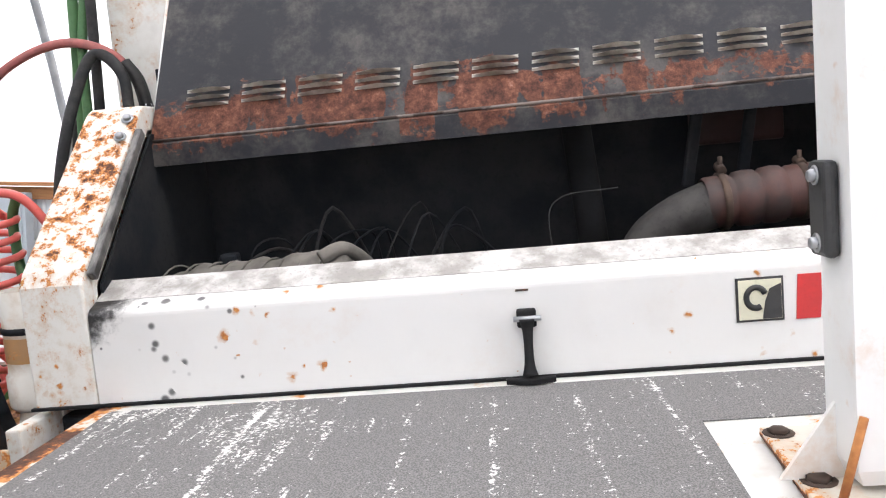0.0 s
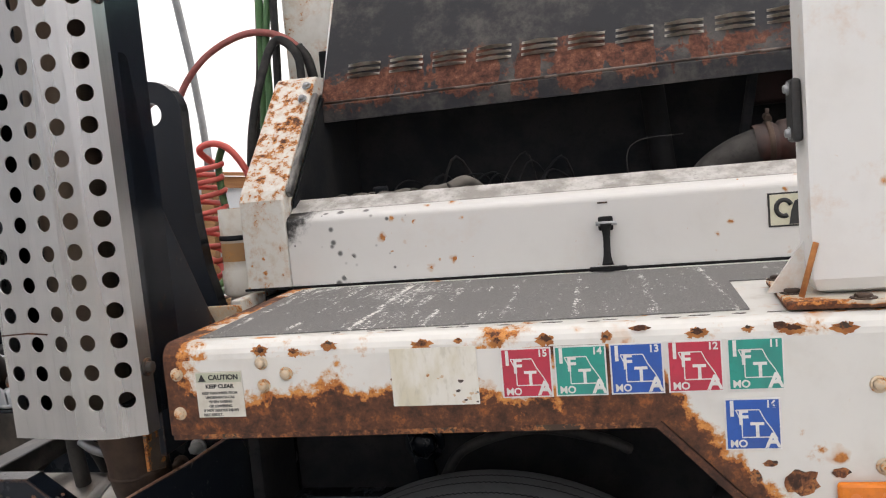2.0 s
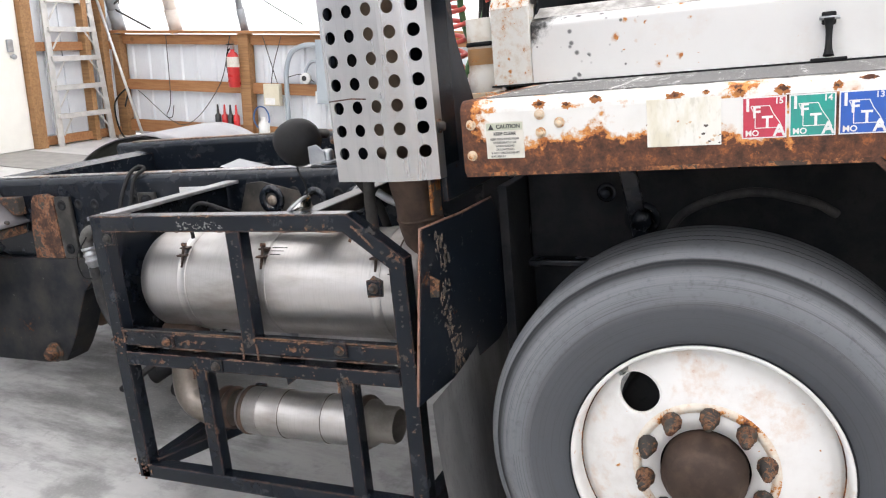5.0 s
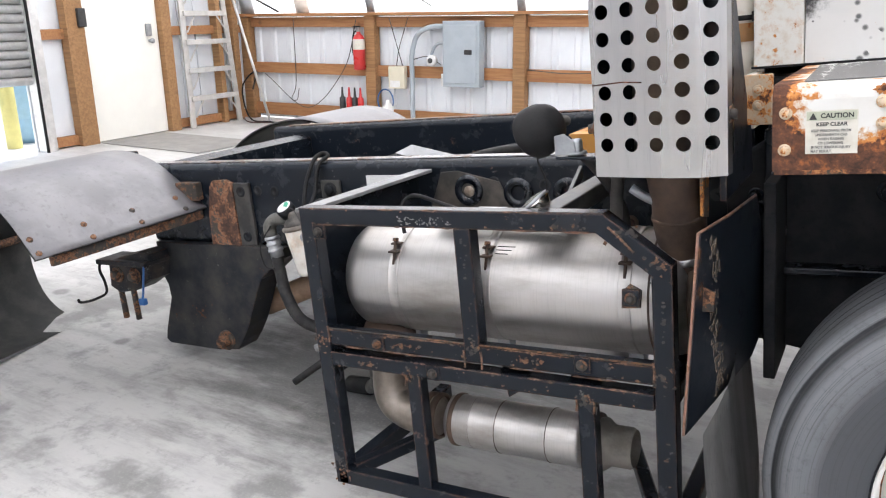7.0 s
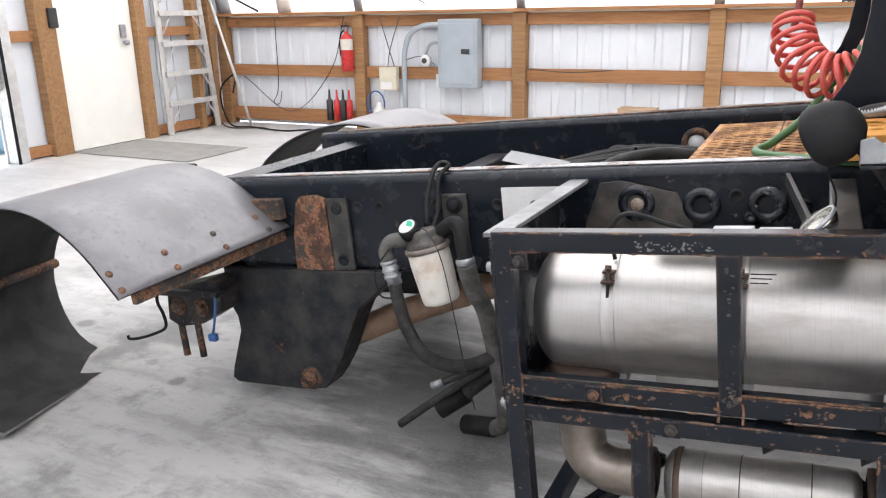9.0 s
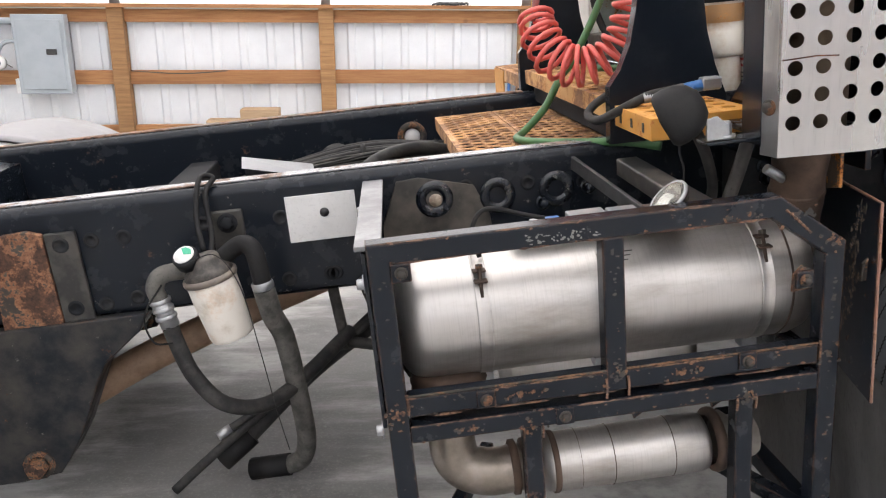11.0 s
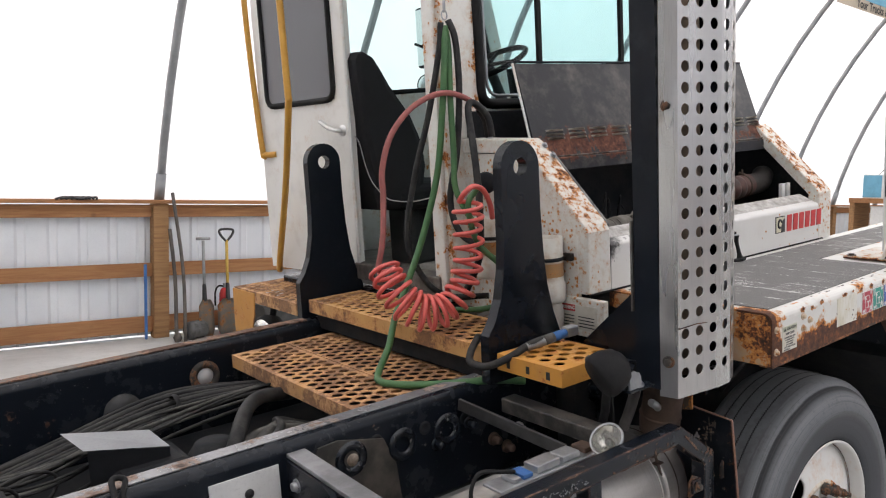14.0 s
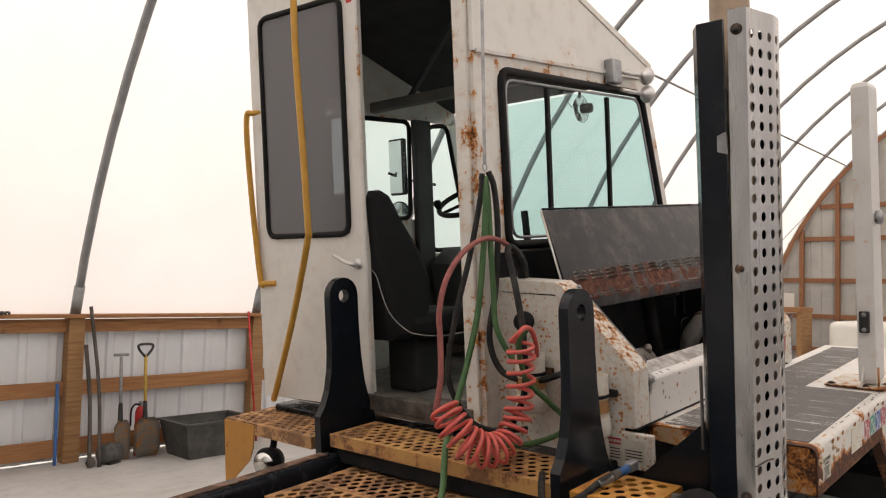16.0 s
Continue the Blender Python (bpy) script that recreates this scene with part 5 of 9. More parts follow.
# Disc coloured as the lit inside of the bushing tube.
tp("hole_disc", disc((-1.375, 1.658, 1.102), (0, -1, 0), 0.020, 0.001), surface("dull_tube_inside", (0.20, 0.15, 0.11), (0.42, 0.37, 0.31), 60.0, 0.5), "pale disc painted as the lit inside of the bushing")
tp("bushing", lathe([(0.035, 0.0), (0.037, 0.012), (0.062, 0.014), (0.066, 0.0)], (-1.37, 2.87, 1.108), (0, -1, 0), 24), RUSTED, "rust-ringed hole in the rail", smooth_faces=True)
# Pale disc in place of the light showing in this hole.
tp("hole_disc", disc((-1.37, 2.869, 1.108), (0, -1, 0), 0.036, 0.004), WHITEPLATE, "pale disc painted as light seen in the rail hole")
tp("hole_disc", disc((-1.715, 2.868, 1.04), (0, -1, 0), 0.075, 0.004), INKBLACK, "large dark hole in the rail")
dbl = tp("doubler_plate", box((-2.515, 1.652, 0.86), (-2.425, 1.669, 1.135), 0.004), GREASE, "greasy grey doubler plate beside the rust")
for w in (1.098, 0.902):
    tp("doubler_hole", lathe([(0, 0.0015), (0.014, 0.0015), (0.014, 0.004), (0.022, 0.004), (0.024, 0.0)], (-2.472, 1.652, w), (0, -1, 0), 14), DARKPART, parent=dbl)
for u, w in ((-2.391, 1.098), (-2.298, 1.097), (-2.064, 1.109), (-1.839, 1.102), (-1.713, 0.91), (-1.841, 0.908), (-2.295, 0.907), (-2.389, 0.899), (-1.55, 0.93), (-1.7, 0.91), (-0.92, 1.107), (-1.28, 1.13), (-1.09, 1.12)):
    tp("rail_hole", lathe([(0, 0.0015), (0.013, 0.0015), (0.013, 0.004), (0.021, 0.004), (0.023, 0.0)], (u, 1.67, w), (0, -1, 0), 14), DARKPART)
tp("bushing_plate", prism([(-1.546, 0.9), (-1.54, 1.04), (-1.487, 1.17), (-1.42, 1.175), (-1.257, 1.135), (-1.214, 1.037), (-1.20, 0.9)], 1, 1.661, 1.669, bevel=0.002), PALEPLATE, "dusty pale bushing plate on the rail")
tp("bracket_plate", box((-2.04, 1.656, 1.02), (-1.945, 1.669, 1.145), 0.008), GREASE, "greasy grey bracket tab")
tp("bracket_bolt", bolt((-1.992, 1.656, 1.107), (0, -1, 0), 0.02, 0.014), DARKPART)
for u, w, m in ((-0.80, 1.0, HEATRUST), (-0.74, 0.955, HEATRUST), (-0.68, 1.005, WHITEPLATE), (-1.049, 1.055, BLACK), (-0.908, 1.089, BLACK)):
    tp("rail_bolt", bolt((u, 1.668, w), (0, -1, 0), 0.016, 0.03), m)
pl = tp("white_plate", box((-1.82, 1.664, 1.02), (-1.613, 1.669, 1.161), 0.001), WHITEPLATE, "pale bare metal plate with a round hole, on the rail")
tp("plate_hole", disc((-1.708, 1.6635, 1.104), (0, -1, 0), 0.014, 0.0015), INKBLACK, parent=pl)
tp("rust_plate", prism([(-2.69, 0.86), (-2.68, 1.0), (-2.65, 1.12), (-2.63, 1.145), (-2.56, 1.15), (-2.518, 1.135), (-2.517, 0.86)], 1, 1.648, 1.669, bevel=0.003), painted("orange_rusted_plate", (0.02, 0.018, 0.016), 0.85, rough=0.6, scale=9.0, rust=[(0.2, (0.02, 0.012, 0.009)), (0.45, (0.075, 0.036, 0.022)), (0.7, (0.16, 0.072, 0.038)), (0.92, (0.26, 0.13, 0.07))]), "orange rusted doubler plate on the rail")

tp("rust_angle", box((-2.84, 1.63, 1.06), (-2.715, 1.669, 1.14), 0.004), RUSTED, "rusted angle piece behind the fender")

# spring hanger bracket, near and far
HANG = [(-3.06, 0.86), (-2.27, 0.86), (-2.304, 0.807), (-2.428, 0.713), (-2.463, 0.653), (-2.547, 0.488), (-2.60, 0.41), (-2.64, 0.364), (-2.762, 0.349), (-3.09, 0.35), (-3.115, 0.37), (-3.10, 0.42), (-3.027, 0.588), (-3.03, 0.65), (-3.055, 0.70)]
for v in (1.645, 2.84):
    h = tp("spring_hanger", prism(HANG, 1, v, v + 0.13, bevel=0.006), HANGBLACK, "heavy black cast suspension hanger with rust")
    tp("pivot_bolt", bolt((-2.695, v, 0.407), (0, -1, 0), 0.032, 0.04), RUSTED, parent=h)
tp("torque_tube", hose([(-2.62, 1.85, 0.52), (-2.3, 1.95, 0.63), (-1.7, 2.1, 0.78), (-1.0, 2.2, 0.9)], 0.055, 6, 18), surface("tan_rusted_tube", (0.33, 0.22, 0.145), (0.20, 0.125, 0.08), 10.0, 0.6, bump=0.1), "brown rusty tube below the rail")
STUBMAT = worn_black("stub_black", 0.05, 0.06, 1.0, 0.45, 0.9, dirt=(0.085, 0.068, 0.055), haze=(0.35, 0.75))
stub = tp("hanger_stub", prism([(-3.30, 0.66), (-3.24, 0.63), (-3.12, 0.65), (-3.0, 0.71), (-2.99, 0.83), (-3.05, 0.84), (-3.28, 0.79)], 1, 1.53, 1.66, bevel=0.014), STUBMAT, "rusty cast bracket beside the hanger")
tp("stub_flange", box((-3.33, 1.50, 0.775), (-2.985, 1.66, 0.80), 0.006), STUBMAT, parent=stub)
for u in (-3.22, -3.10):
    tp("stub_nut", bolt((u, 1.53, 0.725), (0, -1, 0), 0.026, 0.025), RUSTED, parent=stub)
for u in (-3.25, -3.16):
    tp("stud_bolt", tube([(u, 1.55, 0.65), (u, 1.55, 0.50)], 0.014, 8), RUSTED)
tp("loose_wire", hose([(-3.31, 1.51, 0.785), (-3.295, 1.49, 0.75), (-3.275, 1.49, 0.697), (-3.279, 1.49, 0.643), (-3.355, 1.49, 0.609), (-3.44, 1.49, 0.585), (-3.50, 1.49, 0.577), (-3.51, 1.49, 0.592)], 0.0065, 6, 6), RUBBER, "cut black wire curling below the bracket")
wire = tp("blue_wire", hose([(-2.995, 1.505, 0.785), (-2.99, 1.49, 0.743), (-3.01, 1.49, 0.677), (-3.027, 1.49, 0.63)], 0.005, 6, 6), BLUEPLASTIC, "short blue wire hanging below the bracket")
tp("wire_plug", box((-3.05, 1.48, 0.60), (-3.012, 1.505, 0.632), 0.006), BLUEPLASTIC, parent=wire)


# quarter fenders over the missing rear wheels
def fender_point(s, k, v0, v1):
    """s: 0 at the bolted front edge, 1 at the trailing flap; k: 0 near side to 1 far side."""
    a0 = radians(42)
    if s < 0.12:
        d = 0.14 * (1 - s / 0.12)
        u, w = -3.27 + 0.54 * math.cos(a0) + d * math.sin(a0), 0.74 + 0.54 * math.sin(a0) - d * math.cos(a0)
    elif s < 0.8:
        q = a0 + (radians(178) - a0) * (s - 0.12) / 0.68
        u, w = -3.27 + (0.54 if q < math.pi / 2 else 0.8) * math.cos(q), 0.74 + 0.54 * math.sin(q)
    else:
        f = (s - 0.8) / 0.2
        u, w = -4.07 + 0.44 * f * f, 0.758 - 0.37 * (1 - (1 - f) ** 2)
    return Vector((u + k * (0.07 - 0.27 * s), v0 + (v1 - v0) * k + 0.06 * s, w + k * (0.03 - 0.06 * s)))


POLY = surface("grey_poly_fender", (0.135, 0.132, 0.14), (0.19, 0.187, 0.195), 6.0, 0.38, bump=0.05, grain=40.0)


def quarter_fender(v0, v1):
    bm = bmesh.new()
    vs = [[bm.verts.new(fender_point(i / 40, k / 6, v0, v1)) for k in range(7)] for i in range(41)]
    for a, b in zip(vs, vs[1:]):
        for k in range(6):
            bm.faces.new((a[k], a[k + 1], b[k + 1], b[k])).smooth = True
    bmesh.ops.recalc_face_normals(bm, faces=bm.faces)
    bmesh.ops.solidify(bm, geom=bm.faces[:], thickness=0.006)
    f = tp("quarter_fender", bm, POLY, "curved dull grey quarter fender")
    # Second, darker skin inside: the shade under the fender as colour.
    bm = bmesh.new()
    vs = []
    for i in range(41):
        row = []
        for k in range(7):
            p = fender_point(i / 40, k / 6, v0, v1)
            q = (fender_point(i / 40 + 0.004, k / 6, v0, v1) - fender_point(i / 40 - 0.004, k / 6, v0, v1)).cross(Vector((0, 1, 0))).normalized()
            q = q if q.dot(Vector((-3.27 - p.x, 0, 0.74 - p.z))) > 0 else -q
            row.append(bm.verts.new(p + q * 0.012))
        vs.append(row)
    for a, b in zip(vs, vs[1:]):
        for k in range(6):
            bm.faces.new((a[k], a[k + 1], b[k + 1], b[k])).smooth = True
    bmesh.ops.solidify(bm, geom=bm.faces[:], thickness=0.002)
    tp("fender_underside", bm, TUBGREY, "dark inner skin of the fender, its shade put in the colour", f)
    for k in range(4):
        for s in (0.018, 0.075):
            kf = 0.03 + 0.283 * k
            p = fender_point(s, kf, v0, v1)
            n = (fender_point(s, kf + 0.1, v0, v1) - p).cross(fender_point(s + 0.02, kf, v0, v1) - p).normalized()
            n = n if n.z > 0 else -n
            tp("fender_bolt", lathe([(0.013, -0.002), (0.011, 0.005), (0, 0.007)], p, n, 10), RUSTED, parent=f)
    return f


quarter_fender(0.89, 1.665)
quarter_fender(2.98, 3.68)
tp("fender_bracket", beam((-2.80, 0.96, 0.972), (-2.735, 1.66, 0.998), 0.022, 0.045, 0.004), RUSTED, "rusted fender bracket")
tp("fender_stay", tube([(-4.028, 1.02, 0.848), (-4.135, 1.69, 0.838)], 0.022, 10), RUSTED, "rusty stay inside the fender")
tp("fender_clip", box((-3.36, 1.62, 1.24), (-3.2, 1.76, 1.275), 0.01), FRAMEBLACK)

# front wheel
WC = Vector((0.230, 1.0, 0.543))


def wheel(v, s):
    """s: the way its outer side looks along v."""
    ax = (0, s, 0)
    c = (WC.x, v, WC.z)
    prof = [(0.315, -0.02), (0.324, -0.002), (0.338, 0.009), (0.36, 0.015), (0.40, 0.022), (0.43, 0.026)] + [(0.436 + 0.0042 * i, 0.0275 - 0.00006 * i * i + (0.0011 if i % 2 else 0.0)) for i in range(13)] + [(0.497, 0.012), (0.505, 0.006), (0.522, -0.012), (0.528, -0.022), (0.535, -0.022), (0.544, -0.03), (0.549, -0.04)]
    prof += [(0.552, -0.06), (0.554, -0.15), (0.552, -0.24)]
    prof += [(0.55, -0.252), (0.54, -0.27), (0.50, -0.285), (0.42, -0.295), (0.345, -0.28), (0.318, -0.26)]
    tyre = tp("tyre", lathe(prof, c, ax, 96), TYRE, "worn grey rib-tread truck tyre")
    rim = tp("rim", lathe([(0.322, -0.006), (0.3245, 0.003), (0.320, 0.006), (0.314, 0.003), (0.311, -0.008), (0.309, -0.035), (0.307, -0.054), (0.303, -0.06), (0.28, -0.09), (0.28, -0.26)], c, ax, 72), WHEELWHITE, "white painted steel wheel rim", tyre)
    tp("bead_line", lathe([(0.3248, -0.004), (0.3255, 0.0035), (0.3275, 0.005), (0.330, 0.0)], c, ax, 72), DARKPART, "rusty line where the rim meets the tyre", tyre)
    tp("rim_crease", lathe([(0.3085, -0.047), (0.3065, -0.0455), (0.3045, -0.0465)], c, ax, 72), LIPRUST, "dark rusty crease inside the rim", tyre)
    bm = bmesh.new()
    sgn = s

    def at(r, a, d):
        return (c[0] + r * math.cos(a), c[1] + sgn * d, c[2] + r * math.sin(a))

    def depth(r):
        pts = [(0.0, -0.015), (0.165, -0.015), (0.185, -0.018), (0.225, -0.026), (0.275, -0.04), (0.31, -0.056)]
        return float(np.interp(r, [p[0] for p in pts], [p[1] for p in pts]))
    n = 180
    radii = [0.105, 0.135, 0.165, 0.178] + [0.184 + 0.004 * i for i in range(28)] + [0.31]
    grid = [[bm.verts.new(at(r, 2 * math.pi * k / n, depth(r))) for k in range(n)] for r in radii]
    for i in range(len(radii) - 1):
        for k in range(n):
            rm, am = (radii[i] + radii[i + 1]) / 2, 2 * math.pi * (k + 0.5) / n
            hole = False
            for q in range(2):
                ha = radians(130 + 180 * q)
                da = (am - ha + math.pi) % (2 * math.pi) - math.pi
                hole = hole or (da * rm / 0.048) ** 2 + ((rm - 0.238) / 0.050) ** 2 < 1
            if not hole:
                bm.faces.new((grid[i][k], grid[i][(k + 1) % n], grid[i + 1][(k + 1) % n], grid[i + 1][k])).smooth = True
    for vert in [q for q in bm.verts if q.is_boundary and q.link_faces]:
        x, z = vert.co.x - c[0], vert.co.z - c[2]
        rv, av = math.hypot(x, z), math.atan2(z, x)
        for q in range(2):
            da = (av - radians(130 + 180 * q) + math.pi) % (2 * math.pi) - math.pi
            e = math.hypot(da * rv / 0.048, (rv - 0.238) / 0.050)
            if 0.5 < e < 1.5:
                r2 = 0.238 + (rv - 0.238) / e
                vert.co = at(r2, radians(130 + 180 * q) + da * rv / e / r2, depth(r2))
    bmesh.ops.delete(bm, geom=[q for q in bm.verts if not q.link_faces], context="VERTS")
    ext = bmesh.ops.extrude_face_region(bm, geom=bm.faces[:], use_keep_orig=True)
    bmesh.ops.translate(bm, verts=[q for q in ext["geom"] if isinstance(q, bmesh.types.BMVert)], vec=(0, -0.008 * s, 0))
    bmesh.ops.recalc_face_normals(bm, faces=bm.faces)
    tp("disc", bm, WHEELWHITE, "white wheel disc with oval hand holes", tyre)
    tp("rust_ring", lathe([(0.150, -0.015), (0.150, -0.0125), (0.164, -0.0125), (0.172, -0.016)], c, ax, 48), painted("rust_stained_ring", (0.72, 0.66, 0.56), 0.42, scale=16.0, rough=0.6), "rusted mounting face of the wheel", tyre)
    for k in range(10):
        a = 2 * math.pi * (k + 0.35) / 10
        tp("wheel_nut", lathe([(0.024, -0.009), (0.024, 0.004), (0.017, 0.006), (0.017, 0.03), (0.011, 0.032), (0.011, 0.05), (0, 0.052)], at(0.143, a, 0), ax, 10), RUSTED, parent=tyre)
    tp("hub", lathe([(0.1, -0.03), (0.1, 0.02), (0.085, 0.045), (0.08, 0.06), (0.0, 0.065)], c, ax, 32), HEATRUST, "brown rusty hub", tyre)
    tp("brake_drum", lathe([(0.0, -0.13), (0.24, -0.13), (0.25, -0.26), (0.0, -0.26)], c, ax, 32), DARKPART, parent=tyre)


wheel(1.0, -1)
wheel(3.50, 1)
tp("front_axle", box((WC.x - 0.06, 1.3, WC.z - 0.06), (WC.x + 0.06, 3.25, WC.z + 0.06), 0.02), DARKPART)
tp("leaf_spring", prism([(-0.6, 0.78), (0.25, 0.66), (1.1, 0.8), (1.1, 0.74), (0.25, 0.56), (-0.6, 0.72)], 1, 1.74, 1.83), DARKPART)
tp("inner_arch", prism([(-0.49, 0.70), (-0.27, 0.66), (0.0, 0.55), (1.4, 0.5), (1.4, 1.44), (-0.38, 1.44), (-0.38, 1.27), (-0.49, 1.20)], 1, 1.56, 1.66, bevel=0.01), DARKPART, "dark greasy inner wheel-arch panel")
tp("well_front", prism([(0.80, 1.062), (1.14, 0.72), (1.14, 0.42), (1.18, 0.42), (1.18, 0.74), (0.85, 1.10)], 1, 0.93, 1.56), DARKPART, "dark front wall of the wheel well")
tp("front_bumper", box((1.95, 0.95, 0.45), (2.1, 3.6, 0.95), 0.02), BLACK, "black front bumper")
tp("brake_hose", hose([(0.1, 1.35, 1.02), (0.17, 1.3, 1.12), (0.32, 1.28, 1.17), (0.46, 1.3, 1.14), (0.52, 1.34, 1.10)], 0.012, 8, 8), HOSE)
tp("brake_hose", hose([(0.7, 1.45, 0.95), (1.0, 1.4, 0.85), (1.3, 1.4, 0.8)], 0.025, 6, 8), HOSE)
for u, w, r in ((0.017, 1.044, 0.035), (-0.087, 1.127, 0.02), (-0.41, 1.116, 0.014), (-0.40, 1.08, 0.014), (-0.36, 1.05, 0.014), (0.28, 1.22, 0.022), (-0.2, 1.25, 0.02)):
    tp("arch_bolt", bolt((u, 1.558, w), (0, -1, 0), r, 0.03), BLACK)
tp("arch_bracket", box((-0.385, 1.53, 0.92), (-0.33, 1.562, 1.30), 0.006), BLACK, "black bracket strip in the wheel arch")
for w in (1.062, 0.953, 1.17):
    tp("wire_clip", box((-0.365, 1.515, w - 0.018), (-0.34, 1.531, w + 0.018), 0.004), GALV)
tp("arch_shelf", box((-0.33, 1.50, 0.905), (0.06, 1.562, 0.925), 0.004), BLACK, "black ledge in the wheel arch")
tp("arch_stiffener", beam((-0.05, 1.555, 1.35), (0.02, 1.555, 0.95), 0.02, 0.05, 0.004), BLACK)

# right fender, deck and grip sheet
DARKCHIP = surface("bare_dark_chip", (0.07, 0.06, 0.055), (0.10, 0.075, 0.06), 40.0, 0.8, bump=0.1)
ORANGERUST = surface("orange_rust_stain", (0.46, 0.19, 0.055), (0.30, 0.11, 0.035), 40.0, 0.85, bump=0.2)
FEND = [(-0.287, 1.295), (-0.287, 1.43), (2.05, 1.43), (2.05, 0.72), (1.14, 0.72), (0.80, 1.062), (0.566, 1.302)]
fender = tp("fender", prism(FEND, 1, 0.92, 0.926), FENDER, "white sheet steel fender rusted through along its lower edge")
bm = bmesh.new()
r = 0.03
prof = [(0.92 + r - r * math.cos(a), 1.43 + r * math.sin(a)) for a in np.linspace(0, math.pi / 2, 6)] + [(1.56, 1.46)]
prof2 = [(v + (0.006 if i < 3 else 0), w - 0.006) for i, (v, w) in enumerate(prof)]
prism(prof + prof2[::-1], 0, -0.287, 2.05, bm)
tp("deck", bm, DECK, "white deck plate over the fender with rust-chipped edge")
# Added near-black sheet that keeps this end of the bay in shade.
tp("bay_liner", prism([(1.602, 1.2), (1.602, 1.68), (1.895, 1.972), (2.2, 1.98), (2.2, 1.2)], 0, -0.29, -0.284), DARKPART, "near-black sheet that puts shade into the engine bay's end")
tp("fender_end", prism([(0.926, 1.292), (0.926, 1.43), (0.95, 1.452), (1.56, 1.452), (1.56, 1.40), (1.09, 1.36), (1.09, 1.29)], 0, -0.287, -0.281), painted("rusted_end_paint", (0.5, 0.36, 0.24), 0.75, scale=9.0, rough=0.7), "brown rusted end face of the fender")
tp("fender_lip", prism([(-0.284, 1.295), (0.562, 1.302), (0.796, 1.062), (1.136, 0.72), (1.12, 0.71), (0.786, 1.05), (0.556, 1.292), (-0.284, 1.286)], 1, 0.921, 0.965), LIPRUST, "rusted inward lip of the fender")
cp = tp("corner_plate", box((-0.425, 1.345, 1.335), (-0.34, 1.352, 1.458), 0.006), painted("rusty_corner_plate", (0.52, 0.44, 0.33), 0.52, scale=18.0, rough=0.6), "rust-stained corner plate with two bolts")
for w in (1.42, 1.383):
    tp("corner_plate_bolt", bolt((-0.375, 1.345, w), (0, -1, 0), 0.009, 0.007), RIVET, parent=cp)
tp("grip_sheet", prism([(-0.25, 1.505), (-0.235, 0.962), (0.715, 0.985), (0.73, 1.275), (1.98, 1.285), (1.98, 1.50)], 2, 1.4605, 1.4625), GRIP, "grey anti-slip sheet scratched through to white")
tp("cowl_gap", box((-0.42, 1.5385, 1.4605), (1.3, 1.55, 1.4665), 0.001), RUBBER, "thin black strip along the foot of the side panel")
for u, w in ((-0.1, 1.421), (-0.056, 1.401), (-0.099, 1.381), (-0.263, 1.406), (-0.265, 1.335)):
    tp("fender_rivet", bolt((u, 0.92, w), (0, -1, 0), 0.008, 0.008), RIVET, parent=fender)
for u, w in ((0.88, 1.352), (0.885, 1.225)):
    tp("fender_bolt", bolt((u, 0.92, w), (0, -1, 0), 0.009, 0.009), RIVET, "rust-ringed bolt head", fender)
for u, w, a, b in ((0.14, 1.385, 0.014, 0.008), (0.14, 1.372, 0.01, 0.008), (0.768, 1.201, 0.034, 0.028), (0.823, 1.216, 0.017, 0.010), (0.723, 1.232, 0.014, 0.007), (0.70, 1.209, 0.014, 0.018), (0.806, 1.10, 0.02, 0.014), (0.54, 1.453, 0.022, 0.006), (0.745, 1.448, 0.014, 0.008)):
    tp("rust_hole", prism([(u + 0.75 * a * math.cos(k) * random.uniform(0.75, 1.2), w + 0.75 * b * math.sin(k) * random.uniform(0.75, 1.2)) for k in np.linspace(0, 5.95, 18)], 1, 0.9186, 0.9198), LIPRUST, "dark hole rusted through", fender)
for u, w, a, b in ((0.026, 1.449, 0.018, 0.010), (0.188, 1.443, 0.022, 0.012), (0.313, 1.443, 0.012, 0.011), (0.391, 1.443, 0.020, 0.012), (0.488, 1.444, 0.013, 0.011), (0.626, 1.444, 0.020, 0.011), (0.763, 1.444, 0.024, 0.010), (0.835, 1.443, 0.022, 0.011), (0.70, 1.447, 0.010, 0.006), (0.25, 1.448, 0.009, 0.005), (0.95, 1.445, 0.018, 0.010), (1.05, 1.443, 0.015, 0.010), (-0.1, 1.445, 0.02, 0.012), (-0.04, 1.44, 0.012, 0.01)):
    for grow, front, m in ((0.9, 0.9196, ORANGERUST), (0.5, 0.9192, LIPRUST)):
        tp("rust_chip", prism([(u + grow * a * math.cos(k) * random.uniform(0.55, 1.2), w + grow * b * math.sin(k) * random.uniform(0.5, 1.2) - (0.003 if grow > 0.6 else 0)) for k in np.linspace(0, 6.0, 26)], 1, front, 0.9202), m, parent=fender)
for k in range(16):
    u, v, a, b = 0.02 + 0.062 * k + random.uniform(-0.02, 0.02), random.uniform(0.951, 0.963), random.uniform(0.006, 0.024), random.uniform(0.002, 0.005)
    tp("paint_chip", prism([(u + a * math.cos(q) * random.uniform(0.5, 1.2), v + b * math.sin(q) * random.uniform(0.4, 1.3)) for q in np.linspace(0, 6.0, 18)], 2, 1.4602, 1.4608), DARKCHIP, parent=fender)
tp("marker_light", box((0.815, 0.905, 1.148), (0.93, 0.919, 1.204), 0.006), ORANGE, "orange side reflector", fender)
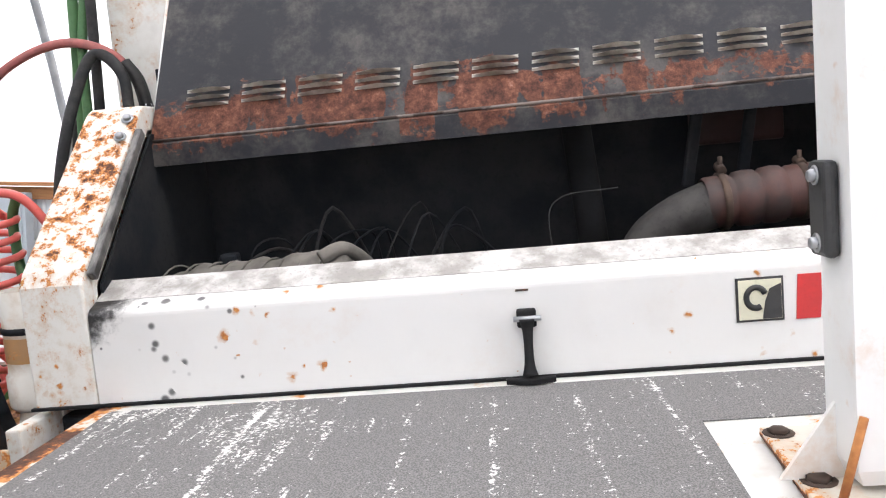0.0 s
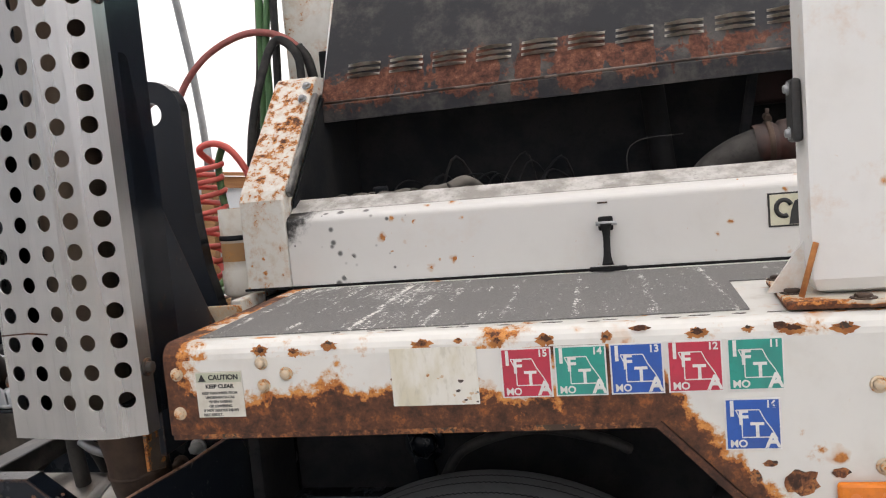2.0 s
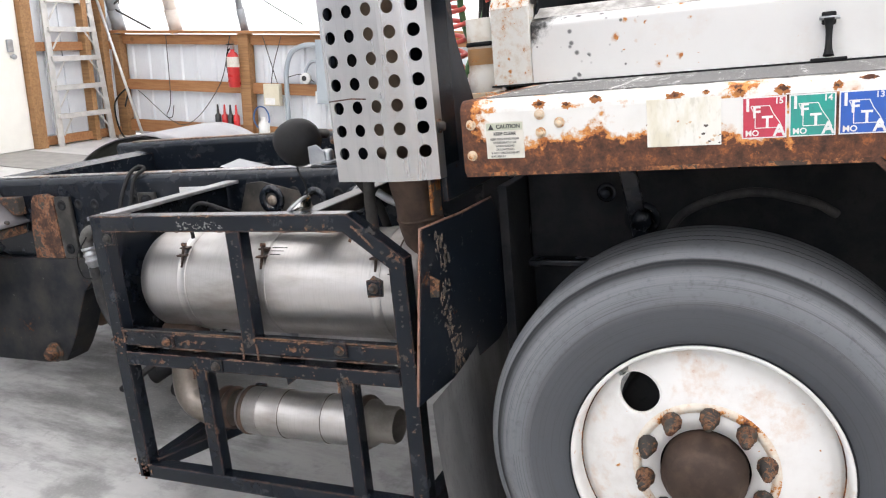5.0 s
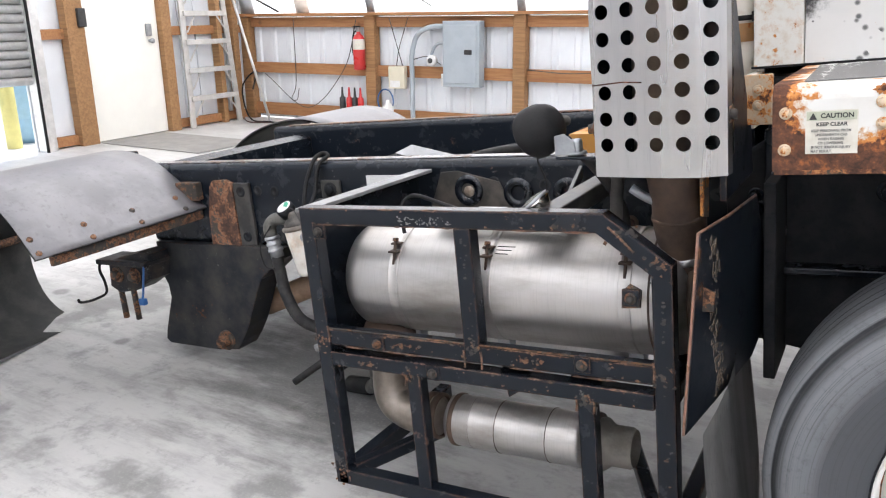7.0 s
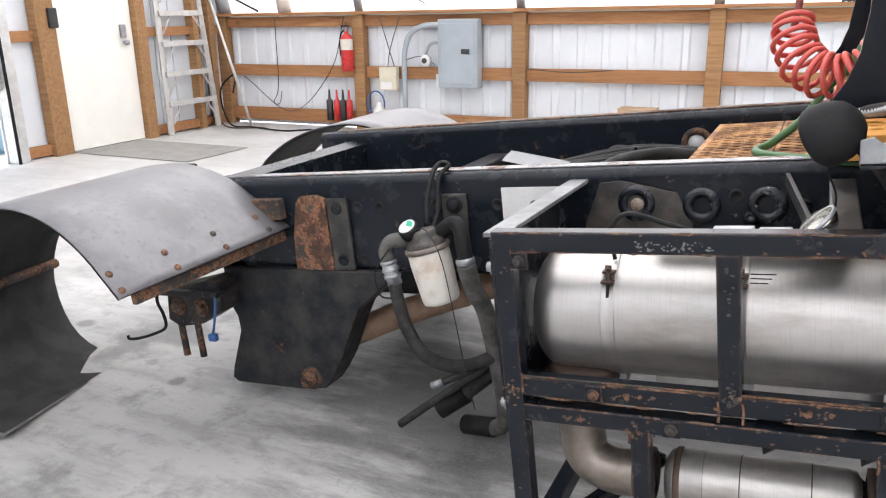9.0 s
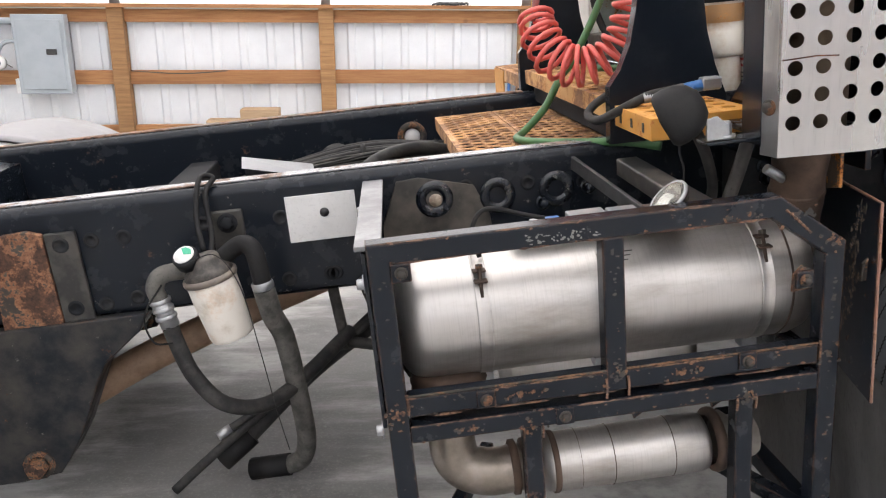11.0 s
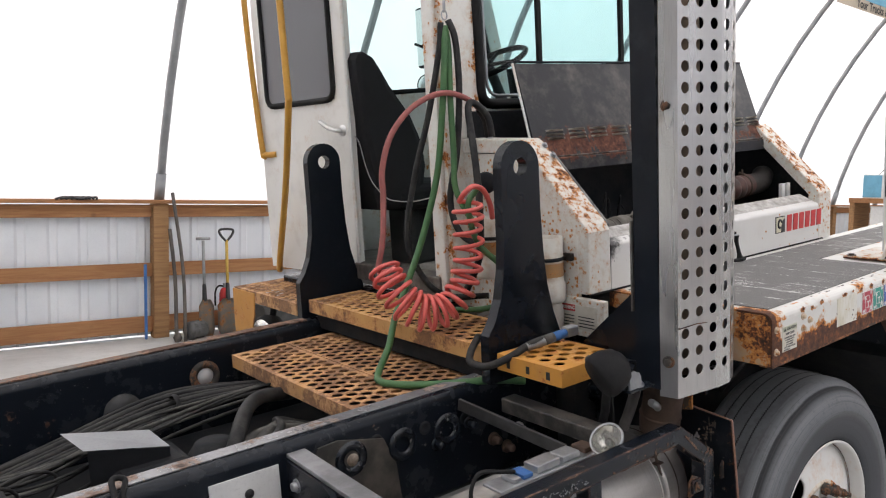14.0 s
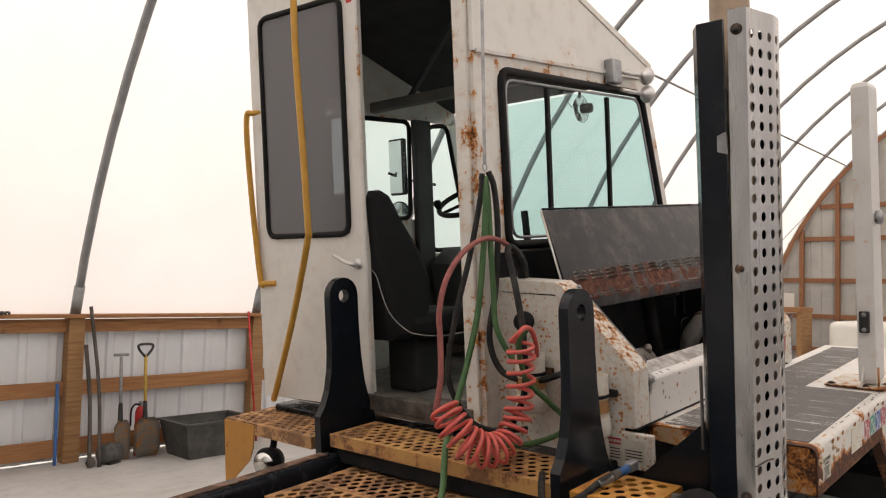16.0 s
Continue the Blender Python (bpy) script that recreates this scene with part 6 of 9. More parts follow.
tp("old_sticker", box((0.131, 0.9185, 1.338), (0.278, 0.9198, 1.436), 0.0005), surface("faded_sticker_film", (0.60, 0.565, 0.44), (0.70, 0.685, 0.62), 16.0, 0.45, bump=0.25, grain=70.0, spread=(0.4, 0.6), stretch=(1, 1, 0.4)), "blank weathered sticker patch", fender)
random.seed(61)
for k in range(14):
    u, w, a = 0.275 - 0.09 * random.random() ** 1.5, 1.341 + 0.05 * random.random() ** 1.5, random.uniform(0.0012, 0.004)
    tp("sticker_chip", prism([(u + 1.5 * a * math.cos(q) * random.uniform(0.4, 1.2), w + a * math.sin(q) * random.uniform(0.4, 1.2)) for q in np.linspace(0, 5.4, 8)], 1, 0.9181, 0.9186), RIVET if k % 3 else DARKCHIP, parent=fender)

# decals on the fender
FACE = Matrix(((1, 0, 0, 0), (0, 0, -1, 0), (0, 1, 0, 0), (0, 0, 0, 1)))


def on_side(u, w, v=0.9176):
    return Matrix.Translation((u, v, w)) @ FACE


def state_outline(bm, u, w, s):
    pts = [(-0.30, 0.28), (0.12, 0.28), (0.2, 0.1), (0.33, -0.1), (0.42, -0.28), (0.3, -0.33), (0.28, -0.25), (-0.2, -0.25), (-0.2, 0.05)]
    for p, q in zip(pts, pts[1:] + pts[:1]):
        beam((u + p[0] * s, 0.9172, w + p[1] * s), (u + q[0] * s, 0.9172, w + q[1] * s), 0.0016, 0.0006, 0, (0, 1, 0), bm)


def tax_decal(u, w, colour, year, tilt=0.0):
    d = tp("tax_decal", box((u - 0.041, 0.9188, w - 0.041), (u + 0.041, 0.9198, w + 0.041)), INKWHITE, "square tax decal with white letters on a coloured ground", fender)
    d2 = new("decal_field", link_mesh("decal_field", box((u - 0.0385, 0.9179, w - 0.0385), (u + 0.0385, 0.9187, w + 0.0385)), colour))
    d2.parent = TR
    tagged(d2, "coloured field of a tax decal")
    bm = bmesh.new()
    state_outline(bm, u, w, 0.082)
    part("outline", bm, INKWHITE, d2)
    for ch, du, dw, s in (("I", -0.030, 0.024, 0.034), ("F", -0.014, 0.010, 0.032), ("T", 0.006, -0.010, 0.032), ("A", 0.028, -0.027, 0.032), ("MO", -0.022, -0.031, 0.016), (year, 0.027, 0.031, 0.016)):
        letters(ch, INKWHITE, s, on_side(u + du, w + dw), d2)


FAINTINK = surface("faded_print", (0.09, 0.09, 0.085), (0.18, 0.18, 0.17), 60, 0.6, bump=0)
U0, DU = 0.358, 0.0875
for k, (c, y) in enumerate(((DRED, "15"), (DGREEN, "14"), (DBLUE, "13"), (DRED, "12"), (DGREEN, "11"))):
    tax_decal(U0 + k * DU * (0.985 + 0.004 * k), 1.388 + 0.0004 * k, c, y)
tax_decal(0.70, 1.295, DBLUE, "16")
cs = tp("caution_sticker", box((-0.228, 0.9188, 1.327), (-0.139, 0.9198, 1.409)), PAPER, "worn white caution sticker with dark print", fender)
cs2 = tp("sticker_band", box((-0.226, 0.918, 1.39), (-0.141, 0.9187, 1.407)), surface("faded_olive", (0.45, 0.47, 0.36), (0.4, 0.42, 0.32), 20, 0.6, bump=0), "faded header of the caution sticker")
letters("CAUTION", INKBLACK, 0.0125, on_side(-0.174, 1.3985), cs2)
letters("KEEP CLEAR", INKBLACK, 0.0098, on_side(-0.183, 1.3825, 0.9183), cs2)
part("warning_triangle", prism([(-0.222, 1.392), (-0.208, 1.392), (-0.215, 1.405)], 1, 0.9174, 0.9179), INKBLACK, cs2)
for k, words in enumerate(("KEEP PERSONNEL FROM", "UNDERNEATH CAB", "WHEN RAISING", "OR LOWERING.", "IF NOT SERIOUS INJURY", "MAY RESULT.")):
    letters(words, FAINTINK, 0.0068, on_side(-0.184 if k < 5 else -0.20, 1.3705 - 0.0078 * k, 0.9183), cs2, sx=0.92)

# white post on the deck
tp("deck_post", prism([(0.812, 0.985), (0.957, 0.985), (0.957, 1.06), (0.812, 1.06)], 2, 1.477, 2.875, bevel=0.026), painted("post_paint", (0.70, 0.70, 0.68), -0.15, spots=0.25, spot_scale=17.0, dirt=0.12), "white square steel post")
tp("post_plate", prism([(0.784, 1.202), (0.763, 0.949), (1.05, 0.928), (1.07, 1.19)], 2, 1.4635, 1.476, bevel=0.002), painted("foot_plate_paint", (0.58, 0.55, 0.48), 0.2, scale=13.0, spots=0.5, spot_scale=22.0, dirt=0.5, edges=[((0, 0, 1), 1.4635, 0.008, 0.3), ((1, 0, 0), 0.765, 0.03, 0.12), ((0, 1, 0), 0.935, 0.03, 0.12)]), "bolted white base plate with rust")
tp("gusset", prism([(0.752, 1.4765), (0.822, 1.4765), (0.822, 1.565), (0.815, 1.565)], 1, 1.035, 1.041), WHITE)
tp("gusset_edge", tube([(0.816, 0.978, 1.563), (0.790, 0.972, 1.479)], 0.0045, 6), ORANGERUST, "white gusset edge stained with rust")
for u, v in ((0.799, 1.175), (0.790, 1.03), (0.875, 0.958), (1.02, 0.965)):
    tp("plate_bolt", bolt((u, v, 1.476), (0, 0, 1), 0.013, 0.006), HEATRUST)
lt = tp("latch_plate", box((0.796, 1.005, 1.72), (0.8115, 1.05, 1.82), 0.006), INKBLACK, "black latch plate with two bolts")
for w in (1.735, 1.805):
    tp("latch_bolt", bolt((0.796, 1.028, w), (-1, 0, 0), 0.007, 0.006), GALV, parent=lt)
tp("post_knob", lathe([(0, 0), (0.03, 0), (0.035, 0.02), (0.02, 0.03), (0, 0.03)], (0.88, 0.985, 2.25), (0, -1, 0), 16), GALV)

# engine housing: side panel, sloped corner columns
side = [(1.545, 1.462), (1.545, 1.624)] + [(1.545 + 0.02 - 0.02 * math.cos(a), 1.624 + 0.02 * math.sin(a)) for a in np.linspace(0.25, 1.2, 5)] + [(1.568, 1.646), (1.64, 1.682), (1.64, 1.668), (1.57, 1.632), (1.56, 1.62), (1.56, 1.462)]
panel = tp("side_panel", prism(side, 0, -0.29, 1.265), COWL, "white engine side panel, sooty along its top edge")
tp("soot_ledge", prism([(1.578, 1.6515), (1.638, 1.6815), (1.638, 1.6828), (1.578, 1.6528)], 0, -0.288, 1.26), surface("sooty_ledge", (0.30, 0.285, 0.26), (0.58, 0.565, 0.54), 16.0, 0.85, spread=(0.35, 0.65)), "grey sooty ledge")
for u0, u1 in ((-0.415, -0.292), (1.268, 1.39)):
    col = [(1.545, 1.462), (1.545, 1.69), (1.56, 1.715), (1.865, 2.02), (1.89, 2.035), (2.25, 2.05), (2.25, 1.99), (1.9, 1.98), (1.60, 1.68), (1.60, 1.462)]
    tp("corner_column", prism(col, 0, u0, u1, bevel=0.006), CORNER, "white sloped corner panel speckled with rust")
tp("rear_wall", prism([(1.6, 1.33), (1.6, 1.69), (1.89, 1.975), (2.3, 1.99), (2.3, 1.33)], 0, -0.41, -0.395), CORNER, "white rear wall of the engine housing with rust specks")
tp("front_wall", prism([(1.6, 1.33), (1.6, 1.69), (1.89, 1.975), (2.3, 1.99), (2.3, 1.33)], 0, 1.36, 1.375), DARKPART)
tp("seal_strip", beam((-0.283, 1.565, 1.70), (-0.283, 1.84, 1.975), 0.016, 0.022, 0.004), surface("worn_seal_channel", (0.035, 0.034, 0.033), (0.22, 0.21, 0.195), 26.0, 0.45, spread=(0.42, 0.66), stretch=(1, 0.3, 0.3)), "scuffed dark hood seal channel")
for v, w in ((1.80, 1.965), (1.845, 2.005)):
    tp("corner_bolt", bolt((-0.31, v, w), (0, -0.7, 0.7), 0.009, 0.008), GALV)
lb = tp("latch_base", box((0.486, 1.53, 1.555), (0.52, 1.545, 1.588), 0.004), RUBBER, "black rubber hood latch")
tp("latch_strap", hose([(0.503, 1.525, 1.572), (0.503, 1.522, 1.545), (0.502, 1.51, 1.50), (0.502, 1.505, 1.478)], lambda s: 0.014 - 0.006 * math.sin(math.pi * s), 6, 10), RUBBER, parent=lb)
tp("latch_pull", prism([(0.46, 1.502), (0.502, 1.49), (0.545, 1.502), (0.545, 1.512), (0.46, 1.512)], 2, 1.464, 1.474, bevel=0.002), RUBBER, parent=lb)
tp("latch_pin", tube([(0.48, 1.528, 1.572), (0.528, 1.528, 1.572)], 0.005, 8), GALV, parent=lb)
tp("rust_slot", box((0.487, 1.543, 1.618), (0.51, 1.5448, 1.622), 0.0005), RUSTED, parent=panel)
lg = tp("emblem_square", box((0.862, 1.5425, 1.535), (0.942, 1.5448, 1.612), 0.0005), INKBLACK, "small square black and cream emblem", panel)
eb = tp("emblem_field", box((0.866, 1.541, 1.539), (0.938, 1.5424, 1.608), 0.0005), surface("cream_print", (0.68, 0.66, 0.5), (0.62, 0.6, 0.46), 20, 0.5, bump=0), "cream field of the emblem")
part("emblem_arc", tube([(0.895 + 0.016 * math.cos(a), 1.541, 1.577 + 0.018 * math.sin(a)) for a in np.linspace(0.4, 5.2, 18)], 0.0055, 6), INKBLACK, eb)
part("emblem_blob", prism([(0.905, 1.54), (0.937, 1.54), (0.937, 1.6), (0.918, 1.592), (0.91, 1.57)], 1, 1.5395, 1.541), INKBLACK, eb)
for k in range(6):
    tp("brand_bar", prism([(0.962 + k * 0.056, 1.535), (1.002 + k * 0.056, 1.535), (1.008 + k * 0.056, 1.612), (0.966 + k * 0.056, 1.612)], 1, 1.5425, 1.5448), BRANDRED, "red block of the maker's mark", panel)

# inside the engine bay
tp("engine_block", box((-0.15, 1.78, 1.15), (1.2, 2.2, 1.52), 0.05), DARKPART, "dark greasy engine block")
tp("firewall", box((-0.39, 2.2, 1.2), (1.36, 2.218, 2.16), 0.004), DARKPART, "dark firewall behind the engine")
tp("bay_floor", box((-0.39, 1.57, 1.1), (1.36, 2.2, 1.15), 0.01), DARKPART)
wrap = tp("wiring_harness", hose([(-0.235, 1.78, 1.600), (-0.15, 1.78, 1.618), (-0.02, 1.79, 1.622), (0.10, 1.79, 1.628), (0.15, 1.80, 1.615)], lambda s: 0.064 + 0.003 * math.sin(31 * s) + 0.003 * math.sin(53 * s + 1) - 0.014 * max(0.0, s - 0.85) / 0.15, 12, 20), DUSTY, "dusty grey taped bundle on the engine")
for k in range(9):
    u = -0.215 + 0.04 * k
    tp("tape_edge", tube([(u + 0.02 * math.cos(q) + 0.003 * (k % 3), 1.785 + 0.0675 * math.cos(q), 1.618 + 0.0675 * math.sin(q)) for q in np.linspace(0.2, 3.4, 12)], 0.0022, 5), DUSTY, parent=wrap)
tp("bundle_tail", hose([(0.10, 1.75, 1.68), (0.14, 1.77, 1.695), (0.17, 1.80, 1.675), (0.20, 1.83, 1.63)], 0.016, 6, 8), DUSTY, parent=wrap)
tp("bracket_lug", box((-0.13, 1.8, 1.67), (-0.09, 1.83, 1.70), 0.006), DARKPART)
elb = tp("intake_elbow", hose([(0.752, 1.86, 1.50), (0.756, 1.86, 1.60), (0.785, 1.857, 1.655), (0.845, 1.852, 1.695), (0.91, 1.85, 1.718)], lambda s: 0.043 + 0.008 * s, 6, 24), ELBOW, "dark dusty intake elbow pipe")
tp("hump_hose", lathe([(0.051, 0), (0.054, 0.006), (0.055, 0.05), (0.050, 0.056), (0.050, 0.060), (0.057, 0.066), (0.059, 0.085), (0.057, 0.104), (0.051, 0.109), (0.051, 0.113), (0.058, 0.119), (0.060, 0.138), (0.058, 0.156), (0.052, 0.161), (0.052, 0.166), (0.056, 0.172), (0.056, 0.24)], (0.895, 1.85, 1.721), (1, 0, 0.055), 32), SILICONE, "dull red silicone hump hose", elb)
tp("charge_pipe", hose([(1.12, 1.85, 1.733), (1.25, 1.85, 1.74), (1.34, 1.88, 1.77)], 0.054, 5, 18), ELBOW, parent=elb)
for u in (0.925, 1.085):
    tp("hose_clamp", lathe([(0.0555, 0), (0.0605, 0.002), (0.0605, 0.013), (0.0555, 0.015)], (u, 1.85, 1.7225 + 0.055 * (u - 0.925)), (1, 0, 0.055), 28), HEATRUST, parent=elb)
    tp("clamp_screw", tube([(u + 0.007, 1.835, 1.786), (u + 0.007, 1.865, 1.796)], 0.010, 8), HEATRUST, parent=elb)
    tp("clamp_screw", tube([(u + 0.007, 1.85, 1.785), (u + 0.007, 1.848, 1.815)], 0.005, 8), HEATRUST, parent=elb)
# Pipe colour holds the shade at the back of the bay.
tp("rear_pipe", tube([(0.70, 2.0, 1.45), (0.66, 2.05, 1.95)], 0.035, 14), surface("shaded_bay_pipe", (0.014, 0.014, 0.015), (0.01, 0.01, 0.01), 8, 0.9, spec=0.1), "upright pipe behind the elbow, bay shade put in its colour")
tp("bay_wire", hose([(0.60, 1.78, 1.55), (0.57, 1.8, 1.70), (0.60, 1.82, 1.76), (0.72, 1.84, 1.77)], 0.0015, 8, 6), HOSE)
random.seed(71)
for k in range(12):
    u = -0.18 + k * 0.045
    tp("bay_hose", hose([(u, 1.95, 1.5), (u + 0.02, 1.98, 1.60 + random.uniform(0, 0.08)), (u + random.uniform(0.06, 0.14), 2.05, 1.68 + random.uniform(0, 0.1)), (u + random.uniform(0.12, 0.2), 2.12, 1.6), (u + 0.2, 2.14, 1.5)], random.uniform(0.002, 0.005), 5, 6), HOSE if k % 4 == 0 else DARKPART)
for u in (0.9, 1.02):
    tp("bay_bracket", beam((u, 2.0, 1.75), (u + 0.04, 2.02, 1.95), 0.012, 0.03), DARKPART)
tp("bay_box", box((0.95, 2.08, 1.84), (1.15, 2.18, 1.98), 0.01), surface("dark_red_box", (0.035, 0.012, 0.01), (0.02, 0.01, 0.008), 9, 0.8), "dark reddish box at the back of the bay")
for u in (1.17, 1.22):
    tp("fuse_pair", box((u, 1.68, 1.655), (u + 0.03, 1.70, 1.74), 0.004), INKWHITE)

# hood, propped open
H0, H1, H2, H3 = Vector((-0.292, 1.902, 1.955)), Vector((1.29, 1.845, 1.965)), Vector((-0.257, 2.054, 2.341)), Vector((1.42, 2.06, 2.365))


def hood_point(a, b):
    return (H0 * (1 - a) + H1 * a) * (1 - b) + (H2 * (1 - a) + H3 * a) * b


bm = bmesh.new()
rowsb = [-0.14, -0.02, 0.0] + [0.1 * k for k in range(1, 11)]
gv = []
for b in rowsb:
    row = []
    for i in range(25):
        p = hood_point(i / 24, max(b, 0))
        if b < 0:
            p = p + Vector((0.0, -0.012, b * 0.40))
        row.append(bm.verts.new(p))
    gv.append(row)
for a, b in zip(gv, gv[1:]):
    for i in range(24):
        bm.faces.new((a[i], a[i + 1], b[i + 1], b[i]))
bmesh.ops.recalc_face_normals(bm, faces=bm.faces)
bmesh.ops.solidify(bm, geom=bm.faces[:], thickness=-0.006)
hood = tp("hood", bm, HOODMAT, "open engine hood, black underside with scorched rust band")
tp("hood_edge", tube([hood_point(0, 1) + Vector((0, 0, 0.006)), hood_point(1, 1) + Vector((0, 0, 0.004))], 0.005, 8), BLACK, "dark folded hood edge", hood)
# Thin paler ridge that draws the highlight on the fold.
tp("hood_fold", tube([hood_point(0, 0) + Vector((0, -0.004, 0)), hood_point(1, 0) + Vector((0, -0.004, 0))], 0.004, 6), surface("fold_highlight", (0.16, 0.13, 0.11), (0.04, 0.025, 0.018), 14.0, 0.6, spread=(0.45, 0.55)), "crease along the hood with its highlight put in the colour", hood)
tp("hood_edge", tube([hood_point(0, 0) + Vector((-0.006, 0.0, -0.05)), hood_point(0, 1) + Vector((-0.006, 0.004, 0))], 0.005, 8), WHITE, "white folded hood edge", hood)
hx = (H1 - H0).normalized()
hn = hx.cross((H2 - H0).normalized()).normalized()
if hn.y > 0:
    hn = -hn
hy = (H2 - H0).normalized()
# Pale lips: the light caught by the raised louvres, put into the colour.
LOUV = surface("highlit_louvre_lip", (0.72, 0.69, 0.63), (0.40, 0.34, 0.28), 20.0, 0.4, metal=0.4)
for k in range(12):
    c = hood_point(0.078 + k * 0.0805, 0.235 if k else 0.235)
    for j in range(3):
        o = c + hy * (j - 1) * 0.018
        bm = bmesh.new()
        for i in range(8):
            x0, x1 = -0.05 + 0.1 * i / 8, -0.05 + 0.1 * (i + 1) / 8
            d0, d1 = 0.014 * math.sin(math.pi * i / 8), 0.014 * math.sin(math.pi * (i + 1) / 8)
            a, b2 = o + hx * x0 + hn * 0.004, o + hx * x1 + hn * 0.004
            quad(bm, a, b2, b2 + hn * d1 - hy * 0.004, a + hn * d0 - hy * 0.004)
            quad(bm, a + hn * d0 - hy * 0.004, b2 + hn * d1 - hy * 0.004, b2 - hy * 0.008, a - hy * 0.008)
        bmesh.ops.solidify(bm, geom=bm.faces[:], thickness=0.001)
        tp("louvre", bm, LOUV, parent=hood)
# exhaust stack: perforated shield, black channel behind it, pipe
PROFILE = [Vector((-0.684, 1.045, 0)), Vector((-0.672, 0.991, 0)), Vector((-0.498, 0.968, 0)), Vector((-0.440, 0.9715, 0)), Vector((-0.383, 0.995, 0)), Vector((-0.380, 1.03, 0))]
W0, W1 = 1.272, 2.925
ROWP = 0.0578
LEAN = 0.012


def shield():
    """Five columns of holes in three facets, with plain flanges; the rear flange is dented at its bolts."""
    bm = bmesh.new()
    up = Vector((0, 0, 1))
    my, nrow = 0.0439, 27
    top = W0 + 2 * my + nrow * ROWP
    for (a, b), cols in zip(zip(PROFILE, PROFILE[1:]), (0, 3, 1, 1, 0)):
        d = b - a
        if not cols:
            n, rows = 60, []
            for i in range(n + 1):
                w = W0 + (W1 - W0) * i / n
                dent = -0.006 * math.exp(-((w - 2.11) / 0.07) ** 2) + 0.005 * math.exp(-((w - 1.50) / 0.05) ** 2) + 0.0016 * math.sin(17 * w)
                mid = (a + b) / 2 + Vector((dent, 0.2 * dent, 0)) * (1 if a.x < -0.5 else 0)
                rows.append([bm.verts.new(q + up * w) for q in (a, mid, b)])
            for p, q in zip(rows, rows[1:]):
                for j in range(2):
                    bm.faces.new((p[j], p[j + 1], q[j + 1], q[j])).smooth = True
            continue
        px = min(0.058, d.length / cols)
        mx = (d.length - cols * px) / 2
        perforated(bm, a + up * W0, d, up, cols, nrow, px, ROWP, 0.0160, 0.003, margin=(mx, my), seg=16)
        quad(bm, a + up * top, b + up * top, b + up * W1, a + up * W1)
    for q in bm.verts:
        q.co.y -= LEAN * (q.co.z - W0)
    return bm


sh_ = tp("heat_shield", shield(), SHIELD, "stainless perforated exhaust heat shield")
tp("shield_crease", tube([(-0.670, 0.9865, 1.479), (-0.60, 0.9775, 1.483), (-0.556, 0.9715, 1.480)], 0.0016, 6), LIPRUST, "rusty crease across the shield", sh_)
for u, v, w in ((-0.680, 1.010, 2.108), (-0.680, 1.000, 2.86), (-0.680, 1.016, 1.38), (-0.3815, 1.012, 1.40), (-0.3815, 1.003, 2.1)):
    tp("shield_bolt", bolt((u, v, w), (-0.95, -0.31, 0) if u < -0.5 else (1, 0, 0), 0.012, 0.012), RUSTED, parent=sh_)
tp("stack_channel", prism([(-0.686, 1.042), (-0.672, 1.042), (-0.672, 1.120), (-0.62, 1.155), (-0.412, 1.155), (-0.412, 1.02), (-0.400, 1.02), (-0.400, 1.167), (-0.625, 1.167), (-0.686, 1.128)], 2, 1.29, 2.90, bevel=0.003), LUGBLACK, "black steel channel behind the heat shield")
tp("channel_edge", box((-0.645, 1.168, 1.50), (-0.632, 1.176, 1.78), 0.002), surface("bare_channel_edge", (0.16, 0.15, 0.135), (0.09, 0.08, 0.07), 12.0, 0.5), "bare brownish edge strip of the channel")
tp("channel_tab", prism([(1.03, 2.47), (1.06, 2.48), (1.06, 2.53), (1.035, 2.54)], 0, -0.712, -0.702), GALV)
tp("stack_pipe", tube([(-0.54, 1.075, 1.29), (-0.54, 1.075, 3.35)], 0.064, 20), surface("tan_stack_pipe", (0.34, 0.26, 0.19), (0.24, 0.18, 0.13), 8.0, 0.5, metal=0.5), "tan discoloured exhaust stack pipe")
tp("stack_elbow", hose([(-0.535, 1.12, 1.36), (-0.532, 1.138, 1.27), (-0.528, 1.16, 1.15), (-0.522, 1.182, 1.04), (-0.516, 1.2, 0.95)], lambda s: 0.066 - 0.007 * s + 0.0016 * math.sin(26 * s), 10, 24), HEATRUST, "rusty brown exhaust elbow")
for w in (1.14,):
    tp("pipe_band", lathe([(0.062, 0), (0.066, 0.003), (0.066, 0.009), (0.062, 0.012)], (-0.528, 1.162, w), (-0.05, -0.19, 1), 24), HEATRUST)
tp("pipe_band", lathe([(0.058, 0), (0.064, 0.004), (0.064, 0.02), (0.058, 0.024)], (-0.522, 1.184, 1.03), (-0.05, -0.19, 1), 24), SHIELD, "steel band clamp on the elbow")
tp("pipe_flange", prism([(1.09, 1.16), (1.15, 1.145), (1.16, 1.29), (1.09, 1.29)], 0, -0.463, -0.455, bevel=0.002), painted("pale_rusty_flange", (0.13, 0.10, 0.075), 0.5, rough=0.7, scale=20.0), "pale rusted flange beside the exhaust elbow")
tp("stack_gusset", prism([(1.072, 1.2), (1.44, 1.2), (1.42, 1.31), (1.316, 1.445), (1.149, 1.726), (1.107, 2.0), (1.095, 2.01), (1.072, 2.01)], 0, -0.415, -0.40, bevel=0.002), worn_black("gusset_black", 0.04, 0.085, 1.2, 0.35), "black triangular gusset plate")
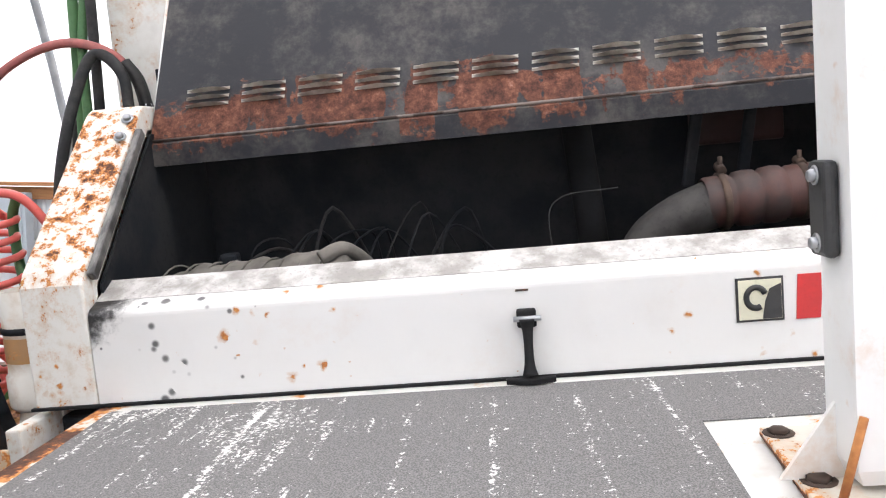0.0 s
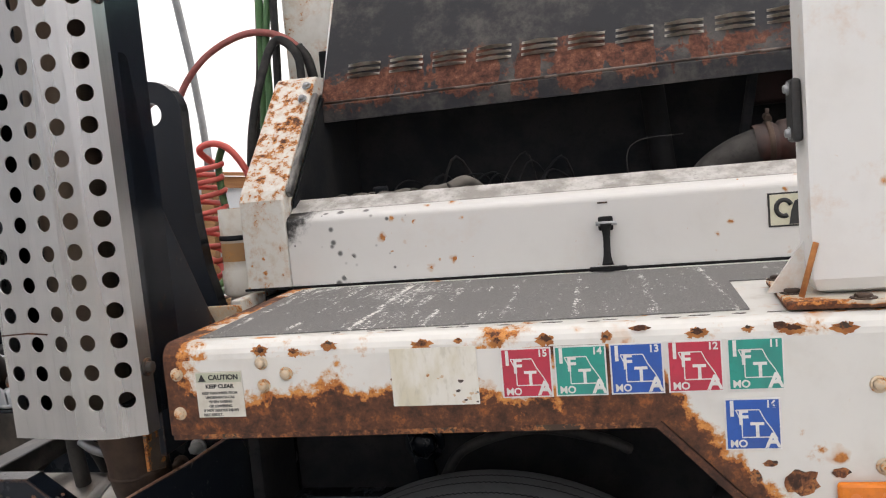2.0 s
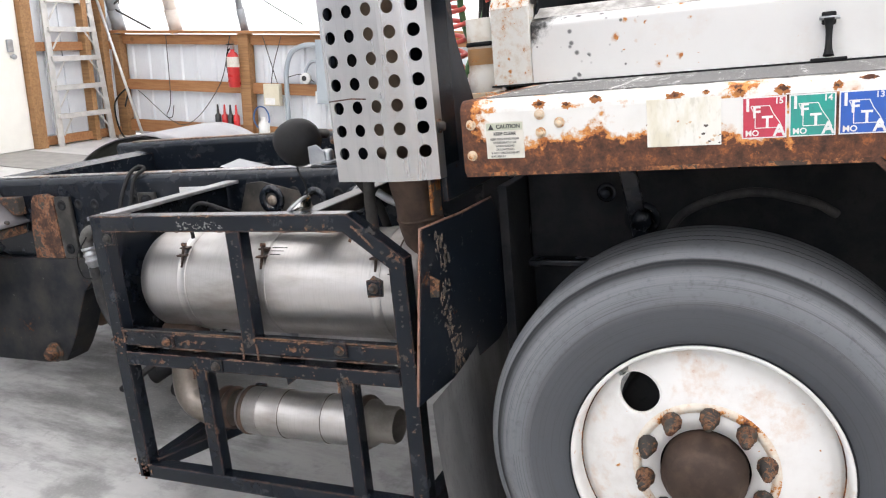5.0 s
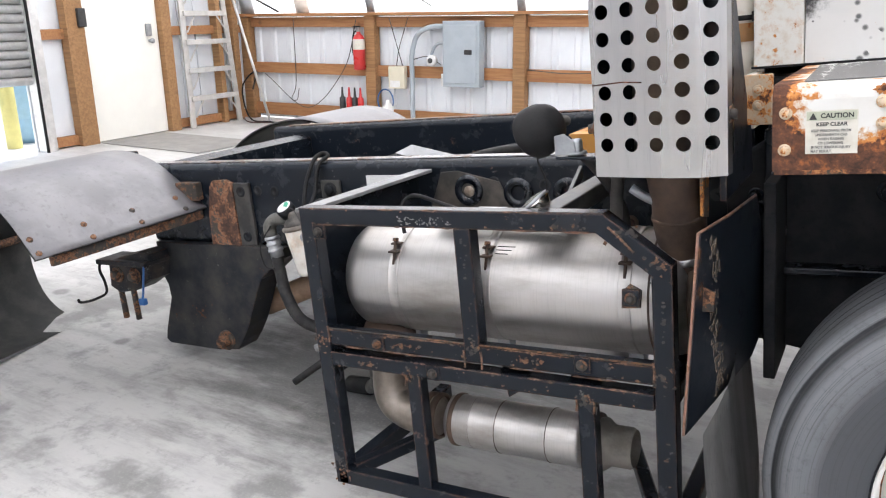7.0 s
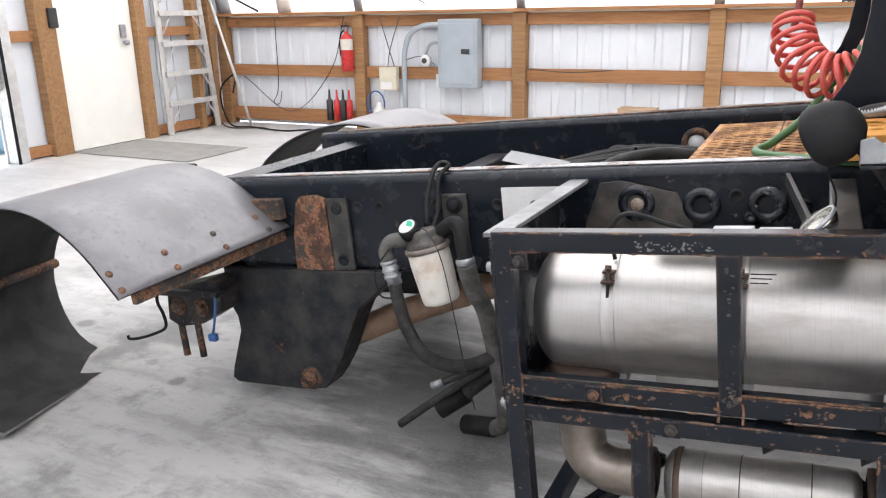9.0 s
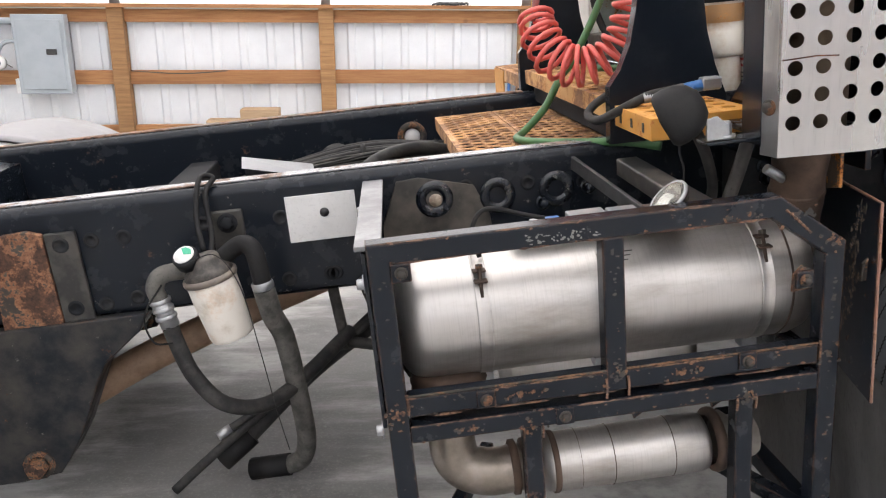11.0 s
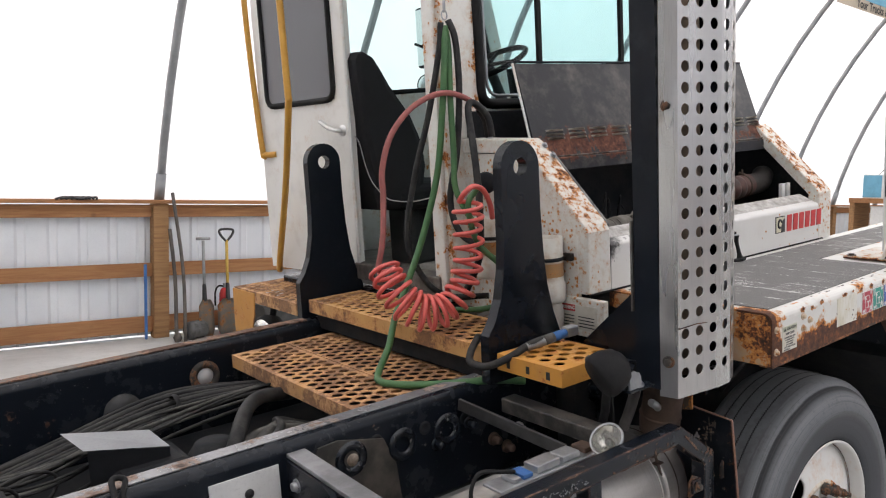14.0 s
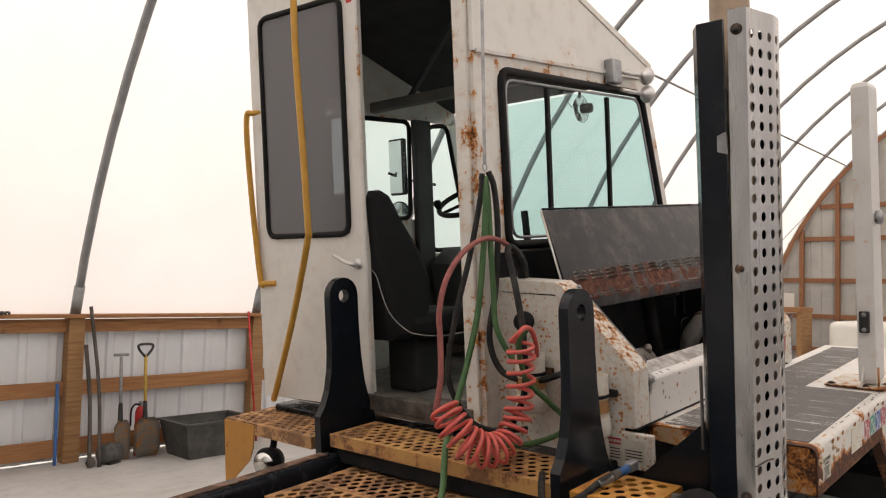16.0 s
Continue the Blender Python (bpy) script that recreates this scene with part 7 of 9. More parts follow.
tp("stack_gusset", prism([(1.14, 1.2), (1.53, 1.2), (1.53, 1.268), (1.303, 1.476), (1.14, 1.626)], 0, -0.56, -0.545, bevel=0.002), LUGBLACK, "black triangular gusset plate")
tp("channel_shelf", box((-0.66, 1.0, 1.30), (-0.44, 1.30, 1.315), 0.003), BLACK)

# guard cage round the exhaust aftertreatment
GF = 0.985
TH = 0.05


def gt(a, b, w=TH, h=TH, label=""):
    return tp("guard_tube", beam(a, b, w, h, 0.005), FRAMEBLACK, label)


gv_ = GF + TH / 2
outer = [(-1.58, 0.29), (-1.58, 1.187), (-0.662, 1.187), (-0.503, 1.066), (-0.503, 0.29)]
inner = [(-0.553, 0.29), (-0.553, 1.04), (-0.680, 1.137), (-1.53, 1.137), (-1.53, 0.29)]
tp("guard_frame", prism(outer + inner, 1, GF, GF + TH, bevel=0.005), FRAMEBLACK, "black square guard tube worn to rust at its corners")
gt((-1.042, gv_, 1.14), (-1.042, gv_, 0.765))
gt((-1.53, gv_, 0.79), (-0.553, gv_, 0.79), 0.045, 0.05)
gt((-1.53, gv_ - 0.003, 0.722), (-0.553, gv_ - 0.003, 0.722), 0.05, 0.045)
gt((-1.247, gv_ + 0.002, 0.70), (-1.247, gv_ + 0.002, 0.33), 0.045, 0.045)
gt((-0.73, gv_ + 0.002, 0.70), (-0.73, gv_ + 0.002, 0.33), 0.045, 0.045)
gt((-1.57, gv_, 0.315), (-0.51, gv_, 0.315), 0.05, 0.05)
for w in (0.315, 0.73):
    gt((-1.555, gv_ + 0.025, w), (-1.555, 1.66, w))
    gt((-0.528, gv_ + 0.025, w), (-0.528, 1.55, w))
gt((-1.53, 1.02, 0.33), (-1.3, 1.5, 0.34), 0.04, 0.04)
gt((-0.55, 1.02, 0.33), (-0.78, 1.5, 0.34), 0.04, 0.04)
tp("guard_rust_edge", box((-1.53, GF + 0.001, 0.8165), (-0.553, GF + 0.008, 0.8195), 0.001), RUSTED, "orange rust along the guard edge")
tp("guard_side_plate", box((-1.592, 1.0, 0.74), (-1.582, 1.66, 1.165), 0.002), BLACK, "black guard side plate")
tp("guard_top_bar", beam((-1.575, 1.0, 1.176), (-1.555, 1.67, 1.176), 0.06, 0.012, 0.002), surface("worn_grey_bar", (0.30, 0.30, 0.31), (0.16, 0.16, 0.165), 9.0, 0.4, metal=0.3), "scuffed grey flat bar on top of the guard")
tp("guard_beam", beam((-0.82, 1.035, 1.158), (-0.82, 1.56, 1.163), 0.062, 0.05, 0.005), surface("dusty_black_tube", (0.018, 0.018, 0.018), (0.085, 0.078, 0.068), 14.0, 0.42, bump=0.15, spread=(0.42, 0.66)), "black square tube with a scuffed dusty top")
tp("guard_strip", beam((-0.955, 1.655, 1.17), (-0.875, 1.25, 1.10), 0.012, 0.04, 0.002), surface("scuffed_strip", (0.05, 0.05, 0.05), (0.02, 0.02, 0.02), 12.0, 0.4), "thin flat strip behind the guard")
for p in ((-1.51, GF - 0.0, 1.118), (-1.35, GF, 0.79), (-0.73, GF, 0.80), (-1.17, GF - 0.003, 0.722), (-0.6, GF, 0.985)):
    tp("guard_tab", box((p[0] - 0.022, p[1] - 0.006, p[2] - 0.022), (p[0] + 0.022, p[1] + 0.004, p[2] + 0.022), 0.004), FRAMEBLACK)
    tp("guard_nut", bolt((p[0], p[1] - 0.006, p[2]), (0, -1, 0), 0.010, 0.012), RUSTED)
for v, w in ((1.02, 1.09), (1.03, 0.72), (1.6, 1.11)):
    tp("guard_bolt", bolt((-1.592, v, w), (-1, 0, 0), 0.014, 0.014), GALV)
for u, w in ((-0.60, 0.985), (-0.435, 0.99)):
    tp("corner_tab", prism([(u - 0.026, w - 0.03), (u + 0.02, w - 0.026), (u + 0.024, w + 0.018), (u - 0.004, w + 0.032), (u - 0.024, w + 0.012)], 1, GF + 0.002, GF + 0.012, bevel=0.003), RUSTED)

for u, w, a, b, dv in ((-1.555, 0.785, 0.035, 0.04, 0), (-1.042, 0.80, 0.03, 0.025, 0), (-0.53, 0.785, 0.03, 0.05, 0), (-1.247, 0.705, 0.028, 0.03, 0.003), (-0.73, 0.705, 0.028, 0.03, 0.003), (-0.62, 1.14, 0.05, 0.02, 0), (-0.545, 1.06, 0.03, 0.035, 0), (-1.555, 0.33, 0.035, 0.05, 0), (-0.75, 1.15, 0.06, 0.012, 0), (-1.25, 0.79, 0.05, 0.01, 0), (-0.88, 0.79, 0.06, 0.009, 0), (-1.4, 0.722, 0.05, 0.01, 0.003)):
    bm = bmesh.new()
    for k in range(16):
        fu, fw, fa = u + random.gauss(0, 0.42) * a, w + random.gauss(0, 0.42) * b, random.uniform(0.0015, 0.0065)
        prism([(fu + fa * math.cos(q) * random.uniform(0.4, 1.3), fw + fa * math.sin(q) * random.uniform(0.4, 1.3)) for q in np.linspace(0, 5.5, 9)], 1, GF - dv - 0.0010 - 0.00003 * k, GF - dv + 0.001, bm)
    tagged(tp("weld_rust", bm, RUSTED, "rust flaking at a weld"), kind="stuff")

random.seed(91)
EDGERUST = painted("brown_edge_rust", (0.06, 0.035, 0.025), 0.8, rough=0.8, scale=30.0, rust=[(0.25, (0.03, 0.018, 0.012)), (0.5, (0.10, 0.05, 0.032)), (0.75, (0.19, 0.095, 0.055)), (0.92, (0.29, 0.17, 0.11))])
for lo, hi, w, dv in ((-1.53, -0.553, 0.8145, 0), (-1.53, -0.553, 0.7655, 0), (-1.53, -0.553, 0.744, 0.003), (-1.55, -0.68, 1.186, 0), (-1.53, -0.69, 1.139, 0)):
    bm = bmesh.new()
    u = lo
    while u < hi:
        l = random.uniform(0.015, 0.09)
        if random.random() < 0.6:
            h = random.uniform(0.0012, 0.0032)
            e = min(u + l, hi)
            prism([(u, w - h * 0.3), ((u + e) / 2, w - h), (e, w - h * 0.2), (e - 0.2 * l, w + h * 0.6), (u + 0.3 * l, w + h)], 1, GF - dv - 0.0012, GF - dv + 0.001, bm)
        u += l
    tagged(tp("edge_rust", bm, EDGERUST, "thin broken line of rust along the guard tube"), kind="stuff")
for u, w, l, upright in ((-1.53, 0.80, 0.05, 1), (-0.553, 0.80, 0.05, 1), (-1.068, 0.775, 0.05, 1), (-1.016, 0.775, 0.05, 1), (-1.27, 0.69, 0.04, 1), (-1.224, 0.69, 0.04, 1), (-0.753, 0.69, 0.04, 1), (-0.707, 0.69, 0.04, 1), (-1.53, 1.12, 0.05, 1), (-0.62, 1.125, 0.05, 0)):
    a, b = Vector((u, GF - 0.0005, w - 0.5 * l)), Vector((u, GF - 0.0005, w + 0.5 * l))
    if not upright:
        a, b = Vector((u - 0.03, GF - 0.0005, w + 0.03)), Vector((u + 0.03, GF - 0.0005, w - 0.03))
    tp("weld_bead", hose([a, (a + b) / 2 + Vector((0.002, 0, 0)), b], lambda q: 0.003 + 0.0012 * math.sin(40 * q), 10, 6), EDGERUST)
random.seed(57)
bm = bmesh.new()
for k in range(46):
    u, w = -1.235 + 0.165 * random.random(), 1.157 + random.uniform(-0.011, 0.011)
    a, b = random.uniform(0.0012, 0.006), random.uniform(0.001, 0.0035)
    prism([(u + a * math.cos(q) * random.uniform(0.5, 1.2), w + b * math.sin(q) * random.uniform(0.5, 1.2)) for q in np.linspace(0, 5.5, 8)], 1, GF - 0.0006, GF + 0.001, bm)
tagged(tp("chipped_paint", bm, surface("pale_primer_chips", (0.19, 0.19, 0.185), (0.12, 0.12, 0.115), 60.0, 0.7, bump=0.1), "pale chipped paint on the guard tube"), kind="stuff")
bm = bmesh.new()
for k in range(150):
    bar = random.choice(((-1.53, -0.56, 0.79, 0.024, 0), (-1.53, -0.56, 0.722, 0.02, 0.003), (-1.55, -0.68, 1.162, 0.024, 0), (-0.53, -0.52, 0.65, 0.33, 0), (-1.56, -1.545, 0.7, 0.4, 0), (-1.05, -1.03, 0.95, 0.17, 0)))
    u, w = random.uniform(bar[0], bar[1]), bar[2] + bar[3] * random.choice((-1, 1)) * random.random() ** 0.5
    a = random.uniform(0.001, 0.0045)
    prism([(u + 1.6 * a * math.cos(q) * random.uniform(0.4, 1.2), w + a * math.sin(q) * random.uniform(0.4, 1.2)) for q in np.linspace(0, 5.4, 7)], 1, GF - bar[4] - 0.0006, GF + 0.001, bm)
tagged(tp("speckled_rust", bm, RUSTED, "rust specks on the guard tubes"), kind="stuff")
# aftertreatment canisters
TV, TW, TRAD = 1.225, 0.925, 0.168
dome = [(TRAD - 0.075 + 0.075 * math.sin(q), 0.075 - 0.075 * math.cos(q)) for q in np.linspace(0, math.pi / 2, 9)]
tank = tp("exhaust_canister", lathe([(0.0, 0.0)] + dome + [(TRAD, 0.49), (TRAD + 0.002, 0.494), (TRAD + 0.002, 0.512), (TRAD, 0.516), (TRAD, 0.98), (TRAD - 0.012, 1.015), (0.10, 1.045), (0.0, 1.055)], (-1.535, TV, TW), (1, 0, 0), 72), STEEL, "brushed stainless exhaust canister with band clamps")
for u in (-1.345, -1.045, -0.66):
    st = tp("band_clamp", lathe([(TRAD + 0.0004, 0), (TRAD + 0.003, 0.001), (TRAD + 0.003, 0.004), (TRAD + 0.0016, 0.006), (TRAD + 0.0016, 0.028), (TRAD + 0.003, 0.030), (TRAD + 0.003, 0.033), (TRAD + 0.0004, 0.034)], (u, TV, TW), (1, 0, 0), 72), STEEL, "flat steel band clamp", tank)
    c = Vector((u + 0.017, TV - 0.706 * TRAD, TW + 0.706 * TRAD))
    for h in (0.012, -0.016):
        q = c + Vector((0, 0.7 * h - 0.006, 0.7 * h + 0.006))
        tp("clamp_lug", box((q.x - 0.016, q.y - 0.012, q.z - 0.003), (q.x + 0.016, q.y + 0.010, q.z + 0.003), 0.002), HEATRUST, parent=tank)
    tp("clamp_bolt", tube([c + Vector((0, -0.004, 0.030)), c + Vector((0, -0.030, -0.042))], 0.0045, 8), HEATRUST, parent=tank)
    tp("clamp_nut", lathe([(0.009, 0), (0.009, 0.010), (0, 0.011)], c + Vector((0, -0.006, 0.022)), (0, 0.3, 1), 6), RUSTED, parent=tank)
    tp("clamp_foot", box((u - 0.003, TV - 0.075, 0.745), (u + 0.038, TV - 0.035, 0.79), 0.003), GALV, parent=tank)
tp("weld_seam", lathe([(TRAD + 0.0002, 0), (TRAD + 0.002, 0.003), (TRAD + 0.0002, 0.006)], (-0.585, TV, TW), (1, 0, 0), 64), HEATRUST, parent=tank)
tp("canister_flange", lathe([(0.10, 0.98), (0.13, 0.985), (0.13, 1.0), (0.1, 1.005)], (-1.485, TV, TW), (1, 0, 0), 40), HEATRUST, parent=tank)
for k in range(3):
    q = radians(128 + 4 * k)
    p = Vector((0, TV + (TRAD + 0.0006) * math.cos(q), TW + (TRAD + 0.0006) * math.sin(q)))
    tp("vent_slot", tube([p + Vector((-1.008, 0, 0)), p + Vector((-0.955 - 0.008 * k, 0, 0))], 0.0013, 6), DARKPART, parent=tank)
tp("end_ring", lathe([(0.0761, 0), (0.0795, 0.002), (0.0795, 0.012), (0.0761, 0.016)], (-1.186, 1.12, 0.512), (1, 0, 0), 40), HEATRUST, "brown rusted end ring")
low = tp("lower_canister", lathe([(0.0, -0.01), (0.0516, 0), (0.0722, 0.012), (0.0757, 0.03), (0.0757, 0.09), (0.0774, 0.094), (0.0757, 0.098), (0.0757, 0.17), (0.0774, 0.174), (0.0757, 0.178), (0.0757, 0.325), (0.0774, 0.329), (0.0757, 0.333), (0.0757, 0.415), (0.0705, 0.428), (0.0516, 0.436), (0.0, 0.438)], (-1.21, 1.12, 0.512), (1, 0, 0), 48), STEEL, "smaller stainless canister under the large one")
for d in (0.092, 0.176, 0.331):
    tp("canister_rib", lathe([(0.0759, 0), (0.0778, 0.0015), (0.0759, 0.003)], (-1.21 + d, 1.12, 0.512), (1, 0, 0), 40), HEATRUST, parent=low)
tp("elbow_pipe", hose([(-1.42, 1.17, 0.765), (-1.43, 1.15, 0.66), (-1.42, 1.13, 0.55), (-1.35, 1.12, 0.51), (-1.25, 1.12, 0.512)], 0.060, 6, 28), surface("browned_steel", (0.34, 0.30, 0.26), (0.20, 0.17, 0.14), 8.0, 0.42, metal=0.85, bump=0.05), "browned steel elbow pipe")
for h in (0.0, -0.03):
    tp("v_clamp", lathe([(0.060, 0), (0.070, 0.004), (0.070, 0.018), (0.060, 0.022)], (-1.26 + h, 1.12, 0.512), (1, 0, 0), 36), HEATRUST)
tp("v_clamp", lathe([(0.07, -0.02), (0.094, -0.012), (0.098, 0.0), (0.094, 0.022), (0.098, 0.03), (0.09, 0.05), (0.08, 0.06), (0.0, 0.06)], (-1.42, 1.17, 0.735), (0, 0, 1), 36), HEATRUST, "rusty neck under the canister")
tp("outlet_clamp_band", lathe([(0.064, 0), (0.082, 0.003), (0.084, 0.012), (0.082, 0.022), (0.06, 0.026)], (-0.765, 1.12, 0.512), (1, 0, 0), 36), HEATRUST, "rusty outlet clamp")
tp("outlet_cone", lathe([(0.07, 0), (0.072, 0.02), (0.056, 0.04), (0.056, 0.09), (0.05, 0.10)], (-0.745, 1.12, 0.512), (1, 0, 0), 36), DUSTY, "dull dusty outlet pipe")
tp("rear_canister", lathe([(0, 0), (0.09, 0.01), (0.1, 0.04), (0.1, 0.5), (0.09, 0.54), (0, 0.55)], (-1.27, 1.36, 0.70), (1, 0, 0), 40), STEEL, "stainless canister at the back of the guard")
for u in (-1.0, -0.8):
    tp("canister_bracket", prism([(u, 0.78), (u + 0.09, 0.78), (u + 0.05, 0.66), (u + 0.02, 0.64)], 1, 1.06, 1.07), FRAMEBLACK)
tp("sensor_harness", hose([(-1.32, 1.14, 1.08), (-1.33, 1.15, 1.15), (-1.29, 1.16, 1.19), (-1.2, 1.18, 1.16), (-1.15, 1.18, 1.145)], 0.006, 8, 6), RUBBER)
tp("sensor_harness", hose([(-1.2, 1.45, 0.7), (-1.0, 1.35, 0.73), (-0.85, 1.3, 0.72), (-0.75, 1.28, 0.78)], 0.012, 8, 6), RUBBER)
brd = tp("sensor_board", box((-1.24, 1.135, 1.122), (-0.85, 1.21, 1.130), 0.002), GALV, "small aluminium sensor plate on the canister")
for u, c, s in ((-1.13, BLUEPLASTIC, 0.018), (-1.17, GALV, 0.014), (-1.05, GALV, 0.045), (-0.96, GALV, 0.035), (-0.88, HEATRUST, 0.024)):
    tp("sensor", box((u - s, 1.145, 1.130), (u + s, 1.20, 1.138 + 0.3 * s), 0.003), c, parent=brd)

# mud plate and flap before the wheel
def plate_bend(v, w):
    """How far the mud plate leans forward of its upper outer corner."""
    return 0.17 * (v - 0.955) + 0.04 * (w - 1.15)


bm = prism([(0.91, 0.69), (0.915, 0.75), (0.929, 0.86), (0.9365, 0.92), (0.944, 0.98), (0.9515, 1.04), (0.959, 1.10), (0.965, 1.15), (1.06, 1.15), (1.15, 1.15), (1.33, 1.16), (1.42, 0.98), (1.475, 0.80), (1.343, 0.719), (1.1, 0.70)], 0, -0.447, -0.437, bevel=0.002)
for q in bm.verts:
    q.co.x += plate_bend(q.co.y, q.co.z)
tp("mud_plate", bm, worn_black("plate_black", 0.045, 0.05, 0.9, 0.35, 0.6), "black mud plate with a rust-orange edge")
rim_line = [(0.908 + 0.055 * s, 0.69 + 0.46 * s) for s in np.linspace(0, 1, 12)] + [(1.06, 1.151), (1.15, 1.151), (1.33, 1.161)]
tp("mud_plate_edge", tube([(-0.442 + plate_bend(v, w), v, w) for v, w in rim_line], 0.0035, 6), painted("orange_edge", (0.26, 0.13, 0.09), 0.5, scale=30, rust=[(0.3, (0.10, 0.05, 0.03)), (0.6, (0.22, 0.11, 0.065)), (0.85, (0.32, 0.18, 0.12))]), "orange rusted edge")
random.seed(23)
STAIN = painted("pale_rust_scale", (0.10, 0.085, 0.07), 0.55, rough=0.85, scale=40.0, rust=[(0.3, (0.035, 0.022, 0.016)), (0.5, (0.10, 0.06, 0.038)), (0.7, (0.17, 0.12, 0.08)), (0.9, (0.27, 0.21, 0.16))])
for side in (-0.4472, -0.4364):
    bm = bmesh.new()
    for k in range(150):
        f = random.random()
        w = 1.13 - 0.42 * f
        v = 1.03 + 0.075 * f + 0.018 * math.sin(9 * f) + random.gauss(0, 0.013)
        rv, rw = random.uniform(0.0015, 0.0075), random.uniform(0.002, 0.012)
        loop = [(v + rv * math.cos(q) * random.uniform(0.4, 1.2), w + rw * math.sin(q) * random.uniform(0.4, 1.2)) for q in np.linspace(0, 5.6, 9)]
        prism(loop, 0, side - 0.0006, side + 0.0006, bm)
    for q in bm.verts:
        q.co.x += plate_bend(q.co.y, q.co.z)
    tagged(tp("rust_scale", bm, STAIN, "fine rust scale on the mud plate"), kind="stuff")
bm = bmesh.new()
g = [[bm.verts.new((-0.425 + 0.05 * math.sin(2.2 * b) * b + 0.02 * math.sin(5 * a), 0.905 + 0.69 * a, float(np.interp(0.905 + 0.69 * a, [0.9, 1.07, 1.26, 1.45, 1.6], [0.70, 0.735, 0.76, 0.86, 0.9])) * (1 - b) + 0.13 * b)) for a in np.linspace(0, 1, 8)] for b in np.linspace(0, 1, 10)]
for a, b in zip(g, g[1:]):
    for k in range(7):
        bm.faces.new((a[k], a[k + 1], b[k + 1], b[k])).smooth = True
bmesh.ops.solidify(bm, geom=bm.faces[:], thickness=0.008)
tp("mud_flap", bm, surface("dusty_flap_rubber", (0.12, 0.12, 0.117), (0.19, 0.19, 0.185), 7, 0.8, stretch=(1, 1, 0.25)), "dusty grey rubber mud flap")

tp("splash_panel", box((-0.36, 1.34, 0.66), (-0.33, 1.66, 1.19), 0.004), DARKPART, "dark greasy splash panel behind the mud plate")

# boom lugs
def lug(v, dw=0.0):
    c, top = (-0.67, 1.945 + dw), 0.088
    pts = [(c[0] + top * math.cos(a), c[1] + top * math.sin(a)) for a in np.linspace(0, math.pi, 14)]
    left = [(-0.758, 1.70 + dw), (-0.765, 1.6 + dw), (-0.785, 1.50 + dw), (-0.815, 1.43 + dw), (-0.848, 1.385 + dw), (-0.85, 1.22)]
    right = [(-0.50, 1.22), (-0.50, 1.33 + dw), (-0.535, 1.42 + dw), (-0.56, 1.52 + dw), (-0.575, 1.65 + dw), (-0.582, 1.8 + dw)]
    outline = pts + left + right
    n = len(outline)
    hole = [(c[0] + 0.031 * math.cos(a), c[1] + 0.031 * math.sin(a)) for a in np.linspace(0, 2 * math.pi, 25)[:-1]]
    bm = bmesh.new()
    t = 0.042
    lo, hi = [bm.verts.new((u, v, w)) for u, w in outline], [bm.verts.new((u, v + t, w)) for u, w in outline]
    hl, hh = [bm.verts.new((u, v, w)) for u, w in hole], [bm.verts.new((u, v + t, w)) for u, w in hole]
    for ring, hr in ((lo, hl), (hi, hh)):
        edges = [bm.edges.new((r[i], r[(i + 1) % len(r)])) for r in (ring, hr) for i in range(len(r))]
        bmesh.ops.triangle_fill(bm, use_beauty=True, use_dissolve=False, edges=edges)
    for a, b in ((lo, hi), (hl, hh)):
        for i in range(len(a)):
            bm.faces.new((a[i], a[(i + 1) % len(a)], b[(i + 1) % len(b)], b[i]))
    bmesh.ops.recalc_face_normals(bm, faces=bm.faces)
    return tp("boom_lug", bm, LUGBLACK, "tall glossy black steel boom lug with a round eye")


lug(1.61)
lug(2.95, 0.03)

# perforated steps
def grate(name, u0, u1, v0, v1, w, material, label, pitch=0.059, rad=0.0212, skirt=0.055, skirt_paint=None):
    bm = bmesh.new()
    px, py = pitch, pitch * 0.72
    cols, rows = int((v1 - v0 - 0.012) / px), int((u1 - u0 - 0.008) / py)
    mx, my = (v1 - v0 - cols * px) / 2, (u1 - u0 - rows * py) / 2
    perforated(bm, (u0, v1, w), (0, -1, 0), (1, 0, 0), cols, rows, px, py, rad, 0.0012, stagger=True, seg=12, cone=0.0, lip=0.003, margin=(mx, my))
    bmesh.ops.remove_doubles(bm, verts=bm.verts, dist=0.0002)
    g = tp(name, bm, material, label)
    for lo, hi in (((u0 - 0.004, v0, w - skirt), (u0, v1, w + 0.001)), ((u1, v0, w - skirt), (u1 + 0.004, v1, w + 0.001)), ((u0 - 0.004, v0 - 0.004, w - skirt), (u1 + 0.004, v0, w + 0.001)), ((u0 - 0.004, v1, w - skirt), (u1 + 0.004, v1 + 0.004, w + 0.001))):
        tp("skirt", box(lo, hi, 0.001), skirt_paint or material, parent=g)
    return g


grate("walkway_grate", -1.262, -1.02, 1.765, 2.81, 1.188, GRATE, "perforated yellow walkway grate worn to rust")
grate("walkway_grate", -1.008, -0.74, 1.765, 2.81, 1.188, GRATE, "perforated yellow walkway grate worn to rust")
grate("cab_step", -0.832, -0.55, 1.665, 2.895, 1.342, painted("step_yellow", (0.58, 0.33, 0.115), 0.72, rough=0.5, scale=8.0, dirt=0.8, dirt_col=(0.46, 0.28, 0.14), rust=[(0.2, (0.15, 0.08, 0.045)), (0.5, (0.28, 0.14, 0.065)), (0.75, (0.42, 0.21, 0.085)), (0.92, (0.54, 0.29, 0.12))]), "perforated yellow cab step with rust", 0.06, 0.0192, 0.058)
grate("side_step", -0.842, -0.58, 1.285, 1.57, 1.336, YELLOW, "bright yellow perforated side step", 0.062, 0.0195, 0.055)
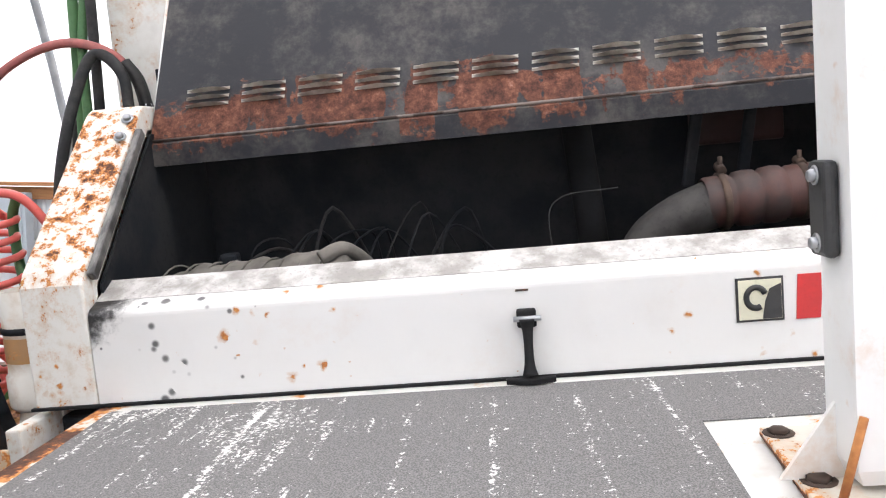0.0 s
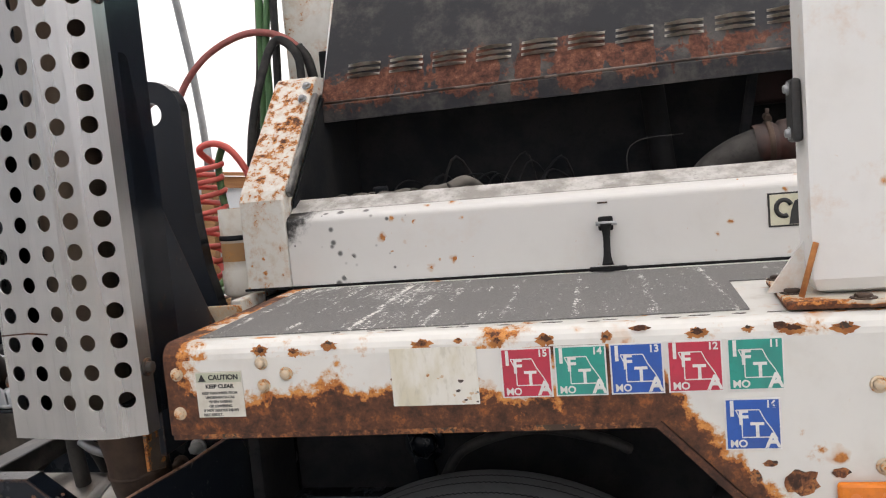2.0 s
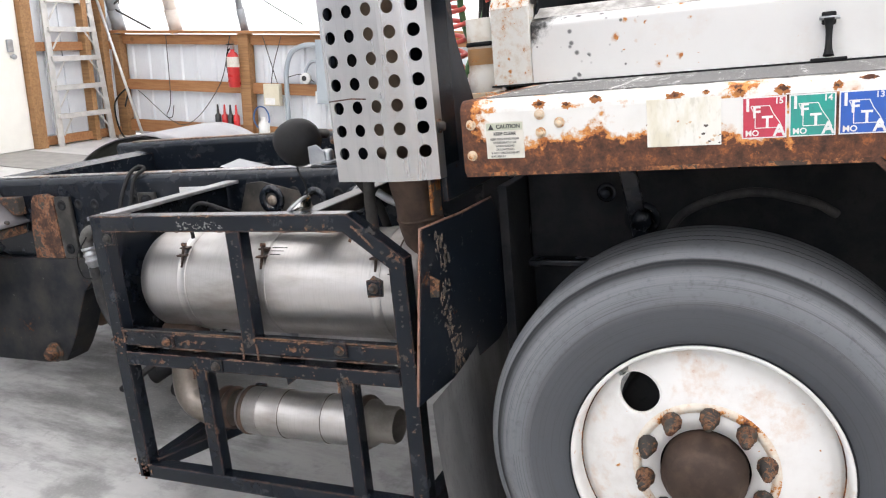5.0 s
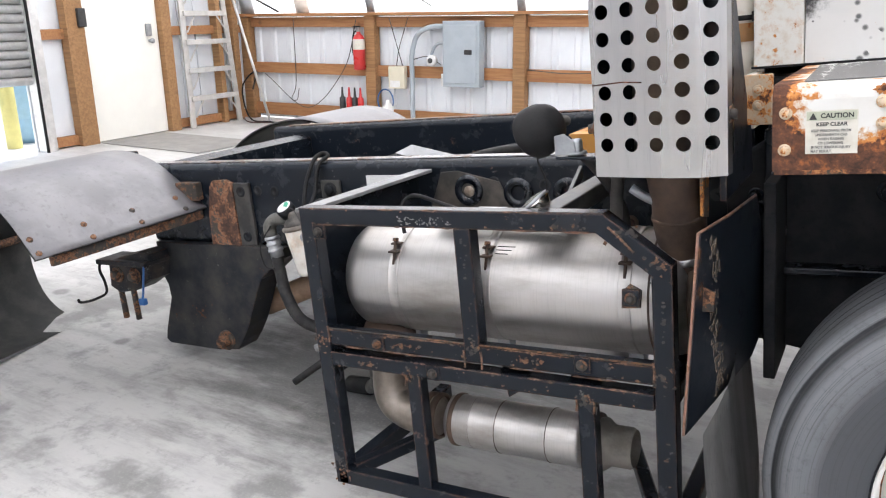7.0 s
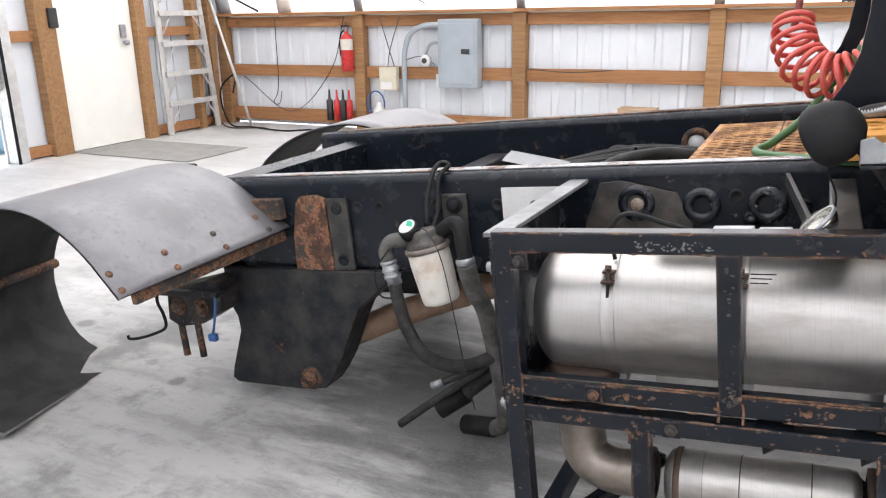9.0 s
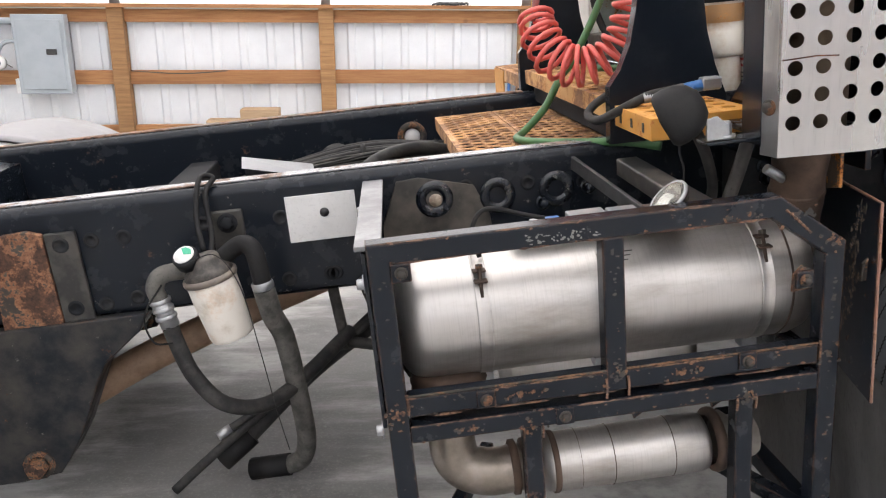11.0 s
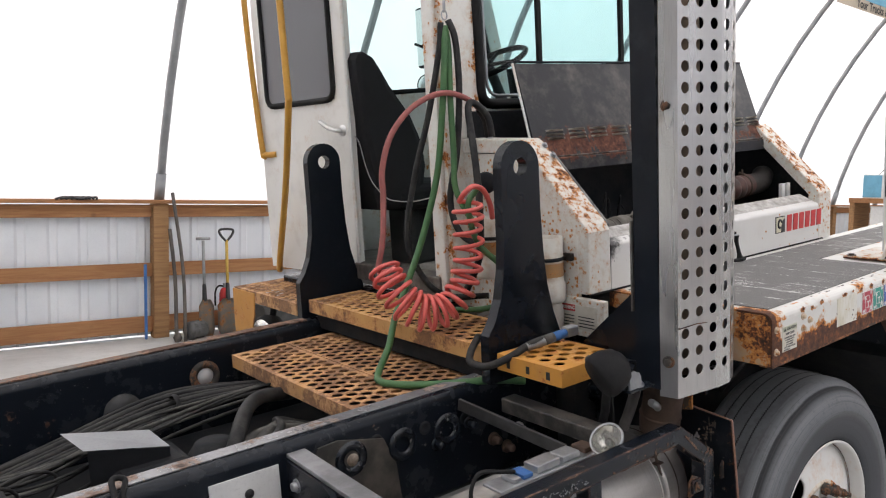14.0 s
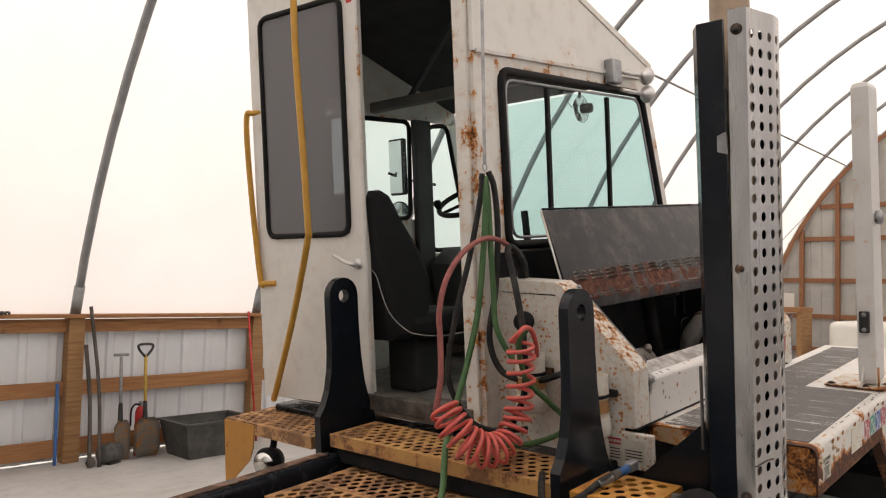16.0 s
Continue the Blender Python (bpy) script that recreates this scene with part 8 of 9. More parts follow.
for v in (1.34, 1.43, 1.52):
    tp("slot", box((-0.8475, v - 0.008, 1.295), (-0.8462, v + 0.008, 1.32), 0.0005), INKBLACK)
far_step = grate("far_step", -0.82, -0.5, 3.06, 3.79, 1.30, GRATE, "perforated yellow far side step", 0.059, 0.0175, 0.06)
tp("step_leg", prism([(3.53, 1.292), (3.81, 1.292), (3.825, 1.0), (3.83, 0.80), (3.735, 0.80), (3.735, 0.98), (3.585, 1.10), (3.55, 1.17)], 0, -0.828, -0.822), YELLOW, "yellow step leg plate", far_step)
tp("step_lamp", lathe([(0, 0), (0.066, 0), (0.078, -0.03), (0.06, -0.10), (0, -0.12)], (-0.83, 3.45, 1.105), (-0.93, -0.36, 0), 24), RUBBER, "black round work lamp", far_step, True)
tp("lamp_lens", disc((-0.833, 3.449, 1.105), (-0.93, -0.36, 0), 0.060, 0.005), CHROME, parent=far_step)
tp("lamp_arm", hose([(-0.77, 3.48, 1.13), (-0.75, 3.47, 1.20), (-0.74, 3.48, 1.29)], 0.018, 5, 8), RUBBER, parent=far_step)
tp("sill_beam", box((-0.56, 1.62, 1.20), (-0.42, 3.72, 1.335), 0.01), BLACK, "black cab sill crossmember")
tp("step_bracket", box((-0.80, 1.64, 1.2), (-0.74, 2.9, 1.27), 0.01), DARKPART)

# cab
CB, CR, CL = 1.385, 2.22, 3.76


def panel_uw(poly, v, t=0.025, material=CABPAINT, label=""):
    return tp("cab_panel", prism(poly, 1, v, v + t), material, label)


panel_uw([(-0.5, CB), (-0.5, 3.05), (-0.315, 3.05), (-0.315, CB)], CR, label="white cab corner pillar with rust runs")
panel_uw([(-0.315, 1.99), (-0.315, 2.18), (1.30, 2.18), (1.36, 1.99)], CR)
panel_uw([(-0.315, 2.985), (-0.315, 3.05), (0.98, 3.10), (1.0, 3.02)], CR)
panel_uw([(1.0, 3.02), (0.98, 3.10), (1.08, 3.11), (1.36, 2.18), (1.26, 2.18)], CR)
panel_uw([(-0.5, 3.052), (-0.5, 3.62), (0.0, 3.56), (1.12, 3.17), (1.1, 3.112)], CR - 0.004, material=DOORPAINT, label="white sloped cab roof side")
tp("drip_rail", beam((-0.49, CR - 0.008, 3.052), (1.05, CR - 0.008, 3.108), 0.018, 0.02, 0.003), WHITE)
panel_uw([(-0.5, CB), (-0.5, 3.62), (-0.08, 3.56), (-0.08, CB)], CL - 0.025)
panel_uw([(-0.08, CB), (-0.08, 2.32), (0.66, 2.36), (0.82, 2.12), (1.25, 2.12), (1.36, CB)], CL - 0.025)
panel_uw([(-0.08, 3.03), (-0.08, 3.53), (1.12, 3.17), (1.08, 3.03)], CL - 0.025)
tp("cab_pillar", box((0.64, CL - 0.07, CB), (0.80, CL - 0.026, 3.03), 0.01), INTERIOR, "grey hinged window pillar inside the cab")
panel_uw([(1.04, 3.02), (1.12, 3.1), (1.36, 2.1), (1.24, 2.1)], CL - 0.025)
tp("roof", prism([(-0.52, 3.62), (0.0, 3.565), (1.14, 3.165), (1.14, 3.20), (0.0, 3.60), (-0.52, 3.66)], 1, CR - 0.01, CL + 0.01), CABPAINT, "white cab roof")
tp("headliner", prism([(-0.48, 3.57), (0.0, 3.50), (1.08, 3.11), (1.08, 3.13), (0.0, 3.55), (-0.48, 3.61)], 1, CR + 0.03, CL - 0.03), HEADLINER, "dark headliner")
tp("ceiling_trim", beam((-0.3, 2.30, 3.46), (0.6, 3.7, 3.16), 0.03, 0.03, 0.004), INTERIOR)
tp("ceiling_panel", box((0.27, CR + 0.03, 3.045), (0.33, CL - 0.03, 3.11), 0.01), surface("header_lining", (0.11, 0.105, 0.095), (0.15, 0.143, 0.13), 6.0, 0.7, bump=0.05), "grey roof cross trim")
tp("cab_front", box((1.33, CR + 0.025, CB), (1.36, CL - 0.025, 2.15), 0.004), CABPAINT)
tp("cab_floor", box((-0.5, CR + 0.025, 1.36), (1.33, CL - 0.026, 1.40), 0.004), CABFLOOR, "worn dirty cab floor")
tp("door_sill", box((-0.53, CR + 0.06, 1.39), (-0.44, 2.97, 1.47), 0.006), surface("scuffed_sill", (0.05, 0.045, 0.04), (0.14, 0.125, 0.11), 14.0, 0.6, bump=0.2), "scuffed grey door sill")
tp("door_jamb", box((-0.52, CR + 0.0255, CB), (-0.44, CR + 0.10, 3.55), 0.006), CABPAINT, "white door jamb with rust streaks")
tp("rear_header", box((-0.515, CR + 0.10, 3.5), (-0.48, CL, 3.62), 0.006), CABPAINT)
tp("rear_panel", box((-0.47, 3.0, CB), (-0.45, CL - 0.026, 2.26), 0.004), CABPAINT)


def window_loop(pts, v, rad, material, label=""):
    p = [Vector((u, v, w)) for u, w in pts]
    out = []
    n = len(p)
    for i in range(n):
        a, b, c = p[i - 1], p[i], p[(i + 1) % n]
        r = min(0.06, 0.4 * (a - b).length, 0.4 * (c - b).length)
        p0, p1 = b + (a - b).normalized() * r, b + (c - b).normalized() * r
        out += [(1 - s) ** 2 * p0 + 2 * s * (1 - s) * b + s * s * p1 for s in (0, 0.25, 0.5, 0.75, 1)]
    return out


WIN = [(-0.30, 2.19), (-0.315, 2.985), (1.0, 3.015), (1.255, 2.19)]
loop = window_loop(WIN, CR - 0.002, 0, None)
wf = tp("side_window", tube(loop, 0.022, 8, closed=True), RUBBER, "side window with thick black rubber frame")
loop2 = window_loop([(-0.265, 2.225), (-0.28, 2.95), (0.97, 2.98), (1.20, 2.225)], CR - 0.003, 0, None)
tp("inner_frame", tube(loop2, 0.007, 8, closed=True), GALV, parent=wf)
bm = bmesh.new()
bm.faces.new([bm.verts.new((u, CR + 0.004, w)) for u, w in [(p.x, p.z) for p in loop2]])
tp("pane", bm, GLASS, parent=wf).visible_shadow = False
for u, hgt in ((0.06, 2.945), (0.63, 2.96)):
    tp("window_bar", box((u - 0.012, CR - 0.008, 2.22), (u + 0.012, CR + 0.012, hgt), 0.003), RUBBER, parent=wf)
FC = Vector((0.61, CR + 0.15, 2.915))
fan = tp("fan_motor", lathe([(0, 0), (0.026, 0.004), (0.028, 0.06), (0, 0.065)], FC, (0, -1, 0), 14), RUBBER, "small black cab fan")
for k in range(5):
    r = 0.022 + 0.013 * k
    tp("guard_ring", tube([FC + Vector((r * math.cos(a), 0.012 * (1 - k / 4), r * math.sin(a))) for a in np.linspace(0, 6.2832, 25)[:-1]], 0.0024, 5, closed=True), RUBBER, parent=fan)
for k in range(3):
    a = 0.5 + 2.094 * k
    tp("fan_blade", prism([(FC.x + r * math.cos(a + d), FC.z + r * math.sin(a + d)) for r, d in ((0.02, -0.3), (0.066, -0.35), (0.066, 0.35), (0.02, 0.5))], 1, FC.y + 0.014, FC.y + 0.017), RUBBER, parent=fan)
tp("fan_bracket", tube([FC + Vector((0, 0.01, 0.06)), FC + Vector((-0.01, 0, 0.10))], 0.008, 6), RUBBER, parent=fan)
tp("fan_wire", hose([FC + Vector((-0.02, 0, 0.02)), FC + Vector((-0.09, 0, 0.0)), FC + Vector((-0.15, 0, 0.04)), FC + Vector((-0.17, 0, 0.09))], 0.0022, 6, 5), RUBBER, parent=fan)
tp("side_light", box((0.60, CR - 0.06, 3.03), (0.70, CR - 0.006, 3.16), 0.008), GALV, "grey lamp box under the drip rail")
for w in (3.10, 3.0):
    hn_ = tp("air_horn", tube([(0.70, CR - 0.05, w), (0.9, CR - 0.08, w - 0.005)], 0.012, 8), ALU, "chrome air horn")
    tp("horn_bell", lathe([(0.012, 0), (0.03, 0.03), (0.05, 0.05), (0.048, 0.055), (0, 0.03)], (0.88, CR - 0.08, w - 0.004), (1, -0.12, 0), 20), ALU, parent=hn_, smooth_faces=True)
tp("clearance_lamp", box((0.9, CR + 0.1, 3.27), (0.96, CR + 0.16, 3.31), 0.01), ORANGE)
LW = [(-0.06, 2.34), (-0.06, 3.01), (0.64, 3.02), (0.62, 2.37)]
for loopw in (LW, [(0.82, 2.14), (0.82, 3.0), (1.02, 3.02), (1.22, 2.14)]):
    lp = window_loop(loopw, CL - 0.015, 0, None)
    lw = tp("left_window", tube(lp, 0.016, 8, closed=True), RUBBER)
    bm = bmesh.new()
    bm.faces.new([bm.verts.new(p) for p in lp])
    tp("pane", bm, GLASS, parent=lw).visible_shadow = False
bm = bmesh.new()
quad(bm, (1.35, CR + 0.03, 2.15), (1.35, CL - 0.03, 2.15), (1.1, CL - 0.03, 3.1), (1.1, CR + 0.03, 3.1))
tp("windscreen", bm, GLASS, "greenish windscreen").visible_shadow = False
mir = tp("mirror", box((0.752, 3.93, 2.54), (0.80, 4.075, 2.94), 0.014), RUBBER, "black side mirror")
MIRROR = surface("mirror_glass", (0.62, 0.66, 0.65), (0.58, 0.62, 0.61), 6.0, 0.12, metal=1.0, bump=0.0)
tp("mirror_glass", box((0.749, 3.941, 2.555), (0.7515, 4.064, 2.925), 0.001), MIRROR, "pale mirror glass", mir)
tp("mirror_arm", hose([(0.9, CL, 2.6), (0.8, 3.95, 2.65), (0.71, 4.04, 2.7)], 0.01, 5, 6), RUBBER)
spm = tp("spot_mirror", lathe([(0.066, 0.004), (0.074, 0.004), (0.076, -0.004), (0.07, -0.02), (0, -0.03)], (0.75, 3.98, 2.42), (-0.9, -0.4, 0), 24), RUBBER, "round black spot mirror")
tp("spot_glass", lathe([(0.068, 0.003), (0.05, 0.009), (0.0, 0.014)], (0.75, 3.98, 2.42), (-0.9, -0.4, 0), 24), MIRROR, "pale convex glass", spm, True)

# cab interior
tp("seat_back", prism([(-0.40, 1.72), (-0.47, 2.1), (-0.49, 2.36), (-0.495, 2.45), (-0.475, 2.485), (-0.43, 2.49), (-0.38, 2.466), (-0.335, 2.40), (-0.298, 2.338), (-0.24, 2.262), (-0.178, 2.182), (-0.135, 2.09), (-0.11, 2.02), (-0.10, 1.92), (-0.13, 1.78), (-0.2, 1.70)], 1, 2.89, 3.30, bevel=0.035), SEAT, "dark cloth driver's seat back")
tp("seat_cushion", box((-0.30, 2.88, 1.70), (0.22, 3.32, 1.84), 0.05, seg=3), SEAT, "dark cloth seat cushion")
tp("seat_base", box((-0.16, 2.98, 1.4), (0.08, 3.2, 1.70), 0.02), INTERIOR)
SWC, SWE = Vector((0.55, 3.12, 2.46)), Vector((math.cos(0.45), 0, math.sin(0.45)))
sw = tp("steering_wheel", tube([SWC + 0.23 * (math.cos(a) * SWE + math.sin(a) * Vector((0, 1, 0))) for a in np.linspace(0, 2 * math.pi, 37)[:-1]], 0.016, 8, closed=True), RUBBER, "black steering wheel")
for a in (0.5, 2.6, 4.7):
    tp("wheel_spoke", tube([SWC, SWC + 0.23 * (math.cos(a) * SWE + math.sin(a) * Vector((0, 1, 0)))], 0.011, 6), RUBBER, parent=sw)
tp("spinner_knob", lathe([(0, -0.01), (0.016, 0), (0.026, 0.03), (0.022, 0.05), (0, 0.058)], SWC + 0.23 * (-0.62 * SWE + Vector((0, 0.78, 0))) + Vector((0, 0, 0.012)), (-0.4, 0, 0.9), 14), RUBBER, parent=sw, smooth_faces=True)
tp("steering_column", tube([SWC, (0.95, 3.08, 1.6)], 0.03, 10), INTERIOR)
tp("dashboard", prism([(0.8, 1.5), (0.72, 2.05), (0.85, 2.15), (1.32, 2.15), (1.32, 1.5)], 1, CR + 0.05, CL - 0.08, bevel=0.02), INTERIOR, "grey dashboard")
tp("side_console", box((-0.1, CR + 0.04, 1.4), (0.7, CR + 0.28, 1.95), 0.02), INTERIOR)
tp("cab_lever", tube([(0.05, CR + 0.12, 1.95), (-0.03, CR + 0.10, 2.35)], 0.018, 8), RUBBER)
tp("doorway_cable", hose([(-0.50, 2.93, 2.09), (-0.50, 2.894, 2.053), (-0.50, 2.85, 1.94), (-0.50, 2.797, 1.862), (-0.50, 2.70, 1.80), (-0.50, 2.621, 1.784), (-0.49, 2.48, 1.785), (-0.47, 2.348, 1.809)], 0.0027, 8, 6), surface("pale_wire", (0.32, 0.32, 0.31), (0.24, 0.24, 0.23), 30, 0.5, bump=0), "thin pale cable drooping across the doorway")
tp("pedal_box", box((0.55, 2.75, 1.40), (0.78, 3.15, 1.62), 0.02), INTERIOR, "grey pedal housing")
for v in (2.82, 2.98):
    tp("pedal", prism([(0.42, 1.43), (0.44, 1.42), (0.53, 1.60), (0.51, 1.61)], 1, v, v + 0.09, bevel=0.004), RUBBER)
tp("floor_box", box((-0.36, 2.38, 1.40), (-0.12, 2.66, 1.47), 0.012), CABFLOOR, "dusty flat box on the cab floor")
tp("floor_tray", box((0.0, 2.62, 1.40), (0.24, 2.80, 1.452), 0.012), GALV, "grey tray on the cab floor")
tp("fuel_can", box((0.2, 3.25, 1.4), (0.4, 3.45, 1.62), 0.03), RUBBER)

# open rear cab door with its tinted window
DA, DB = Vector((-0.515, 2.955)), Vector((-0.60, 3.75))
dd = (DB - DA).normalized()


def on_door(d, w, out=0.0):
    p = DA + dd * d
    n = Vector((-abs(dd.y), -abs(dd.x)))
    return Vector((p.x + n.x * out, p.y + n.y * out, w))


L = (DB - DA).length


def door_piece(d0, d1, w0, w1, name="door_skin", w2=None):
    bm = bmesh.new()
    vs = [on_door(d, w, o) for o in (0.0, -0.04) for d, w in ((d0, w0), (d1, w0), (d1, w1), (d0, w1))]
    q = [bm.verts.new(v) for v in vs]
    for f in ((0, 1, 2, 3), (7, 6, 5, 4), (0, 4, 5, 1), (1, 5, 6, 2), (2, 6, 7, 3), (3, 7, 4, 0)):
        bm.faces.new([q[i] for i in f])
    bmesh.ops.recalc_face_normals(bm, faces=bm.faces)
    return bm


dr = tp("cab_door", door_piece(0, L, 1.39, 2.275), DOORPAINT, "white rear cab door standing open")
tp("door_stile", door_piece(0, 0.098, 2.275, 3.60), DOORPAINT, parent=dr)
tp("door_stile", door_piece(L - 0.10, L, 2.275, 3.60), DOORPAINT, parent=dr)
tp("door_rail", door_piece(0.098, L - 0.10, 3.47, 3.60), DOORPAINT, parent=dr)
dl = []
for d, w in ((0.098, 2.275), (0.098, 3.47), (L - 0.10, 3.47), (L - 0.10, 2.275)):
    dl.append((d, w))
pts = []
for i in range(4):
    b = Vector(dl[i])
    a, c = Vector(dl[i - 1]), Vector(dl[(i + 1) % 4])
    p0, p1 = b + (a - b).normalized() * 0.06, b + (c - b).normalized() * 0.06
    for s in (0, 0.25, 0.5, 0.75, 1):
        q = (1 - s) ** 2 * p0 + 2 * s * (1 - s) * b + s * s * p1
        pts.append(on_door(q.x, q.y, 0.004))
wd = tp("door_window", tube(pts, 0.016, 8, closed=True), RUBBER, "tinted door window with black rubber frame")
bm = bmesh.new()
bm.faces.new([bm.verts.new(p) for p in pts])
tp("pane", bm, DARKGLASS, parent=wd).visible_shadow = False
tp("door_handle", hose([on_door(0.05, 2.12, 0.0), on_door(0.05, 2.12, 0.04), on_door(0.10, 2.135, 0.05), on_door(0.17, 2.17, 0.05)], 0.011, 5, 8), ALU, "chrome lever handle", dr)
tp("handle_rose", lathe([(0.028, 0), (0.026, 0.01), (0, 0.014)], on_door(0.05, 2.12, 0.0), (-1, -0.1, 0), 18), ALU, parent=dr)
tp("door_reflector", door_piece(0.02, 0.055, 3.43, 3.5), EXTRED, "small red reflector", dr).location = (-0.004, 0, 0)
tp("door_seal", hose([on_door(-0.008, 1.4), on_door(-0.008, 2.5), on_door(-0.008, 3.58)], 0.010, 4, 6), WHITE, parent=dr)

# yellow grab rails
tp("grab_rail", hose([(-0.575, 3.70, 1.38), (-0.62, 3.62, 1.42), (-0.68, 3.35, 1.85), (-0.745, 3.12, 2.24), (-0.752, 3.10, 2.32), (-0.74, 3.13, 2.7), (-0.72, 3.18, 3.2), (-0.70, 3.2, 3.6)], 0.017, 6, 10), HANDRAIL, "yellow painted tubular grab rail")
tp("grab_rail", hose([(-0.56, 3.64, 2.965), (-0.60, 3.74, 2.97), (-0.616, 3.785, 2.94), (-0.618, 3.775, 2.6), (-0.618, 3.72, 2.06), (-0.61, 3.69, 2.02), (-0.58, 3.62, 2.02)], 0.016, 6, 10), HANDRAIL, "yellow painted tubular grab rail")

STAINRING = painted("stained_plastic", (0.42, 0.24, 0.11), 0.4, rough=0.6, scale=16.0, dirt=0.8, dirt_col=(0.40, 0.22, 0.09))
# bottle holders and warning sticker on the engine housing
for u, v, w0, w1 in ((-0.481, 1.69, 1.434, 1.675), (-0.48, 1.99, 1.494, 1.735)):
    c = tp("plastic_holder", lathe([(0.0, 0.0), (0.060, 0.0), (0.066, 0.006), (0.068, 0.012), (0.068, 0.07), (0.063, 0.073), (0.0615, 0.10), (0.0625, 0.104), (0.0625, w1 - w0), (0.058, w1 - w0), (0.058, 0.03), (0, 0.03)], (u, v, w0), (0, 0, 1), 32), PVC, "dirty white plastic pipe holder")
    tp("stain_ring", lathe([(0.0626, 0), (0.0632, 0.003), (0.0632, 0.045), (0.0626, 0.05)], (u, v, w0 + 0.098), (0, 0, 1), 32), STAINRING, "orange-brown stained ring", c, True)
    tp("holder_band", lathe([(0.0627, 0), (0.066, 0.002), (0.066, 0.012), (0.0627, 0.014)], (u, v, w0 + 0.155), (0, 0, 1), 28), DARKPART, parent=c)
    tp("holder_arm", box((u + 0.05, v - 0.075, w0 + 0.15), (-0.412, v - 0.03, w0 + 0.178), 0.003), RUSTED, parent=c)
tp("holder_base", lathe([(0.058, 0), (0.055, 0.04), (0.06, 0.07), (0.054, 0.11), (0.05, 0.124)], (-0.481, 1.69, 1.31), (0, 0, 1), 20), PVC)
ws = tp("warning_sticker", box((-0.432, 1.50, 1.335), (-0.430, 1.68, 1.425), 0.0004), PAPER, "red and white warning sticker")
SIDE = Matrix(((0, 0, -1, 0), (-1, 0, 0, 0), (0, 1, 0, 0), (0, 0, 0, 1)))
part("sticker_header", box((-0.4335, 1.60, 1.40), (-0.4325, 1.68, 1.425), 0.0003), EXTRED, ws)
letters("WARNING", INKWHITE, 0.016, Matrix.Translation((-0.434, 1.64, 1.412)) @ SIDE, ws)
for k in range(4):
    part("print_bar", box((-0.4335, 1.51, 1.345 + 0.012 * k), (-0.4325, 1.585, 1.349 + 0.012 * k), 0.0002), INKBLACK, ws)
    part("print_bar", box((-0.4335, 1.605, 1.345 + 0.012 * k), (-0.4325, 1.675, 1.349 + 0.012 * k), 0.0002), INKBLACK, ws)
tp("sticker_mount", box((-0.429, 1.47, 1.31), (-0.40, 1.72, 1.45), 0.004), CORNER)

# inside the frame: hoses, valve and bent pale bracket
tp("valve_body", box((-1.95, 2.1, 0.92), (-1.70, 2.35, 1.08), 0.03), DARKPART)
tp("valve_dome", lathe([(0, 0.1), (0.06, 0.095), (0.085, 0.06), (0.09, 0.0)], (-1.62, 2.15, 1.0), (0, 0, 1), 24), DARKPART, smooth_faces=True)
bm = bmesh.new()
top = [Vector((-2.041, 2.357, 1.183)), Vector((-1.777, 2.311, 1.135)), Vector((-1.760, 2.161, 1.116)), Vector((-2.015, 2.169, 1.172))]
quad(bm, *top)
bmesh.ops.solidify(bm, geom=bm.faces[:], thickness=0.004)
# Grey sheet, its top made paler to hold the sky's reflection.
bk = tp("bent_bracket", bm, surface("skylit_sheet_top", (0.46, 0.47, 0.49), (0.40, 0.41, 0.43), 5, 0.22, bump=0.03), "glossy grey bent sheet bracket, sky's sheen put in its pale top")
bm = bmesh.new()
quad(bm, top[3] + Vector((0.01, 0, -0.003)), top[2] + Vector((0, 0, -0.003)), top[2] + Vector((0, 0.006, -0.12)), top[3] + Vector((0.01, 0.006, -0.17)))
bmesh.ops.solidify(bm, geom=bm.faces[:], thickness=0.004)
# Same sheet bent down, coloured darker as its shaded side.
tp("bracket_flange", bm, surface("shaded_sheet_flange", (0.035, 0.037, 0.042), (0.022, 0.024, 0.028), 6, 0.4, bump=0.03), "flange of the same sheet, its shade put in the colour", bk)
for k in range(7):
    o = 0.035 * k
    tp("frame_hose", hose([(-2.9, 2.2 + o, 0.95), (-2.5, 2.25 + o, 1.02 + 0.01 * (k % 3)), (-2.05, 2.42 + o, 1.06), (-1.6, 2.55 + o * 0.7, 1.08 + 0.008 * k), (-1.2, 2.5 + o * 0.6, 1.10), (-0.8, 2.45 + o * 0.5, 1.08)], 0.012 if k % 2 else 0.008, 6, 8), HOSE)
random.seed(41)
for k in range(9):
    o, h = random.uniform(-0.12, 0.25), random.uniform(-0.04, 0.03)
    tp("loose_cable", hose([(-2.95 + random.uniform(0, 0.4), 2.15 + o, 0.98 + h), (-2.45, 2.2 + o + random.uniform(-0.06, 0.06), 1.08 + h), (-2.1, 2.3 + o, 1.06 + h), (-1.75, 2.42 + o * 0.6 + random.uniform(-0.06, 0.06), 1.10 + h), (-1.35, 2.46 + o * 0.4, 1.12 + h), (-1.0, 2.5 + o * 0.4, 1.10 + h)], random.uniform(0.004, 0.008), 6, 6), HOSE if k % 3 else GREYHOSE)
for k in range(3):
    c = Vector((-2.45 + 0.12 * k, 2.05 + 0.07 * k, 1.07))
    tp("cable_loop", tube([c + Vector((0.13 * math.cos(a), 0.07 * math.cos(a), (0.09 - 0.012 * k) * math.sin(a))) for a in np.linspace(0, 6.2832, 25)[:-1]], 0.006, 6, closed=True), HOSE)
